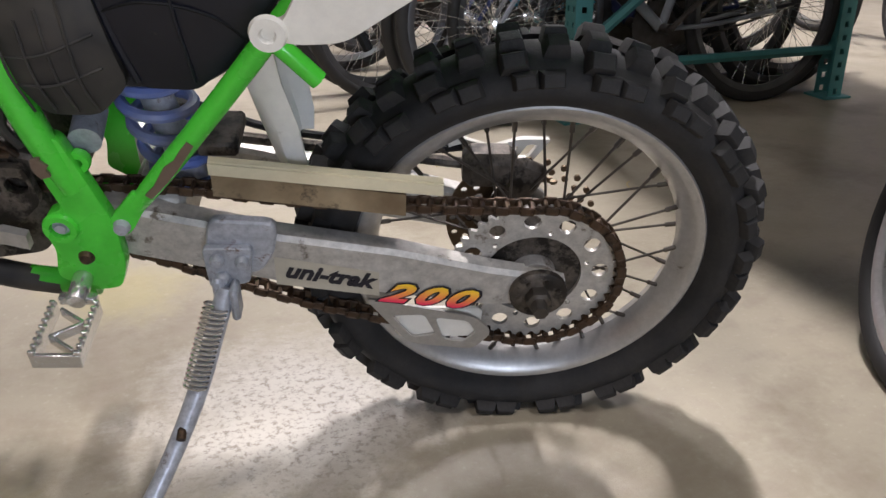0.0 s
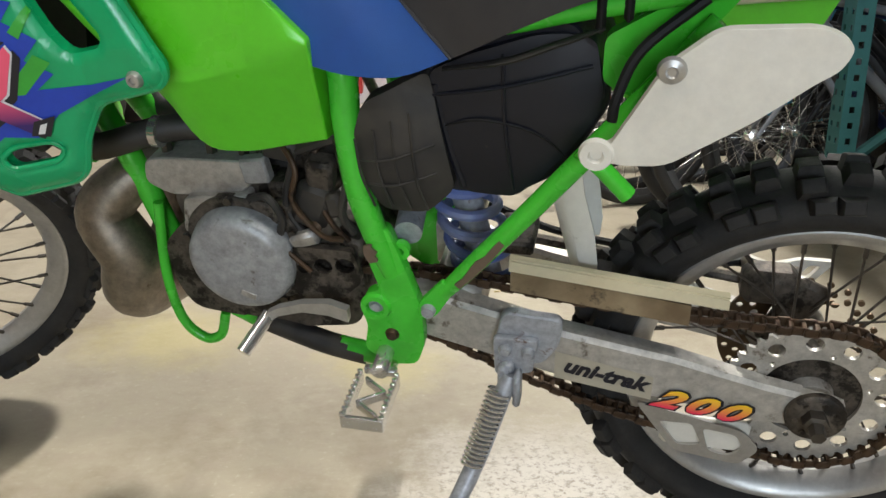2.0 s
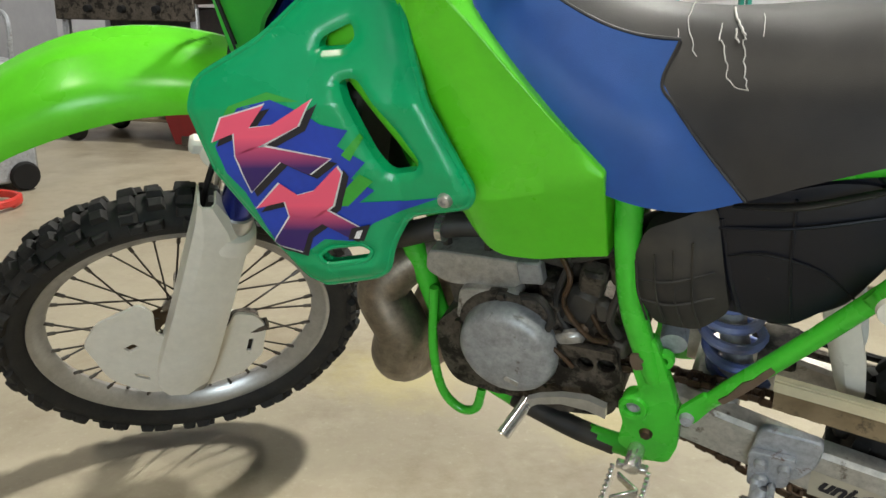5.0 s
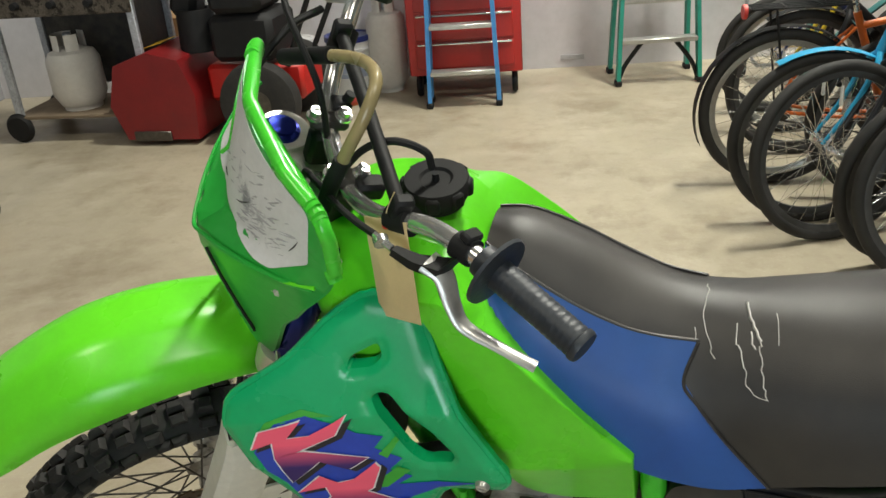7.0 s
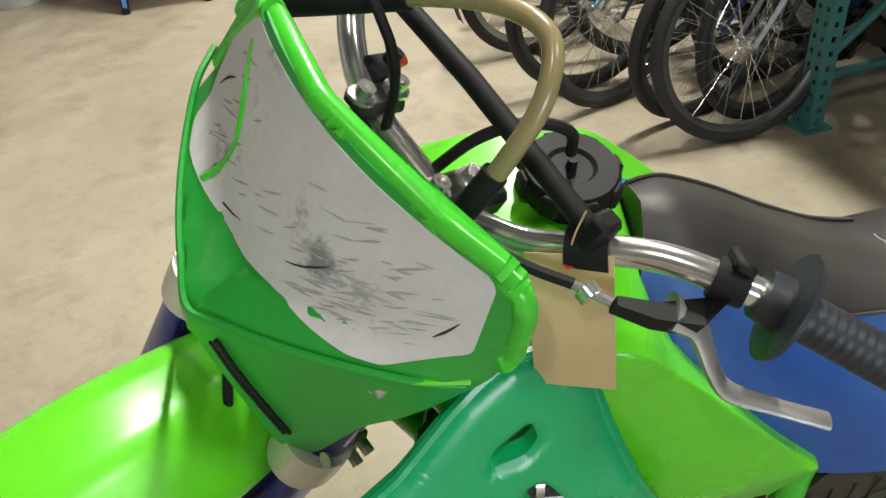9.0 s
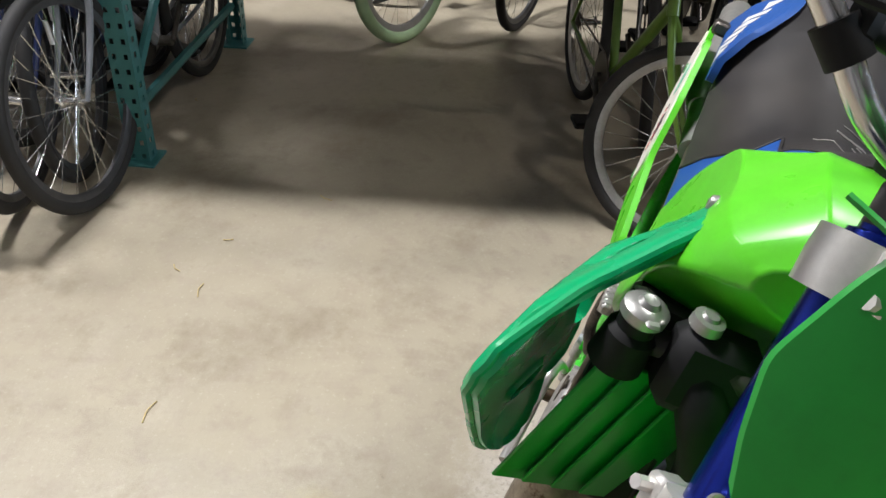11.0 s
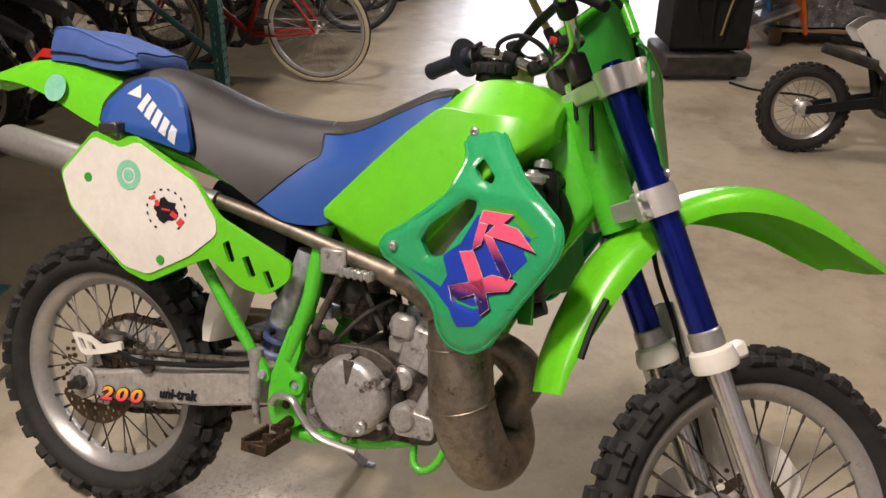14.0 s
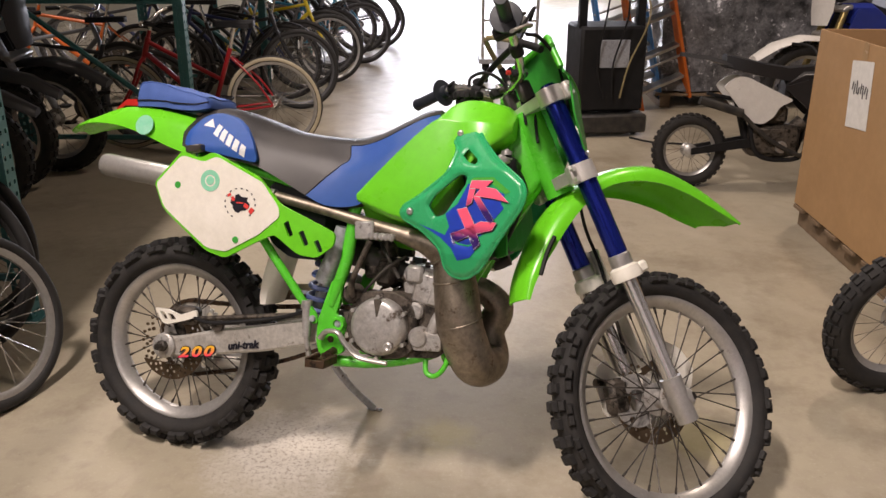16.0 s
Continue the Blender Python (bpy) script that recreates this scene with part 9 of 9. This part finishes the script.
# folded hand cart of grey tube
hc = thing("hand_cart", "folded grey tubular hand cart by the wall", "hand cart", hall(0.85, 4.58, 0, 0))
part("frame", join(*[tube([(x, 0.0, 0.62), (x, -0.05, 0.30), (x, -0.20, 0.14), (x, -0.34, 0.12)], 0.012, 8) for x in (-0.16, 0.16)], *[rod((-0.16, y, z), (0.16, y, z), 0.010, 8) for y, z in ((0, 0.62), (-0.04, 0.34), (-0.34, 0.12))]), STEEL_GREY, hc)
part("plate", box((0.34, 0.20, 0.012), (0, -0.28, 0.25), 0.003, (12, 0, 0)), TAN_PAPER, hc)
for x in (-0.19, 0.19):
    part("wheel", lathe([(0.0, -0.015), (0.05, -0.015), (0.06, 0.0), (0.05, 0.015), (0.0, 0.015)], (x, -0.12, 0.06), "x", 18), BLACK_PL, hc)
sk = part("wall_vent_patch", box((0.16, 0.01, 0.035), (-0.35, 4.943, 0.07), 0.003), painted("grey_scuff_panel", (0.4, 0.4, 0.42)), None, "", HALL.copy())
tagged(sk, "small grey outlet plate low on the wall", "outlet plate", kind="structure")

# red paint with the dim corner's shade mixed into its colour
SHADED_RED = material("red_paint_with_shade", (0.20, 0.010, 0.012), 0.4, second=(0.13, 0.008, 0.01), scale=7, speck=(0.08, 0.05, 0.04), speck_scale=14, speck_at=0.66)
# red snow blower
sb = thing("snow_blower", "red two-stage snow blower with a black engine", "snow blower", hall(-2.66, 4.02, 0, -97) @ Matrix.Scale(1.15, 4))
hs = loft([[(x, y, z) for y, z in ((-0.24, 0.03), (-0.30, 0.20), (-0.24, 0.40), (-0.06, 0.46), (0.10, 0.42), (0.16, 0.25), (0.14, 0.03))] for x in (-0.34, 0.34)])
part("auger_housing", hs, SHADED_RED, sb, "rounded red auger housing")
part("decal", box((0.16, 0.10, 0.003), (0.10, -0.10, 0.462), 0, (14, 0, 0)), YELLOW_DECAL, sb, smooth=False)
part("chute", join(lathe([(0.08, 0.42), (0.10, 0.42), (0.09, 0.62), (0.07, 0.62)], (0.10, 0.12, 0), "z", 18, closed=True), box((0.15, 0.14, 0.28), (0.08, 0.10, 0.72), 0.03, (-14, 0, 0))), BLACK_PL, sb)
part("engine", join(box((0.34, 0.32, 0.22), (0.12, 0.42, 0.50), 0.03), box((0.36, 0.26, 0.12), (0.14, 0.42, 0.68), 0.03)), BLACK_PL, sb)
part("chassis", box((0.30, 0.50, 0.18), (0.05, 0.42, 0.27), 0.02), RED_PAINT, sb)
for s in (-1, 1):
    part("tyre", lathe([(0.07, -0.05), (0.15, -0.055), (0.19, -0.045), (0.20, 0.0), (0.19, 0.045), (0.15, 0.055), (0.07, 0.05)], (0.05 + s * 0.26, 0.48, 0.20), "x", 28, closed=True), RUBBER, sb)
    part("rim", lathe([(0.0, -0.03), (0.08, -0.03), (0.085, 0.03), (0.0, 0.03)], (0.05 + s * 0.26, 0.48, 0.20), "x", 20), STEEL_DARK, sb)
    part("skid_shoe", box((0.012, 0.20, 0.05), (s * 0.345, -0.10, 0.05), 0.004), STEEL_DARK, sb)
    part("handle", tube([(s * 0.20, 0.60, 0.35), (s * 0.24, 0.80, 0.75), (s * 0.25, 0.95, 1.0)], 0.014, 8), BLACK_PL, sb)
for x in (-0.10, 0.10):
    part("bolt", rod((x, -0.305, 0.10), (x, -0.285, 0.10), 0.010, 8), CHROME, sb)

# grill cart with a gas bottle on its shelf
gc = thing("grill_cart", "dusty steel grill cart on wheels", "grill cart", hall(-3.27, 4.05, 0, -4))
for x in (-0.42, 0.42):
    for y in (-0.22, 0.22):
        part("leg", box((0.045, 0.035, 0.78), (x, y, 0.45), 0.005), STEEL_GREY, gc)
part("shelf", box((0.90, 0.50, 0.02), (0, 0, 0.15), 0.004), DECK, gc)
part("firebox", box((0.98, 0.52, 0.24), (0, 0, 0.95), 0.03), BLACK_DUSTY, gc)
# dark panels added to bring the dim corner's shade into the cart
part("back_panel", box((0.80, 0.012, 0.56), (0, 0.22, 0.52), 0.003), BLACK_DUSTY, gc, "dark back panel added to deepen the corner's shade")
part("end_panel", box((0.012, 0.40, 0.56), (0.405, 0, 0.52), 0.003), BLACK_DUSTY, gc)
part("control_panel", box((0.90, 0.02, 0.13), (0, -0.27, 0.80), 0.006), ENGINE_DIRTY, gc)
for x in (-0.22, 0.0, 0.22):
    part("knob", lathe([(0.0, -0.318), (0.02, -0.315), (0.024, -0.28)], (x, 0, 0.80), "y", 14), BLACK_PL, gc)
part("side_board", box((0.34, 0.50, 0.03), (0.68, 0, 0.88), 0.008), DECK, gc)
for y in (-0.24, 0.24):
    part("wheel", lathe([(0.0, -0.025), (0.07, -0.025), (0.09, 0.0), (0.07, 0.025), (0.0, 0.025)], (-0.43, y, 0.09), "y", 22), BLACK_PL, gc)
gas_bottle(hall(-3.37, 4.00, 0.16), 0.155, 0.36, "rust-streaked white gas bottle on a grill cart")
bx = part("wooden_box", box((0.42, 0.34, 0.58), (0, 0, 0.29), 0.006), material("tan_plywood", (0.36, 0.22, 0.10), 0.7, second=(0.28, 0.17, 0.08), scale=6), None, "", hall(-2.95, 4.62))
tagged(bx, "tan plywood box against the white wall", "box")
# grey battery charger on the floor, with a coil of hose
ch = thing("battery_charger", "grey steel wheeled battery charger with warning labels", "battery charger", hall(-3.42, 2.62, 0, -38))
part("case", box((0.36, 0.30, 0.56), (0, 0, 0.32), 0.012), STEEL_GREY, ch)
part("front_panel", box((0.32, 0.006, 0.50), (0, -0.153, 0.32), 0.003), BLACK_PL, ch)
part("label", box((0.14, 0.003, 0.05), (0.02, -0.158, 0.50), 0), RED_DECAL, ch, smooth=False)
part("label", box((0.16, 0.003, 0.06), (0.02, -0.158, 0.42), 0), WHITE_DECAL, ch, smooth=False)
part("label", box((0.14, 0.003, 0.10), (0.0, -0.158, 0.25), 0), WHITE_DECAL, ch, smooth=False)
part("handle", tube([(-0.15, 0.10, 0.60), (-0.15, 0.10, 0.80), (0.15, 0.10, 0.80), (0.15, 0.10, 0.60)], 0.012, 8), STEEL_GREY, ch)
for x in (-0.19, 0.19):
    part("wheel", lathe([(0.0, -0.02), (0.06, -0.02), (0.07, 0.0), (0.06, 0.02), (0.0, 0.02)], (x, 0.08, 0.07), "x", 18), BLACK_PL, ch)
hz = part("hose_coil", tube([(0.16 * math.cos(i * 0.5) * (1 + 0.02 * math.sin(i)), 0.16 * math.sin(i * 0.5), 0.02 + 0.0006 * i) for i in range(40)], 0.012, 8), RED_RUBBER, None, "", hall(-3.22, 2.22))
tagged(hz, "coil of dull red rubber hose on the floor", "hose")
# bits of straw on the floor
for x, y, r, l in ((-0.12, 1.18, 20, 0.06), (-0.06, 1.30, 60, 0.04), (0.45, 1.10, 75, 0.05), (-0.55, 1.02, 10, 0.07), (0.12, 1.25, 120, 0.03), (0.9, 1.9, 40, 0.03)):
    st = part("straw", tube([(-l / 2, 0, 0.002), (0, 0.006, 0.004), (l / 2, 0.0, 0.002)], 0.0016, 5), material("dry_straw", (0.55, 0.43, 0.2), 0.7), None, "", pose(x, y, 0, 0, 0, r))
    tagged(st, "short piece of dry straw on concrete", "straw", "bits of straw")
